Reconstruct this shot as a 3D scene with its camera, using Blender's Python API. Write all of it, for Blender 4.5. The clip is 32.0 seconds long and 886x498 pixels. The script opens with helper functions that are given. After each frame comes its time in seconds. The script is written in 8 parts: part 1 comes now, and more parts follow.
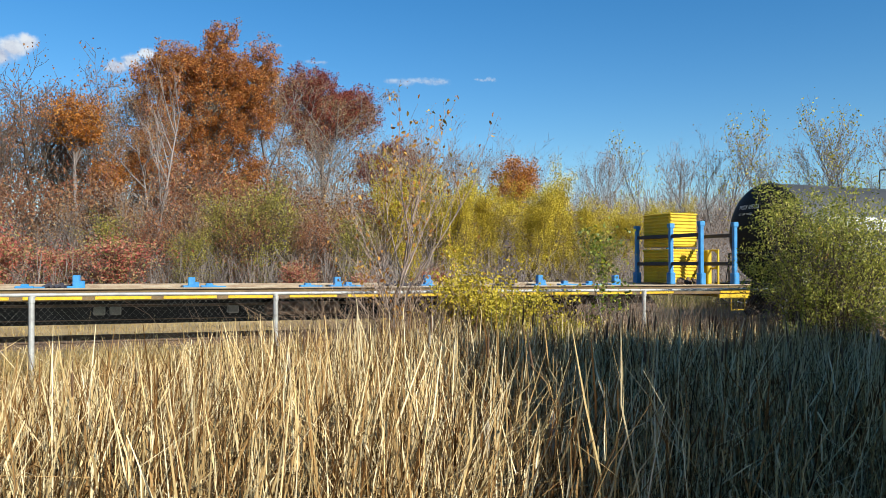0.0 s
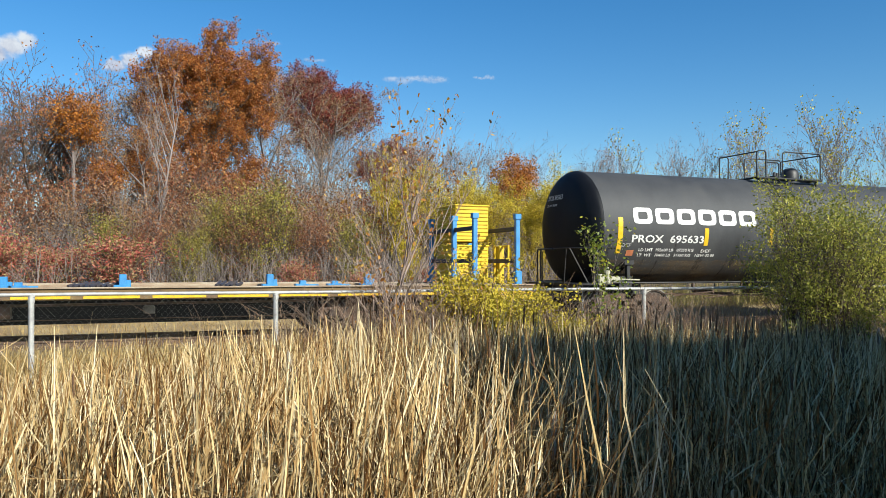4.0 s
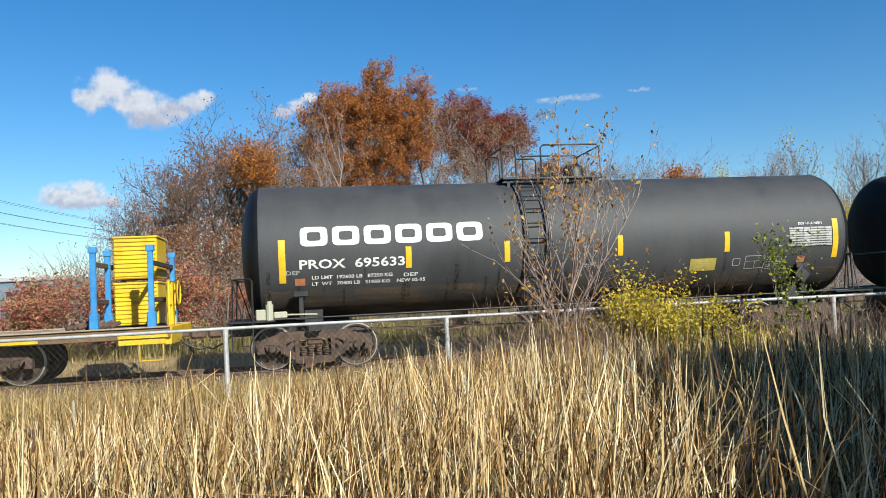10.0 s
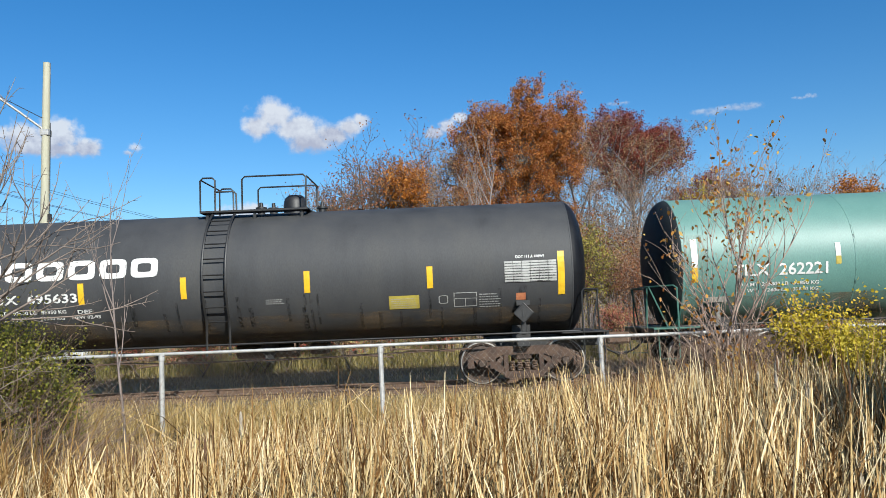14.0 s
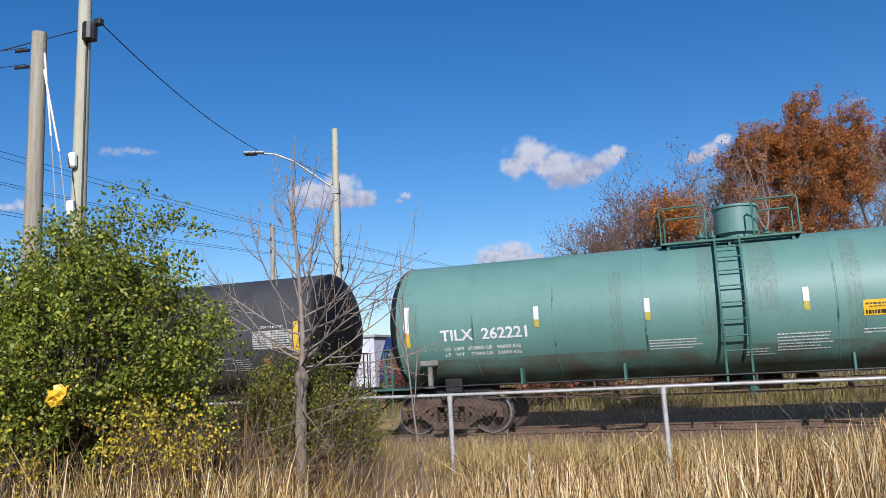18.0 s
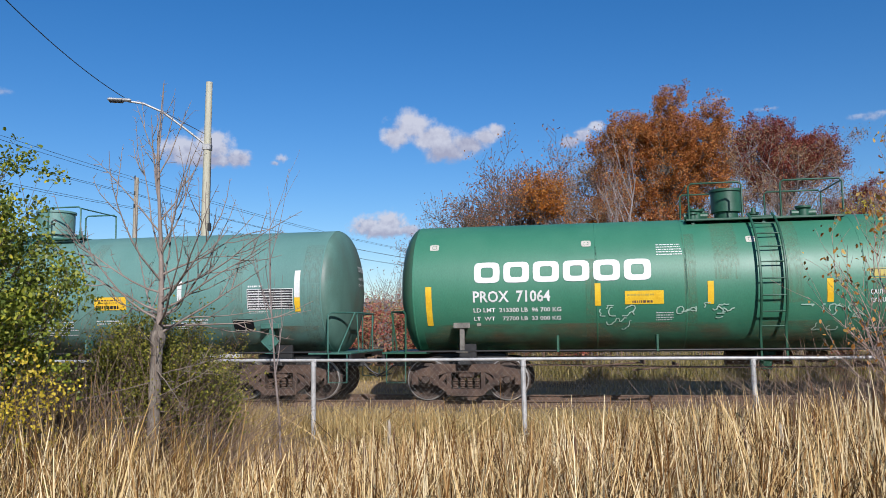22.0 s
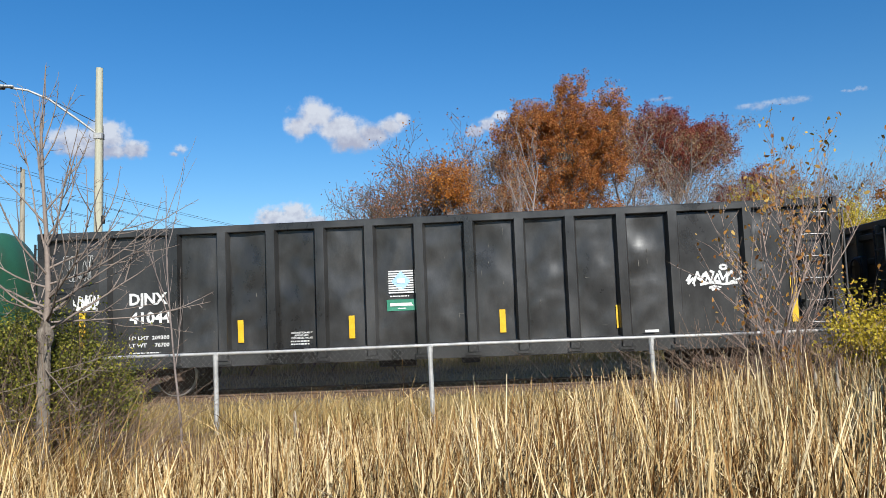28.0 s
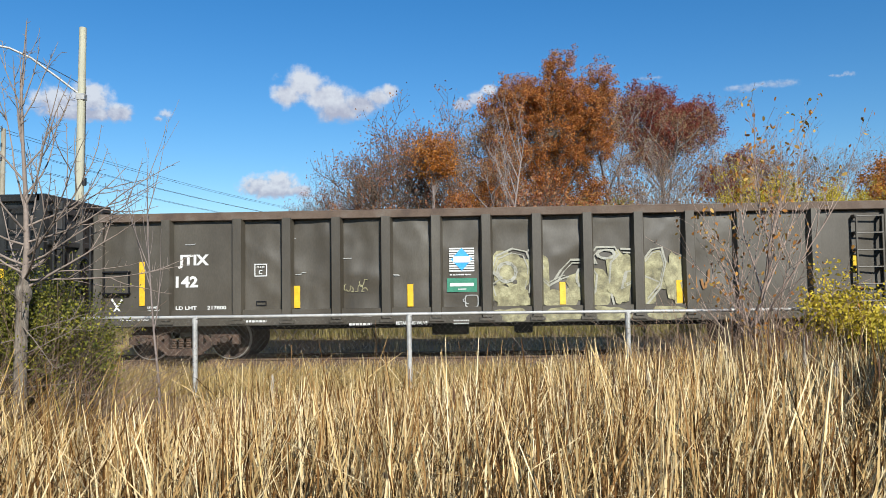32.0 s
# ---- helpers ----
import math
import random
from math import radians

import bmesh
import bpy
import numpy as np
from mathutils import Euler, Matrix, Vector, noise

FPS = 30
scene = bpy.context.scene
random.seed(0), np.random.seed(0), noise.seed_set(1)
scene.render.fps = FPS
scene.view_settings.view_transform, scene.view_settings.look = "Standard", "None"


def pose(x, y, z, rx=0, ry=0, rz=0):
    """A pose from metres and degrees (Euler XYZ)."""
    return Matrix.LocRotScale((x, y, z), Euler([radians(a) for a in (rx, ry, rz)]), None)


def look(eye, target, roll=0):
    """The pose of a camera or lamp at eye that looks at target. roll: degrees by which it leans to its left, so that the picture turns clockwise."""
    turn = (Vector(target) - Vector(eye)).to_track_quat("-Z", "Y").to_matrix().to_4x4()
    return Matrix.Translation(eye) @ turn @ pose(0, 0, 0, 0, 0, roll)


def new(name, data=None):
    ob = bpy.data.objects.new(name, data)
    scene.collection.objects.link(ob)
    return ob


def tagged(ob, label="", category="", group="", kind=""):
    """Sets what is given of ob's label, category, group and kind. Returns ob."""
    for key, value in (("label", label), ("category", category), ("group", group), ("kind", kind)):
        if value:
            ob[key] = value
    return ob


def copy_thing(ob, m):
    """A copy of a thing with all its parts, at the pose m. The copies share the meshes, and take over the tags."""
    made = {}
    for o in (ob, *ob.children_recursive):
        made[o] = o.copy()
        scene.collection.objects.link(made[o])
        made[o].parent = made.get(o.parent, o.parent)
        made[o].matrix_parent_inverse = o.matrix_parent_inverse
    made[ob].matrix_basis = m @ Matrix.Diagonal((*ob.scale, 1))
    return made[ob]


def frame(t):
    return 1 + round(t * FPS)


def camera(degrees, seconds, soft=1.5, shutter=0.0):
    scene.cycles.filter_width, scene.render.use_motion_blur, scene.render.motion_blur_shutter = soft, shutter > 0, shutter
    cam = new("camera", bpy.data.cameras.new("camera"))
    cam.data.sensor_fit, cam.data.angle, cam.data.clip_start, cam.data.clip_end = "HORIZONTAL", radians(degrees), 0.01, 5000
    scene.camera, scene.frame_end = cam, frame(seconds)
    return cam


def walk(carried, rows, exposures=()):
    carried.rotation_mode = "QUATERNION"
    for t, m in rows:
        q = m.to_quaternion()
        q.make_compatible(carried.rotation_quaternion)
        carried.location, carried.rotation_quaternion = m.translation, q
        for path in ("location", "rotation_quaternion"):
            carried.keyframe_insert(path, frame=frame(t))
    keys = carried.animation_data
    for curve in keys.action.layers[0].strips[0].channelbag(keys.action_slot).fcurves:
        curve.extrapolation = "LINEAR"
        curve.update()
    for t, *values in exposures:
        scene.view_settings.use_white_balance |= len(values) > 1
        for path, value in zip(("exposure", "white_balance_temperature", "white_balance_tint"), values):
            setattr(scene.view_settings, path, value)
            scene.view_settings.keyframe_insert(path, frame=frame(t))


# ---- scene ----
cam = camera(57.55, 32.0, soft=0.5)


def aim(x, y, z, turn, tilt, lean):
    """Camera pose: turn to the right of +y, tilt up and lean, in degrees."""
    a, b = radians(turn), radians(tilt)
    way = Vector((math.sin(a) * math.cos(b), math.cos(a) * math.cos(b), math.sin(b)))
    return look((x, y, z), Vector((x, y, z)) + way, -lean)


walk(cam, [
    (0, aim(0.124, -0.014, 1.489, 21.52, 1.33, -0.18)),
    (0.5, aim(0.123, -0.024, 1.489, 21.48, 1.32, -0.26)),
    (1, aim(0.127, -0.016, 1.487, 21.47, 1.37, -0.13)),
    (1.5, aim(0.125, -0.024, 1.485, 21.51, 1.38, -0.00)),
    (2, aim(0.123, -0.018, 1.492, 21.53, 1.32, -0.02)),
    (2.5, aim(0.116, -0.022, 1.497, 21.57, 1.24, -0.04)),
    (3, aim(0.112, -0.016, 1.498, 21.64, 1.23, -0.07)),
    (3.5, aim(0.110, -0.001, 1.499, 21.59, 1.19, -0.12)),
    (5.5, aim(0.123, 0.003, 1.510, 21.45, 1.27, 0.23)),
    (6, aim(0.124, 0.021, 1.499, 20.69, 2.18, 0.67)),
    (6.5, aim(0.117, 0.027, 1.498, 18.40, 2.49, 0.88)),
    (7, aim(0.124, 0.027, 1.483, 18.17, 2.50, 1.34)),
    (7.5, aim(0.124, 0.060, 1.484, 13.69, 2.78, 2.78)),
    (8, aim(0.116, 0.062, 1.477, 10.44, 3.07, 2.95)),
    (8.5, aim(0.110, 0.037, 1.481, 10.20, 3.11, 3.00)),
    (9, aim(0.096, 0.023, 1.478, 10.23, 3.12, 2.78)),
    (9.5, aim(0.061, -0.001, 1.474, 10.29, 3.08, 2.69)),
    (10, aim(0.055, -0.013, 1.475, 10.18, 3.08, 2.79)),
    (10.5, aim(0.063, 0.006, 1.467, 9.84, 3.11, 2.74)),
    (11, aim(0.079, 0.058, 1.457, 9.68, 3.19, 2.77)),
    (11.5, aim(0.081, 0.055, 1.451, 9.51, 3.22, 2.73)),
    (12, aim(0.065, 0.064, 1.461, 9.41, 3.31, 2.96)),
    (12.5, aim(0.065, 0.077, 1.512, 7.62, 4.43, 2.73)),
    (13, aim(0.028, 0.061, 1.499, 0.90, 4.89, 1.91)),
    (13.5, aim(0.028, 0.060, 1.494, -0.29, 4.83, 2.25)),
    (14, aim(0.036, 0.069, 1.487, -0.37, 4.79, 2.33)),
    (14.5, aim(0.042, 0.073, 1.476, -0.35, 4.05, 2.34)),
    (16.5, aim(0.047, 0.030, 1.498, -0.38, 3.15, 1.60)),
    (17, aim(0.024, 0.039, 1.521, -0.34, 3.15, 1.63)),
    (17.5, aim(-0.026, 0.044, 1.570, -7.17, 7.15, 2.10)),
    (18, aim(-0.118, -0.078, 1.579, -18.76, 8.11, 2.96)),
    (18.5, aim(-0.135, -0.114, 1.560, -22.63, 7.77, 2.88)),
    (19, aim(-0.148, -0.117, 1.563, -22.84, 6.45, 2.02)),
    (19.5, aim(-0.150, -0.118, 1.570, -22.58, 6.19, 1.95)),
    (20, aim(-0.163, -0.127, 1.572, -22.87, 6.09, 1.63)),
    (20.5, aim(-0.166, -0.131, 1.572, -22.95, 5.99, 1.38)),
    (21, aim(-0.154, -0.145, 1.580, -23.71, 5.97, 1.23)),
    (21.5, aim(-0.140, -0.112, 1.594, -21.41, 5.74, 0.81)),
    (22, aim(-0.100, -0.029, 1.552, -9.85, 5.69, 0.68)),
    (22.5, aim(-0.103, -0.028, 1.553, -9.79, 5.39, 0.62)),
    (23, aim(-0.103, -0.039, 1.550, -9.94, 5.22, 0.64)),
    (23.5, aim(-0.099, -0.061, 1.552, -9.93, 5.12, 0.59)),
    (24, aim(-0.087, -0.040, 1.552, -9.57, 4.99, 0.36)),
    (24.5, aim(-0.090, 0.068, 1.523, -3.91, 4.98, 0.55)),
    (25, aim(-0.086, 0.050, 1.533, -3.04, 4.97, 0.48)),
    (25.5, aim(-0.090, 0.046, 1.530, -3.06, 5.01, 0.56)),
    (27.5, aim(-0.094, 0.069, 1.500, -3.26, 4.88, 2.34)),
    (28, aim(-0.069, 0.034, 1.519, -3.30, 4.79, 2.33)),
    (28.5, aim(-0.076, 0.024, 1.502, -3.28, 4.83, 2.40)),
    (29, aim(-0.077, 0.047, 1.499, -3.40, 4.85, 2.41)),
    (29.5, aim(-0.085, 0.046, 1.498, -3.35, 4.80, 2.44)),
    (30, aim(-0.075, 0.059, 1.485, -3.39, 4.73, 2.64)),
    (30.5, aim(-0.046, 0.032, 1.487, -3.42, 4.58, 2.64)),
    (31, aim(-0.040, 0.008, 1.488, -3.32, 4.35, 2.72)),
    (31.5, aim(-0.031, 0.010, 1.495, -3.38, 4.19, 2.66)),
    (32, aim(-0.021, -0.015, 1.465, -2.25, 2.88, 0.83)),
], exposures=[(0, 0.98, 6280, 3), (6, 0.98, 6270, 3), (10, 0.9, 6180, 4), (14, 0.85, 6080, 5), (17, 0.75, 6110, 8), (18, 0.58, 5890, 14), (22, 0.56, 5950, 14), (25, 0.64, 6070, 13), (27.5, 0.74, 6090, 8), (32, 0.79, 6150, 6)])

# Distance of the train along the track, in metres, second by second.
TRAIN = [(0, 25.800), (1, 24.235), (2, 22.650), (3, 21.010), (4, 19.300), (5, 17.540), (6, 15.710), (7, 13.809), (8, 11.773), (9, 9.663), (10, 7.413), (11, 5.055), (12, 2.573), (13, 0.000), (14, -2.699), (15, -5.524), (16, -8.501), (17, -11.593), (18, -14.824), (19, -18.076), (20, -21.443), (21, -24.869), (22, -28.562), (23, -32.186), (24, -35.891), (25, -39.678), (26, -43.505), (27, -47.389), (28, -51.330), (29, -55.378), (30, -59.435), (31, -63.530), (32, -67.684)]

# ---- world, sun ----
SUN_FROM = 157.0  # degrees clockwise from +y
SUN_UP = 31.0
world = bpy.data.worlds.new("sky")
scene.world = world
world.use_nodes = True
wn = world.node_tree
wn.nodes.clear()
w_out = wn.nodes.new("ShaderNodeOutputWorld")
w_bg = wn.nodes.new("ShaderNodeBackground")
w_sky = wn.nodes.new("ShaderNodeTexSky")
w_sky.sky_type = "NISHITA"
w_sky.sun_disc = False
w_sky.sun_elevation = radians(SUN_UP)
w_sky.sun_rotation = radians(SUN_FROM)
w_sky.altitude = 100
w_sky.air_density = 1.0
w_sky.dust_density = 0.36
w_sky.ozone_density = 3.0
w_bg.inputs["Strength"].default_value = 0.07
w_hue = wn.nodes.new("ShaderNodeHueSaturation")
w_hue.inputs["Hue"].default_value = 0.503
w_hue.inputs["Saturation"].default_value = 1.33
wn.links.new(w_sky.outputs[0], w_hue.inputs["Color"])
wn.links.new(w_hue.outputs[0], w_bg.inputs["Color"])
wn.links.new(w_bg.outputs[0], w_out.inputs["Surface"])
sun = new("sun", bpy.data.lights.new("sun", "SUN"))
sun.data.energy = 4.7
sun.data.angle = radians(0.5)
sun.data.color = (1.0, 0.94, 0.85)
sa, sb = radians(SUN_FROM), radians(SUN_UP)
sun.matrix_basis = look((math.sin(sa) * math.cos(sb) * 60, math.cos(sa) * math.cos(sb) * 60, math.sin(sb) * 60), (0, 0, 0))


# ---- materials ----
def node_mat(name):
    m = bpy.data.materials.new(name)
    m.use_nodes = True
    nt = m.node_tree
    b = nt.nodes["Principled BSDF"]
    return m, nt, b


def ramp(nt, stops):
    r = nt.nodes.new("ShaderNodeValToRGB")
    el = r.color_ramp.elements
    while len(el) < len(stops):
        el.new(0.5)
    for e, (p, c) in zip(el, stops):
        e.position = p
        e.color = (*c, 1)
    return r


def surface(name, colours, scale=3.0, rough=0.6, metal=0.0, bump=0.15, fine=40.0, stretch=(1, 1, 1), contrast=0.35, each=0.0, spec=0.5):
    """Painted, rusty, wooden or stony surface: colours mixed by coarse noise, grain by fine noise, in metres."""
    m, nt, b = node_mat(name)
    tc = nt.nodes.new("ShaderNodeTexCoord")
    mp = nt.nodes.new("ShaderNodeMapping")
    mp.inputs["Scale"].default_value = stretch
    nt.links.new(tc.outputs["Object"], mp.inputs["Vector"])
    n1 = nt.nodes.new("ShaderNodeTexNoise")
    n1.inputs["Scale"].default_value = scale
    n1.inputs["Detail"].default_value = 6
    n1.inputs["Roughness"].default_value = 0.62
    nt.links.new(mp.outputs[0], n1.inputs["Vector"])
    n2 = nt.nodes.new("ShaderNodeTexNoise")
    n2.inputs["Scale"].default_value = fine
    n2.inputs["Detail"].default_value = 3
    nt.links.new(mp.outputs[0], n2.inputs["Vector"])
    k = len(colours)
    lo, hi = 0.5 - contrast / 2, 0.5 + contrast / 2
    r = ramp(nt, [(lo + (hi - lo) * i / max(1, k - 1), c) for i, c in enumerate(colours)])
    nt.links.new(n1.outputs["Fac"], r.inputs["Fac"])
    hs = nt.nodes.new("ShaderNodeHueSaturation")
    nt.links.new(r.outputs["Color"], hs.inputs["Color"])
    mr = nt.nodes.new("ShaderNodeMapRange")
    mr.inputs["From Min"].default_value, mr.inputs["From Max"].default_value = 0.25, 0.75
    mr.inputs["To Min"].default_value, mr.inputs["To Max"].default_value = 0.64, 0.85
    nt.links.new(n2.outputs["Fac"], mr.inputs["Value"])
    if each:
        oi = nt.nodes.new("ShaderNodeObjectInfo")
        m2 = nt.nodes.new("ShaderNodeMapRange")
        m2.inputs["To Min"].default_value, m2.inputs["To Max"].default_value = 1 - each, 1 + each
        nt.links.new(oi.outputs["Random"], m2.inputs["Value"])
        mm = nt.nodes.new("ShaderNodeMath")
        mm.operation = "MULTIPLY"
        nt.links.new(mr.outputs[0], mm.inputs[0])
        nt.links.new(m2.outputs[0], mm.inputs[1])
        nt.links.new(mm.outputs[0], hs.inputs["Value"])
    else:
        nt.links.new(mr.outputs[0], hs.inputs["Value"])
    nt.links.new(hs.outputs[0], b.inputs["Base Color"])
    b.inputs["Metallic"].default_value = metal
    b.inputs["Specular IOR Level"].default_value = spec
    rr = nt.nodes.new("ShaderNodeMapRange")
    rr.inputs["To Min"].default_value, rr.inputs["To Max"].default_value = max(0.05, rough - 0.12), min(1, rough + 0.12)
    nt.links.new(n1.outputs["Fac"], rr.inputs["Value"])
    nt.links.new(rr.outputs[0], b.inputs["Roughness"])
    if bump:
        bp = nt.nodes.new("ShaderNodeBump")
        bp.inputs["Strength"].default_value = bump
        bp.inputs["Distance"].default_value = 0.02
        nt.links.new(n2.outputs["Fac"], bp.inputs["Height"])
        nt.links.new(bp.outputs[0], b.inputs["Normal"])
    return m


def leafy(name, stops, see_through=0.3, rough=0.55, spec=0.25):
    """Leaves and blades: one colour a piece, out of a ramp, with some light passing through."""
    m, nt, b = node_mat(name)
    g = nt.nodes.new("ShaderNodeNewGeometry")
    r = ramp(nt, stops)
    nt.links.new(g.outputs["Random Per Island"], r.inputs["Fac"])
    tc = nt.nodes.new("ShaderNodeTexCoord")
    n = nt.nodes.new("ShaderNodeTexNoise")
    n.inputs["Scale"].default_value = 3.5
    nt.links.new(tc.outputs["Object"], n.inputs["Vector"])
    hs = nt.nodes.new("ShaderNodeHueSaturation")
    mr = nt.nodes.new("ShaderNodeMapRange")
    mr.inputs["To Min"].default_value, mr.inputs["To Max"].default_value = 0.45, 1.05
    nt.links.new(n.outputs["Fac"], mr.inputs["Value"])
    nt.links.new(mr.outputs[0], hs.inputs["Value"])
    nt.links.new(r.outputs["Color"], hs.inputs["Color"])
    nt.links.new(hs.outputs[0], b.inputs["Base Color"])
    b.inputs["Roughness"].default_value = rough
    b.inputs["Specular IOR Level"].default_value = spec
    if see_through:
        tl = nt.nodes.new("ShaderNodeBsdfTranslucent")
        nt.links.new(hs.outputs[0], tl.inputs["Color"])
        mx = nt.nodes.new("ShaderNodeMixShader")
        mx.inputs["Fac"].default_value = see_through
        nt.links.new(b.outputs[0], mx.inputs[1])
        nt.links.new(tl.outputs[0], mx.inputs[2])
        nt.links.new(mx.outputs[0], nt.nodes["Material Output"].inputs["Surface"])
    return m


M = {
    "black_paint": surface("black_paint", [(0.03, 0.031, 0.033), (0.052, 0.053, 0.056), (0.07, 0.069, 0.067)], 1.1, 0.64, 0, 0.05, 60, (1, 1, 0.25), 0.5, 0.0, 0.35),
    "teal_paint": surface("teal_paint", [(0.09, 0.185, 0.16), (0.108, 0.228, 0.198), (0.122, 0.252, 0.22), (0.14, 0.272, 0.235), (0.155, 0.225, 0.18)], 0.8, 0.5, 0, 0.02, 60, (1, 1, 0.3), 0.7),
    "green_paint": surface("green_paint", [(0.028, 0.138, 0.08), (0.036, 0.172, 0.10), (0.044, 0.19, 0.112), (0.055, 0.205, 0.122), (0.085, 0.155, 0.09)], 0.8, 0.47, 0, 0.02, 60, (1, 1, 0.3), 0.7),
    # Mottled greys painted in for sky reflections on the dented sheets.
    "gondola_black": surface("gondola_black", [(0.013, 0.0125, 0.012), (0.028, 0.027, 0.026), (0.045, 0.044, 0.043), (0.068, 0.066, 0.064)], 1.0, 0.3, 0, 0.05, 45, (1, 1, 0.6), 0.38),
    "gondola_grey": surface("gondola_grey", [(0.033, 0.027, 0.019), (0.06, 0.05, 0.036), (0.088, 0.076, 0.058), (0.15, 0.135, 0.105)], 1.0, 0.46, 0, 0.04, 45, (1, 1, 0.4), 0.7),
    "rust": surface("rust", [(0.06, 0.035, 0.022), (0.12, 0.072, 0.045), (0.17, 0.105, 0.07)], 5, 0.85, 0, 0.3, 70),
    "truck_grime": surface("truck_grime", [(0.03, 0.017, 0.011), (0.07, 0.04, 0.026), (0.125, 0.077, 0.05)], 4, 0.85, 0, 0.3, 60),
    # Grey-brown dust, lightened to look sunlit where the car body shadows it.
    "truck_lit_dust": surface("truck_lit_dust", [(0.10, 0.075, 0.055), (0.21, 0.165, 0.125), (0.34, 0.28, 0.225)], 4, 0.85, 0, 0.3, 60),
    "wheel_steel": surface("wheel_steel", [(0.035, 0.022, 0.015), (0.085, 0.055, 0.038)], 6, 0.65, 0.3, 0.2, 60),
    "dark_steel": surface("dark_steel", [(0.016, 0.016, 0.017), (0.035, 0.034, 0.034)], 5, 0.5, 0.2, 0.1, 60),
    "white_paint": surface("white_paint", [(0.62, 0.61, 0.58), (0.82, 0.82, 0.80)], 4, 0.5, 0, 0.05, 60, contrast=0.5),
    "yellow_tape": surface("yellow_tape", [(0.72, 0.42, 0.02), (0.86, 0.55, 0.03)], 6, 0.35, 0, 0.03, 60),
    "yellow_paint": surface("yellow_paint", [(0.50, 0.30, 0.02), (0.74, 0.48, 0.012), (0.86, 0.60, 0.02)], 3, 0.5, 0, 0.05, 50, (1, 1, 0.6), 0.6),
    "blue_paint": surface("blue_paint", [(0.03, 0.2, 0.47), (0.06, 0.29, 0.6)], 4, 0.5, 0, 0.05, 50),
    "galvanised": surface("galvanised", [(0.38, 0.375, 0.36), (0.57, 0.56, 0.54)], 8, 0.55, 0.25, 0.05, 80),
    "chain_wire": surface("chain_wire", [(0.17, 0.165, 0.15), (0.30, 0.29, 0.27)], 8, 0.5, 0.3, 0.0, 80),
    "pole_wood": surface("pole_wood", [(0.20, 0.175, 0.125), (0.33, 0.295, 0.225), (0.46, 0.42, 0.34)], 2, 0.85, 0, 0.5, 30, (6, 6, 0.35), 0.5),
    "pale_pole": surface("pale_pole", [(0.40, 0.38, 0.28), (0.52, 0.50, 0.38)], 3, 0.85, 0, 0.4, 30, (6, 6, 0.35), 0.5),
    "bark": surface("bark", [(0.11, 0.088, 0.068), (0.20, 0.165, 0.132), (0.30, 0.26, 0.21)], 7, 0.9, 0, 0.8, 30, (3, 3, 0.8)),
    "grey_twigs": surface("grey_twigs", [(0.155, 0.122, 0.108), (0.34, 0.28, 0.252)], 0.6, 0.9, 0, 0.0, 30),
    "brown_twigs": surface("brown_twigs", [(0.08, 0.055, 0.038), (0.19, 0.135, 0.095)], 0.6, 0.9, 0, 0.0, 30),
    "pale_twigs": surface("pale_twigs", [(0.17, 0.132, 0.108), (0.34, 0.272, 0.23)], 1.5, 0.9, 0, 0.0, 30),
    "red_twigs": surface("red_twigs", [(0.27, 0.19, 0.15), (0.44, 0.33, 0.27)], 1.5, 0.9, 0, 0.0, 30),
    "bramble": surface("bramble", [(0.14, 0.09, 0.06), (0.38, 0.26, 0.18)], 1.5, 0.9, 0, 0.0, 30),
    "ballast": surface("ballast", [(0.07, 0.048, 0.024), (0.13, 0.092, 0.045), (0.22, 0.165, 0.09)], 9, 0.95, 0, 1.0, 14),
    "tie_wood": surface("tie_wood", [(0.07, 0.055, 0.042), (0.14, 0.11, 0.085)], 5, 0.9, 0, 0.4, 30, each=0.25),
    "earth": surface("earth", [(0.17, 0.115, 0.052), (0.32, 0.225, 0.105), (0.44, 0.33, 0.16)], 0.8, 0.95, 0, 0.8, 8),
}


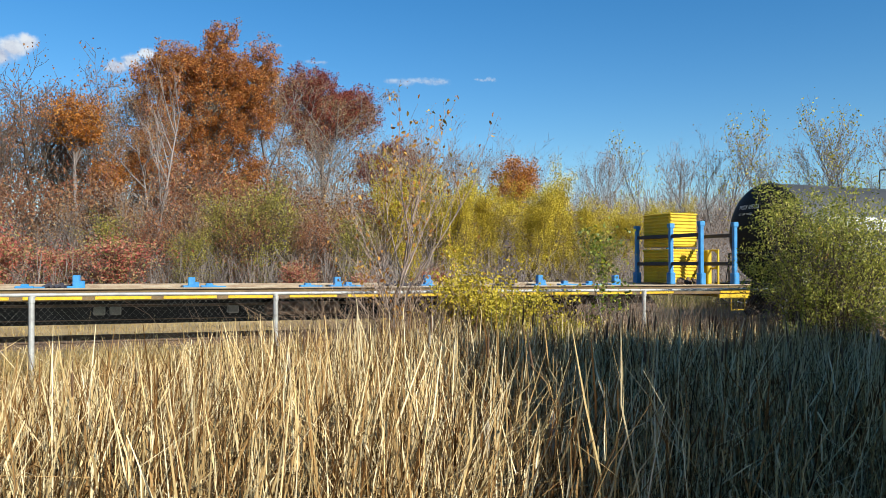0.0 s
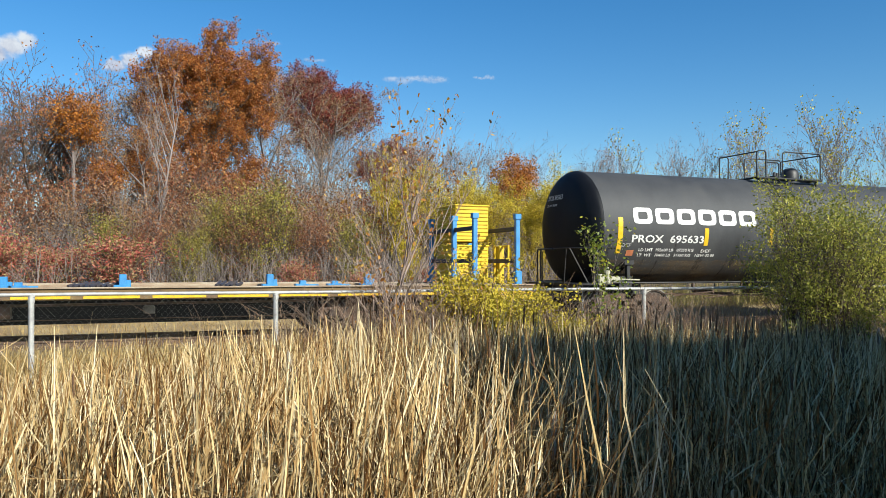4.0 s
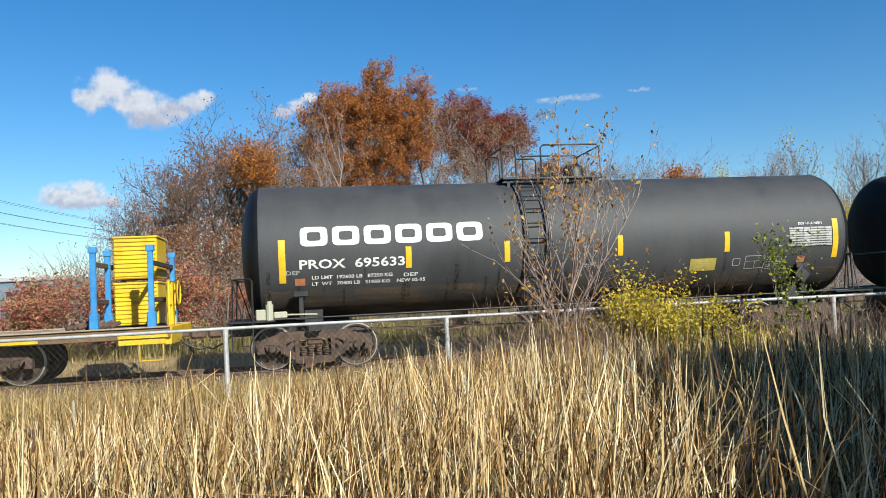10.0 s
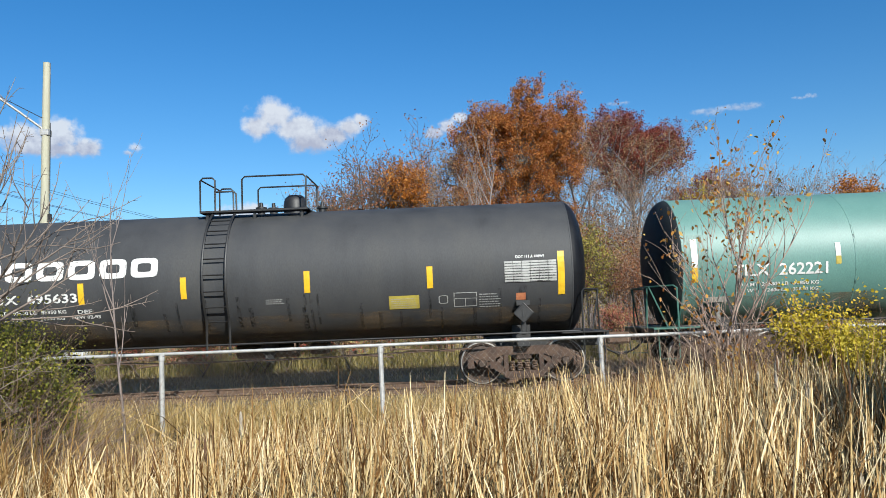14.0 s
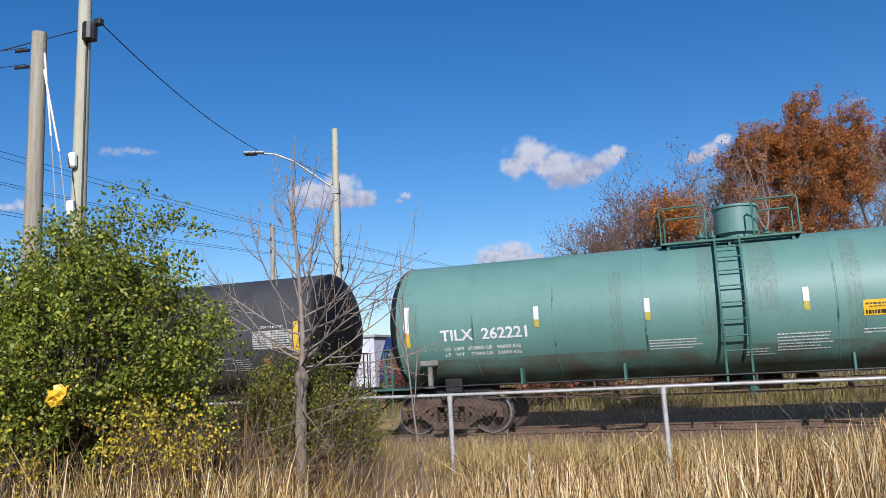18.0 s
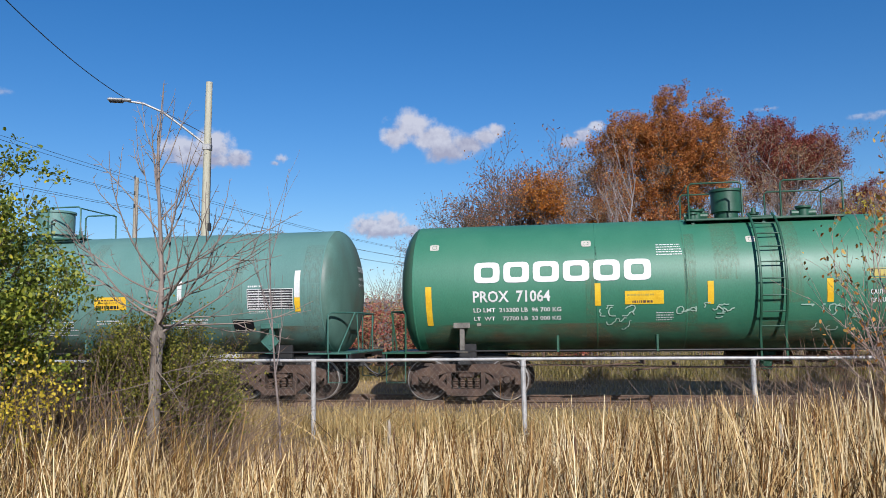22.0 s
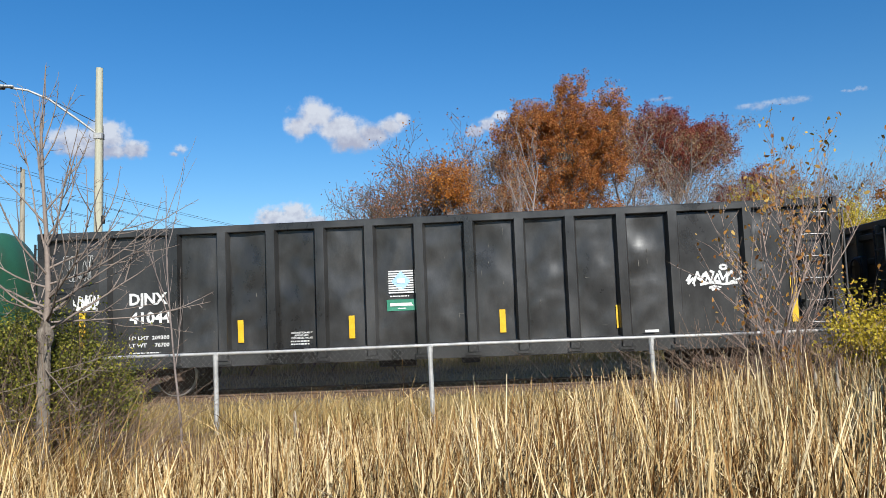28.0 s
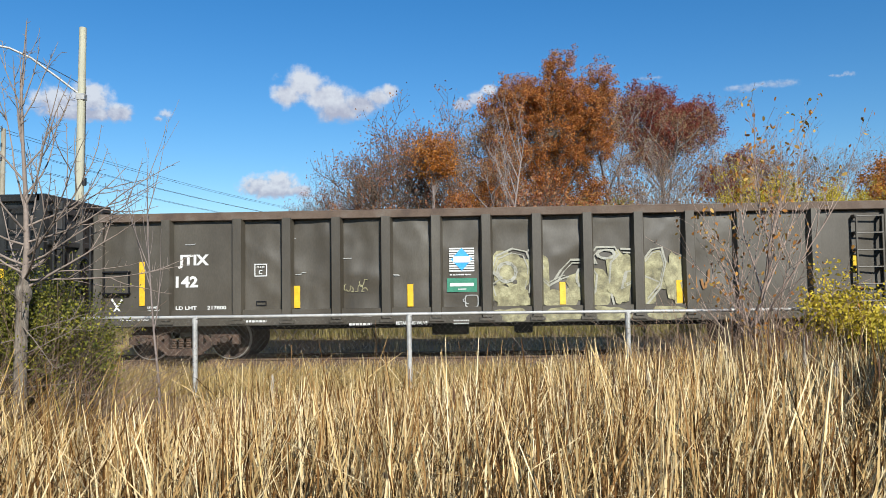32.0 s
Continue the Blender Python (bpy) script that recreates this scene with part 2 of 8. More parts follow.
# ---- mesh tools ----
class Geo:
    """Gathers simple solids into one mesh."""

    def __init__(self):
        self.v, self.f = [], []

    def quad(self, a, b, c, d):
        n = len(self.v)
        self.v += [a, b, c, d]
        self.f.append((n, n + 1, n + 2, n + 3))
        return self

    def box(self, x0, x1, y0, y1, z0, z1, c=0.0, m=None):
        """Box between two corners, its edges cut by c."""
        if c <= 0:
            vs = [(x, y, z) for x in (x0, x1) for y in (y0, y1) for z in (z0, z1)]
            fs = [(0, 1, 3, 2), (4, 6, 7, 5), (0, 4, 5, 1), (2, 3, 7, 6), (0, 2, 6, 4), (1, 5, 7, 3)]
        else:
            bm = bmesh.new()
            bmesh.ops.create_cube(bm, size=1)
            for p in bm.verts:
                p.co = Vector((x0 if p.co.x < 0 else x1, y0 if p.co.y < 0 else y1, z0 if p.co.z < 0 else z1))
            bmesh.ops.bevel(bm, geom=bm.edges[:], offset=c, segments=1, affect="EDGES")
            bm.verts.index_update()
            vs = [tuple(p.co) for p in bm.verts]
            fs = [tuple(q.index for q in p.verts) for p in bm.faces]
            bm.free()
        n = len(self.v)
        self.v += [tuple(m @ Vector(p)) for p in vs] if m else vs
        self.f += [tuple(i + n for i in q) for q in fs]
        return self

    def tube(self, pts, r, k=6, r1=None, caps=True):
        """Round bar along points, tapering from r to r1."""
        pts = [Vector(p) for p in pts]
        r1 = r if r1 is None else r1
        base = len(self.v)
        up = None
        for i, p in enumerate(pts):
            d = (pts[min(i + 1, len(pts) - 1)] - pts[max(i - 1, 0)])
            d = d.normalized() if d.length > 1e-9 else Vector((0, 0, 1))
            if up is None:
                up = d.orthogonal().normalized()
            else:
                up = (up - d * up.dot(d))
                up = up.normalized() if up.length > 1e-6 else d.orthogonal().normalized()
            s = d.cross(up)
            rr = r + (r1 - r) * i / max(1, len(pts) - 1)
            for j in range(k):
                a = 2 * math.pi * j / k
                self.v.append(tuple(p + (up * math.cos(a) + s * math.sin(a)) * rr))
        for i in range(len(pts) - 1):
            for j in range(k):
                a, b = base + i * k + j, base + i * k + (j + 1) % k
                self.f.append((a, b, b + k, a + k))
        if caps:
            self.f.append(tuple(base + j for j in reversed(range(k))))
            self.f.append(tuple(base + (len(pts) - 1) * k + j for j in range(k)))
        return self

    def turned(self, prof, k=32, axis="x", at=(0, 0, 0), a0=0.0, a1=360.0):
        """Profile of (place along the axis, radius) turned round the axis."""
        n = len(self.v)
        full = abs(a1 - a0 - 360) < 1e-6
        steps = k if full else k + 1
        for q, r in prof:
            for j in range(steps):
                a = radians(a0 + (a1 - a0) * j / k)
                c, s = r * math.cos(a), r * math.sin(a)
                p = {"x": (q, c, s), "y": (c, q, s), "z": (c, s, q)}[axis]
                self.v.append((p[0] + at[0], p[1] + at[1], p[2] + at[2]))
        for i in range(len(prof) - 1):
            for j in range(k):
                j2 = (j + 1) % steps
                self.f.append((n + i * steps + j, n + i * steps + j2, n + (i + 1) * steps + j2, n + (i + 1) * steps + j))
        return self

    def mesh(self, name, smooth=0.0):
        me = bpy.data.meshes.new(name)
        me.from_pydata(self.v, [], self.f)
        me.validate()
        if smooth:
            bm = bmesh.new()
            bm.from_mesh(me)
            bmesh.ops.recalc_face_normals(bm, faces=bm.faces)
            for p in bm.faces:
                p.smooth = True
            for e in bm.edges:
                if len(e.link_faces) == 2 and e.calc_face_angle(0) > radians(smooth):
                    e.smooth = False
            bm.to_mesh(me)
            bm.free()
        return me


def part(name, geo, mat, parent=None, label="", smooth=0.0, at=None):
    me = geo if isinstance(geo, bpy.types.Mesh) else geo.mesh(name, smooth)
    if not me.materials:
        me.materials.append(M[mat] if isinstance(mat, str) else mat)
    ob = new(name, me)
    if parent:
        ob.parent = parent
    if at is not None:
        ob.matrix_basis = at
    if label:
        ob["label"] = label
    return ob


def thing(name, label, category, group="", at=None):
    ob = new(name)
    ob.empty_display_size = 0.3
    if at is not None:
        ob.matrix_basis = at
    return tagged(ob, label, category, group)


def soup(name, verts, faces, mat, parent=None, label=""):
    """One mesh from arrays of corners (n, 3) and quads (m, 4)."""
    me = bpy.data.meshes.new(name)
    verts, faces = np.asarray(verts, np.float32), np.asarray(faces, np.int32)
    m, k = faces.shape
    me.vertices.add(len(verts))
    me.vertices.foreach_set("co", verts.ravel())
    me.loops.add(m * k)
    me.loops.foreach_set("vertex_index", faces.ravel())
    me.polygons.add(m)
    me.polygons.foreach_set("loop_start", np.arange(0, m * k, k, dtype=np.int32))
    me.update(calc_edges=True)
    return part(name, me, mat, parent, label)


def text_mesh(body, size, width=0.0, bold=0.028):
    """Flat letters of the built-in font in the plane x, z; width: squeezed or drawn to that length."""
    cu = bpy.data.curves.new("letters", "FONT")
    cu.body = body
    cu.size = size / 0.73
    cu.resolution_u = 2
    cu.offset = size * bold
    ob = bpy.data.objects.new("letters", cu)
    scene.collection.objects.link(ob)
    dg = bpy.context.evaluated_depsgraph_get()
    me = bpy.data.meshes.new_from_object(ob.evaluated_get(dg))
    bpy.data.objects.remove(ob)
    me.materials.clear()
    xs = [p.co.x for p in me.vertices]
    x0, x1 = min(xs), max(xs)
    k = width / (x1 - x0) if width else 1.0
    for p in me.vertices:
        p.co = Vector(((p.co.x - x0) * k, 0, p.co.y))
    return me


# ---- ground, track, fence ----
PROFILE = [(-300, -0.2), (-1, -0.1), (1.6, -0.12), (3.4, -0.8), (8.6, -0.8), (10.7, -0.06), (11.6, 0.0), (13.2, -0.28), (16.2, -0.44), (20.8, -0.44), (22, -0.35), (26, 0.05), (34, 0.35), (60, 0.5), (3000, 0.5)]


def ground_z(x, y):
    z = float(np.interp(y, [p[0] for p in PROFILE], [p[1] for p in PROFILE]))
    if abs(y) < 80 and not 15.5 < y < 21.5:
        z += 0.05 * noise.noise(Vector((x * 0.6, y * 0.6, 0))) + 0.03 * noise.noise(Vector((x * 2.1, y * 2.1, 3)))
    return z


def build_ground():
    near = np.arange(-40, 60.1, 0.8)
    xs = np.concatenate([-np.geomspace(41, 2600, 26)[::-1], near, np.geomspace(61, 2600, 26)])
    ys = np.concatenate([-np.geomspace(4, 2600, 20)[::-1], np.arange(-3, 30, 0.45), np.geomspace(30.5, 2600, 40)])
    vs = [(x, y, ground_z(x, y)) for y in ys for x in xs]
    n = len(xs)
    fs = [(j * n + i, j * n + i + 1, (j + 1) * n + i + 1, (j + 1) * n + i) for j in range(len(ys) - 1) for i in range(n - 1)]
    ob = soup("ground", vs, fs, "earth")
    ob.data.shade_smooth()
    tagged(ob, "brown dry grassy earth sloping into a ditch", "ground", kind="structure")


build_ground()
TRACK_Y = 18.5


def build_track():
    bed = Geo()
    prof = [(15.9, -0.5), (16.9, -0.19), (17.3, -0.175), (19.7, -0.175), (20.1, -0.19), (21.1, -0.5)]
    xs = np.arange(-90, 131, 1.0)
    for x in xs:
        for k, (y, z) in enumerate(prof):
            j = 0.03 * noise.noise(Vector((x * 1.3, y * 2, 7)))
            bed.v.append((x, y + 2 * j, z + (j if 0 < k < 5 else 0)))
    n = len(prof)
    for i in range(len(xs) - 1):
        for k in range(n - 1):
            bed.f.append((i * n + k, (i + 1) * n + k, (i + 1) * n + k + 1, i * n + k + 1))
    tagged(part("track_bed", bed, "ballast"), "grey-brown stone ballast bed under the railway track", "track bed", kind="structure")
    rng = random.Random(4)
    stones = Geo()
    for _ in range(2600):
        x, y = rng.uniform(-14, 30), rng.choice([rng.uniform(16.0, 17.2), rng.uniform(15.7, 16.6), rng.uniform(17.2, 19.8)])
        z = float(np.interp(y, [p[0] for p in prof], [p[1] for p in prof])) if y > 15.9 else -0.44
        s = rng.uniform(0.02, 0.05)
        m = Matrix.Translation((x, y, z)) @ Euler((rng.random() * 3, rng.random() * 3, rng.random() * 3)).to_matrix().to_4x4()
        stones.box(-s, s, -s * 0.8, s * 0.8, -s * 0.7, s * 0.7, m=m)
    tagged(part("ballast_stone", stones, "ballast"), "loose grey ballast stones beside the rails", "stones", kind="stuff")
    track = thing("railway_track", "straight railway track with rusty rails on weathered wooden ties", "railway track", at=pose(0, TRACK_Y, 0))
    tagged(track, kind="structure")
    rail = Geo()
    sect = [(-0.07, -0.172), (0.07, -0.172), (0.07, -0.16), (0.012, -0.14), (0.012, -0.045), (0.036, -0.035), (0.036, -0.005), (0.028, 0), (-0.028, 0), (-0.036, -0.005), (-0.036, -0.035), (-0.012, -0.045), (-0.012, -0.14), (-0.07, -0.16)]
    for x in (-90, 130):
        rail.v += [(x, y, z) for y, z in sect]
    k = len(sect)
    for i in range(k):
        rail.f.append((i, (i + 1) % k, k + (i + 1) % k, k + i))
    me = rail.mesh("rail")
    for y in (-0.7535, 0.7535):
        part("rail", me, "rust", track, at=pose(0, y, 0))
    tie = Geo().box(-0.11, 0.11, -1.3, 1.3, -0.34, -0.172, 0.012).mesh("tie")
    for i in range(-26, 54):
        part("tie", tie, "tie_wood", track, at=pose(i * 0.55, rng.uniform(-0.03, 0.03), 0, 0, 0, rng.uniform(-1, 1)))


build_track()
FENCE_Y, RAIL_Z, POST_X, SPAN = 11.32, 1.13, -4.0, 3.05


def build_fence():
    fence = tagged(thing("chain_link_fence", "galvanised steel chain-link fence along the railway track", "fence"), kind="structure")
    x0, x1 = POST_X - 6 * SPAN, POST_X + 9 * SPAN
    post = Geo().tube([(0, 0, -0.5), (0, 0, RAIL_Z - 0.01)], 0.035, 10).tube([(0, 0, RAIL_Z - 0.1), (0, 0, RAIL_Z - 0.03)], 0.041, 10)
    post.box(-0.02, 0.045, -0.035, 0.035, RAIL_Z - 0.04, RAIL_Z + 0.005, 0.01)
    me = post.mesh("post", 35)
    rng = random.Random(9)
    for i in range(-6, 10):
        p = part("post", me, "galvanised", fence, at=pose(POST_X + i * SPAN, FENCE_Y, 0, rng.uniform(-1, 1), rng.uniform(-0.8, 0.8), 0))
    for a, b in ((x0, -6.2), (-6.2, -0.1), (-0.1, 6.0), (6.0, 12.1), (12.1, x1)):
        g = Geo().tube([(a, FENCE_Y, RAIL_Z), ((a + b) / 2, FENCE_Y, RAIL_Z - 0.008), (b, FENCE_Y, RAIL_Z)], 0.0235, 10)
        part("top_rail", g, "galvanised", fence, smooth=40)
    pitch, top, low = 0.08, RAIL_Z - 0.02, -0.05
    vs, fs = [], []
    run = (top - low) * pitch / 0.09
    w = 0.0011
    for side in (1, -1):
        x = x0 - run
        while x < x1 + run:
            a = Vector((x, FENCE_Y - 0.028 * 1 - 0.002 * side, low))
            b = Vector((x + run, a.y, top)) if side > 0 else Vector((x - run, a.y, top))
            x += pitch
            for lo, hi in ((x0, x1),):
                if max(a.x, b.x) < lo or min(a.x, b.x) > hi:
                    break
            else:
                n = len(vs)
                for p in (a, b):
                    vs += [(p.x - w, p.y - w, p.z), (p.x + w, p.y - w, p.z), (p.x + w, p.y + w, p.z), (p.x - w, p.y + w, p.z)]
                fs += [(n + i, n + (i + 1) % 4, n + 4 + (i + 1) % 4, n + 4 + i) for i in range(4)]
    soup("chain_mesh", vs, fs, "chain_wire", fence, "grey diamond chain-link wire mesh")


build_fence()


# ---- the train ----
def prism(g, poly, y0, y1):
    """Outline of (x, z) drawn out from y0 to y1."""
    n, k = len(g.v), len(poly)
    g.v += [(x, y0, z) for x, z in poly] + [(x, y1, z) for x, z in poly]
    g.f.append(tuple(n + i for i in range(k)))
    g.f.append(tuple(n + k + i for i in reversed(range(k))))
    g.f += [(n + (i + 1) % k, n + i, n + k + i, n + k + (i + 1) % k) for i in range(k)]
    return g


def wheelset_mesh():
    g = Geo()
    for s in (-1, 1):
        y = 0.7535 * s
        prof = [(-0.065, 0.11), (-0.065, 0.16), (-0.035, 0.2), (-0.02, 0.36), (-0.055, 0.385), (-0.068, 0.42), (-0.068, 0.452), (0.03, 0.46), (0.042, 0.485), (0.06, 0.485), (0.068, 0.46), (0.066, 0.39), (0.03, 0.36), (0.01, 0.2), (0.05, 0.15), (0.05, 0.11)]
        g.turned([(y - s * q, r) for q, r in prof], 32, "y")
    g.tube([(0, -1.02, 0), (0, 1.02, 0)], 0.075, 12)
    return g.mesh("wheelset", 30)


def side_frame_mesh():
    g = Geo()
    prism(g, [(-1.18, 0.52), (-1.12, 0.66), (-0.62, 0.80), (0.62, 0.80), (1.12, 0.66), (1.18, 0.52), (1.05, 0.55), (0.72, 0.60), (0.35, 0.66), (-0.35, 0.66), (-0.72, 0.60), (-1.05, 0.55)], -0.07, 0.07)
    for s in (-1, 1):
        prism(g, [(s * 1.20, 0.36), (s * 1.20, 0.56), (s * 1.07, 0.56), (s * 1.05, 0.36)], -0.075, 0.075)
        prism(g, [(s * 0.60, 0.34), (s * 0.60, 0.62), (s * 0.72, 0.64), (s * 0.72, 0.34)], -0.075, 0.075)
        prism(g, [(s * 0.68, 0.42), (s * 0.60, 0.30), (s * 0.38, 0.16), (s * 0.30, 0.24), (s * 0.52, 0.44)], -0.065, 0.065)
        prism(g, [(s * 0.33, 0.20), (s * 0.33, 0.70), (s * 0.42, 0.70), (s * 0.42, 0.22)], -0.08, 0.08)
        prism(g, [(s * 0.42, 0.66), (s * 0.66, 0.40), (s * 0.60, 0.34), (s * 0.38, 0.56)], -0.05, 0.05)
        prism(g, [(s * 1.12, 0.62), (s * 0.98, 0.42), (s * 0.8, 0.36), (s * 0.66, 0.5), (s * 0.62, 0.74)], -0.06, 0.06)
    prism(g, [(-1.02, 0.56), (-0.74, 0.8), (0.74, 0.8), (1.02, 0.56), (0.72, 0.5), (0.44, 0.62), (-0.44, 0.62), (-0.72, 0.5)], -0.085, 0.06)
    prism(g, [(-0.42, 0.15), (-0.42, 0.27), (0.42, 0.27), (0.42, 0.15), (0.30, 0.12), (-0.30, 0.12)], -0.09, 0.09)
    return g.mesh("side_frame")


WHEELSET, SIDE_FRAME = wheelset_mesh(), side_frame_mesh()
springs = Geo()
for i in range(4):
    for ring in range(6):
        springs.turned([(0.275 + ring * 0.036, 0.045), (0.29 + ring * 0.036, 0.062), (0.305 + ring * 0.036, 0.045)], 10, "z", (-0.24 + i * 0.16, 0, 0))
SPRINGS = springs.mesh("springs", 40)
CAP = Geo().turned([(-0.13, 0.001), (-0.13, 0.07), (-0.11, 0.085), (-0.05, 0.1), (0.06, 0.1), (0.06, 0.02)], 14, "y").mesh("bearing_cap", 35)
RIM = Geo().turned([(-0.735, 0.4605), (-0.825, 0.4545), (-0.8275, 0.43)], 32, "y").mesh("rim", 30)
M_RIM = surface("worn_tread", [(0.30, 0.28, 0.25), (0.52, 0.49, 0.45)], 5, 0.4, 0.7)
WHEELS = []


def truck(car, x, dirt="truck_grime", out=1.0, label="two-axle freight truck caked in rust-brown dirt"):
    """Two-axle truck under a car at x; out: half the distance of its side frames."""
    t = part("truck", Geo().box(x - 0.17, x + 0.17, -1.05, 1.05, 0.5, 0.72, 0.03), dirt, car, label)
    for y in (-out, out):
        part("side_frame", SIDE_FRAME, dirt, t, at=pose(x, y, 0))
        part("coil_spring", SPRINGS, "rust", t, at=pose(x, y, 0))
        for s in (-0.889, 0.889):
            part("bearing_cap", CAP, "wheel_steel", t, at=pose(x + s, y, 0.457, 0, 0, 0 if y < 0 else 180))
        part("brake_beam", Geo().box(x - 0.45, x + 0.45, y * 0.55 - 0.03, y * 0.55 + 0.03, 0.3, 0.36, 0.01), "rust", t)
    for s in (-0.889, 0.889):
        w = part("wheelset", WHEELSET, "wheel_steel", car, at=pose(x + s, 0, 0.457))
        for turn in (0, 180):
            part("rim", RIM, M_RIM, w, "bright worn wheel tread", at=pose(0, 0, 0, 0, 0, turn))
        WHEELS.append(w)


def coupler(car, x, way):
    """Knuckle coupler at the end of a car; way -1 or 1 along the track."""
    g = Geo().box(min(x - way * 0.9, x + way * 0.25), max(x - way * 0.9, x + way * 0.25), -0.07, 0.07, 0.78, 0.93, 0.02)
    g.box(min(x + way * 0.2, x + way * 0.52), max(x + way * 0.2, x + way * 0.52), -0.17, 0.13, 0.72, 0.98, 0.05)
    part("coupler", g, "rust", car, "rusty knuckle coupler")
    hose = Geo().tube([(x - way * 0.05, -0.3, 0.8), (x + way * 0.15, -0.32, 0.62), (x + way * 0.4, -0.28, 0.5), (x + way * 0.6, -0.2, 0.55)], 0.022, 6)
    part("air_hose", hose, "dark_steel", car, "black rubber air hose", smooth=60)


def wrap(me, radius, zc, out=0.012):
    """Bends a flat mesh of x, z round the near side of a tank."""
    for p in me.vertices:
        a = (p.co.z - zc) / radius
        r = radius + out - p.co.y
        p.co = Vector((p.co.x, -r * math.cos(a), zc + r * math.sin(a)))
    return me


def patch(x0, x1, z0, z1, n=5):
    """Flat strip in the plane x, z, cut across so that it bends."""
    g = Geo()
    for i in range(n + 1):
        z = z0 + (z1 - z0) * i / n
        g.v += [(x0, 0, z), (x1, 0, z)]
    g.f = [(2 * i, 2 * i + 1, 2 * i + 3, 2 * i + 2) for i in range(n)]
    return g


def ring_shapes(x, z, w, h, gap, count, stroke, n=20):
    """A row of plain rounded rings in the plane x, z."""
    g = Geo()
    for c in range(count):
        cx, cz = x + c * (w + gap) + w / 2, z + h / 2
        base = len(g.v)
        for i in range(n):
            a = 2 * math.pi * i / n
            ca, sa_ = math.cos(a), math.sin(a)
            k = 0.42
            ex, ez = math.copysign(abs(ca) ** k, ca), math.copysign(abs(sa_) ** k, sa_)
            g.v.append((cx + ex * w / 2, 0, cz + ez * h / 2))
            g.v.append((cx + ex * (w / 2 - stroke * 1.25), 0, cz + ez * (h / 2 - stroke)))
        for i in range(n):
            j = (i + 1) % n
            g.f.append((base + 2 * i, base + 2 * j, base + 2 * j + 1, base + 2 * i + 1))
    return g


def scribble(seed, x, z, w, h, stroke, count, n=9):
    """Loose hand-sprayed loops, plain marks without letters."""
    rng = random.Random(seed)
    g = Geo()
    for c in range(count):
        cx = x + w * (c + 0.5) / count
        pts = []
        px, pz = cx + rng.uniform(-0.4, 0.4) * w / count, z + h * rng.random()
        turn = rng.uniform(0, 6.28)
        for i in range(n):
            pts.append((px, pz))
            turn += rng.choice((-1, 1, 1)) * rng.uniform(0.2, 1.25)
            px += math.cos(turn) * w / count * 0.3
            pz += math.sin(turn) * h * 0.25
            pz = min(max(pz, z), z + h)
        n0 = len(g.v)
        for i, (ax, az) in enumerate(pts):
            fx, fz = pts[min(i + 1, n - 1)]
            ex, ez = pts[max(i - 1, 0)]
            d = Vector((fx - ex, fz - ez))
            o = Vector((-d.y, d.x)).normalized() * stroke / 2 if d.length > 1e-5 else Vector((stroke / 2, 0))
            out = -0.0004 * (i + 3 * c)
            g.v += [(ax - o.x, out, az - o.y), (ax + o.x, out, az + o.y)]
        g.f += [(n0 + 2 * i, n0 + 2 * i + 2, n0 + 2 * i + 3, n0 + 2 * i + 1) for i in range(n - 1)]
    return g


def blot(seed, x, z, w, h, n=26, inner=0.0):
    """A filled patch with a wobbling outline; inner: only its rim, down to that share."""
    rng = random.Random(seed)
    waves = [(k, rng.uniform(0, 6.28), rng.uniform(0.03, 0.13)) for k in (2, 3, 4, 5, 7)]
    g = Geo()
    g.v.append((x + w / 2, 0, z + h / 2))
    for i in range(n):
        a = 2 * math.pi * i / n
        r = 0.46 * (1 + sum(m * math.sin(k * a + p) for k, p, m in waves))
        g.v.append((x + w / 2 + r * w * math.cos(a), 0, z + h / 2 + r * h * math.sin(a)))
    if inner:
        o = Vector(g.v[0])
        g.v += [tuple(o + (Vector(p) - o) * inner) for p in g.v[1:]]
        g.f = [(1 + i, 1 + (i + 1) % n, 1 + n + (i + 1) % n, 1 + n + i) for i in range(n)]
    else:
        g.f = [(0, 1 + i, 1 + (i + 1) % n) for i in range(n)]
    return g


def bars(x, z, w, h, rows, fill=0.55, seed=1):
    """Lines of writing too small to read, as bars."""
    rng = random.Random(seed)
    g = Geo()
    step = h / rows
    for r in range(rows):
        zz = z + h - (r + 1) * step
        xx = x
        end = x + w * rng.uniform(0.75, 1.0)
        while xx < end:
            l = rng.uniform(0.022, 0.085) * min(1, w * 1.5)
            g.quad((xx, 0, zz), (min(xx + l, end), 0, zz), (min(xx + l, end), 0, zz + step * fill * 0.8), (xx, 0, zz + step * fill * 0.8))
            xx += l + 0.016
    return g


SMALL_PRINT = ("small_print", "table_ruling", "notice_print", "chalk_scribble", "spray_tag", "decal_stripe")


def ruled(x, z, w, h, rows, cols, s=0.012):
    """A ruled table: thin lines between rows and columns."""
    g = Geo()
    for k in range(rows + 1):
        zz = z + (h - s) * k / rows
        g.quad((x, 0, zz), (x + w, 0, zz), (x + w, 0, zz + s), (x, 0, zz + s))
    for k in range(cols + 1):
        xx = x + (w - s) * k / cols
        for i in range(5):
            g.quad((xx, 0, z + h * i / 5), (xx + s, 0, z + h * i / 5), (xx + s, 0, z + h * (i + 1) / 5), (xx, 0, z + h * (i + 1) / 5))
    return g


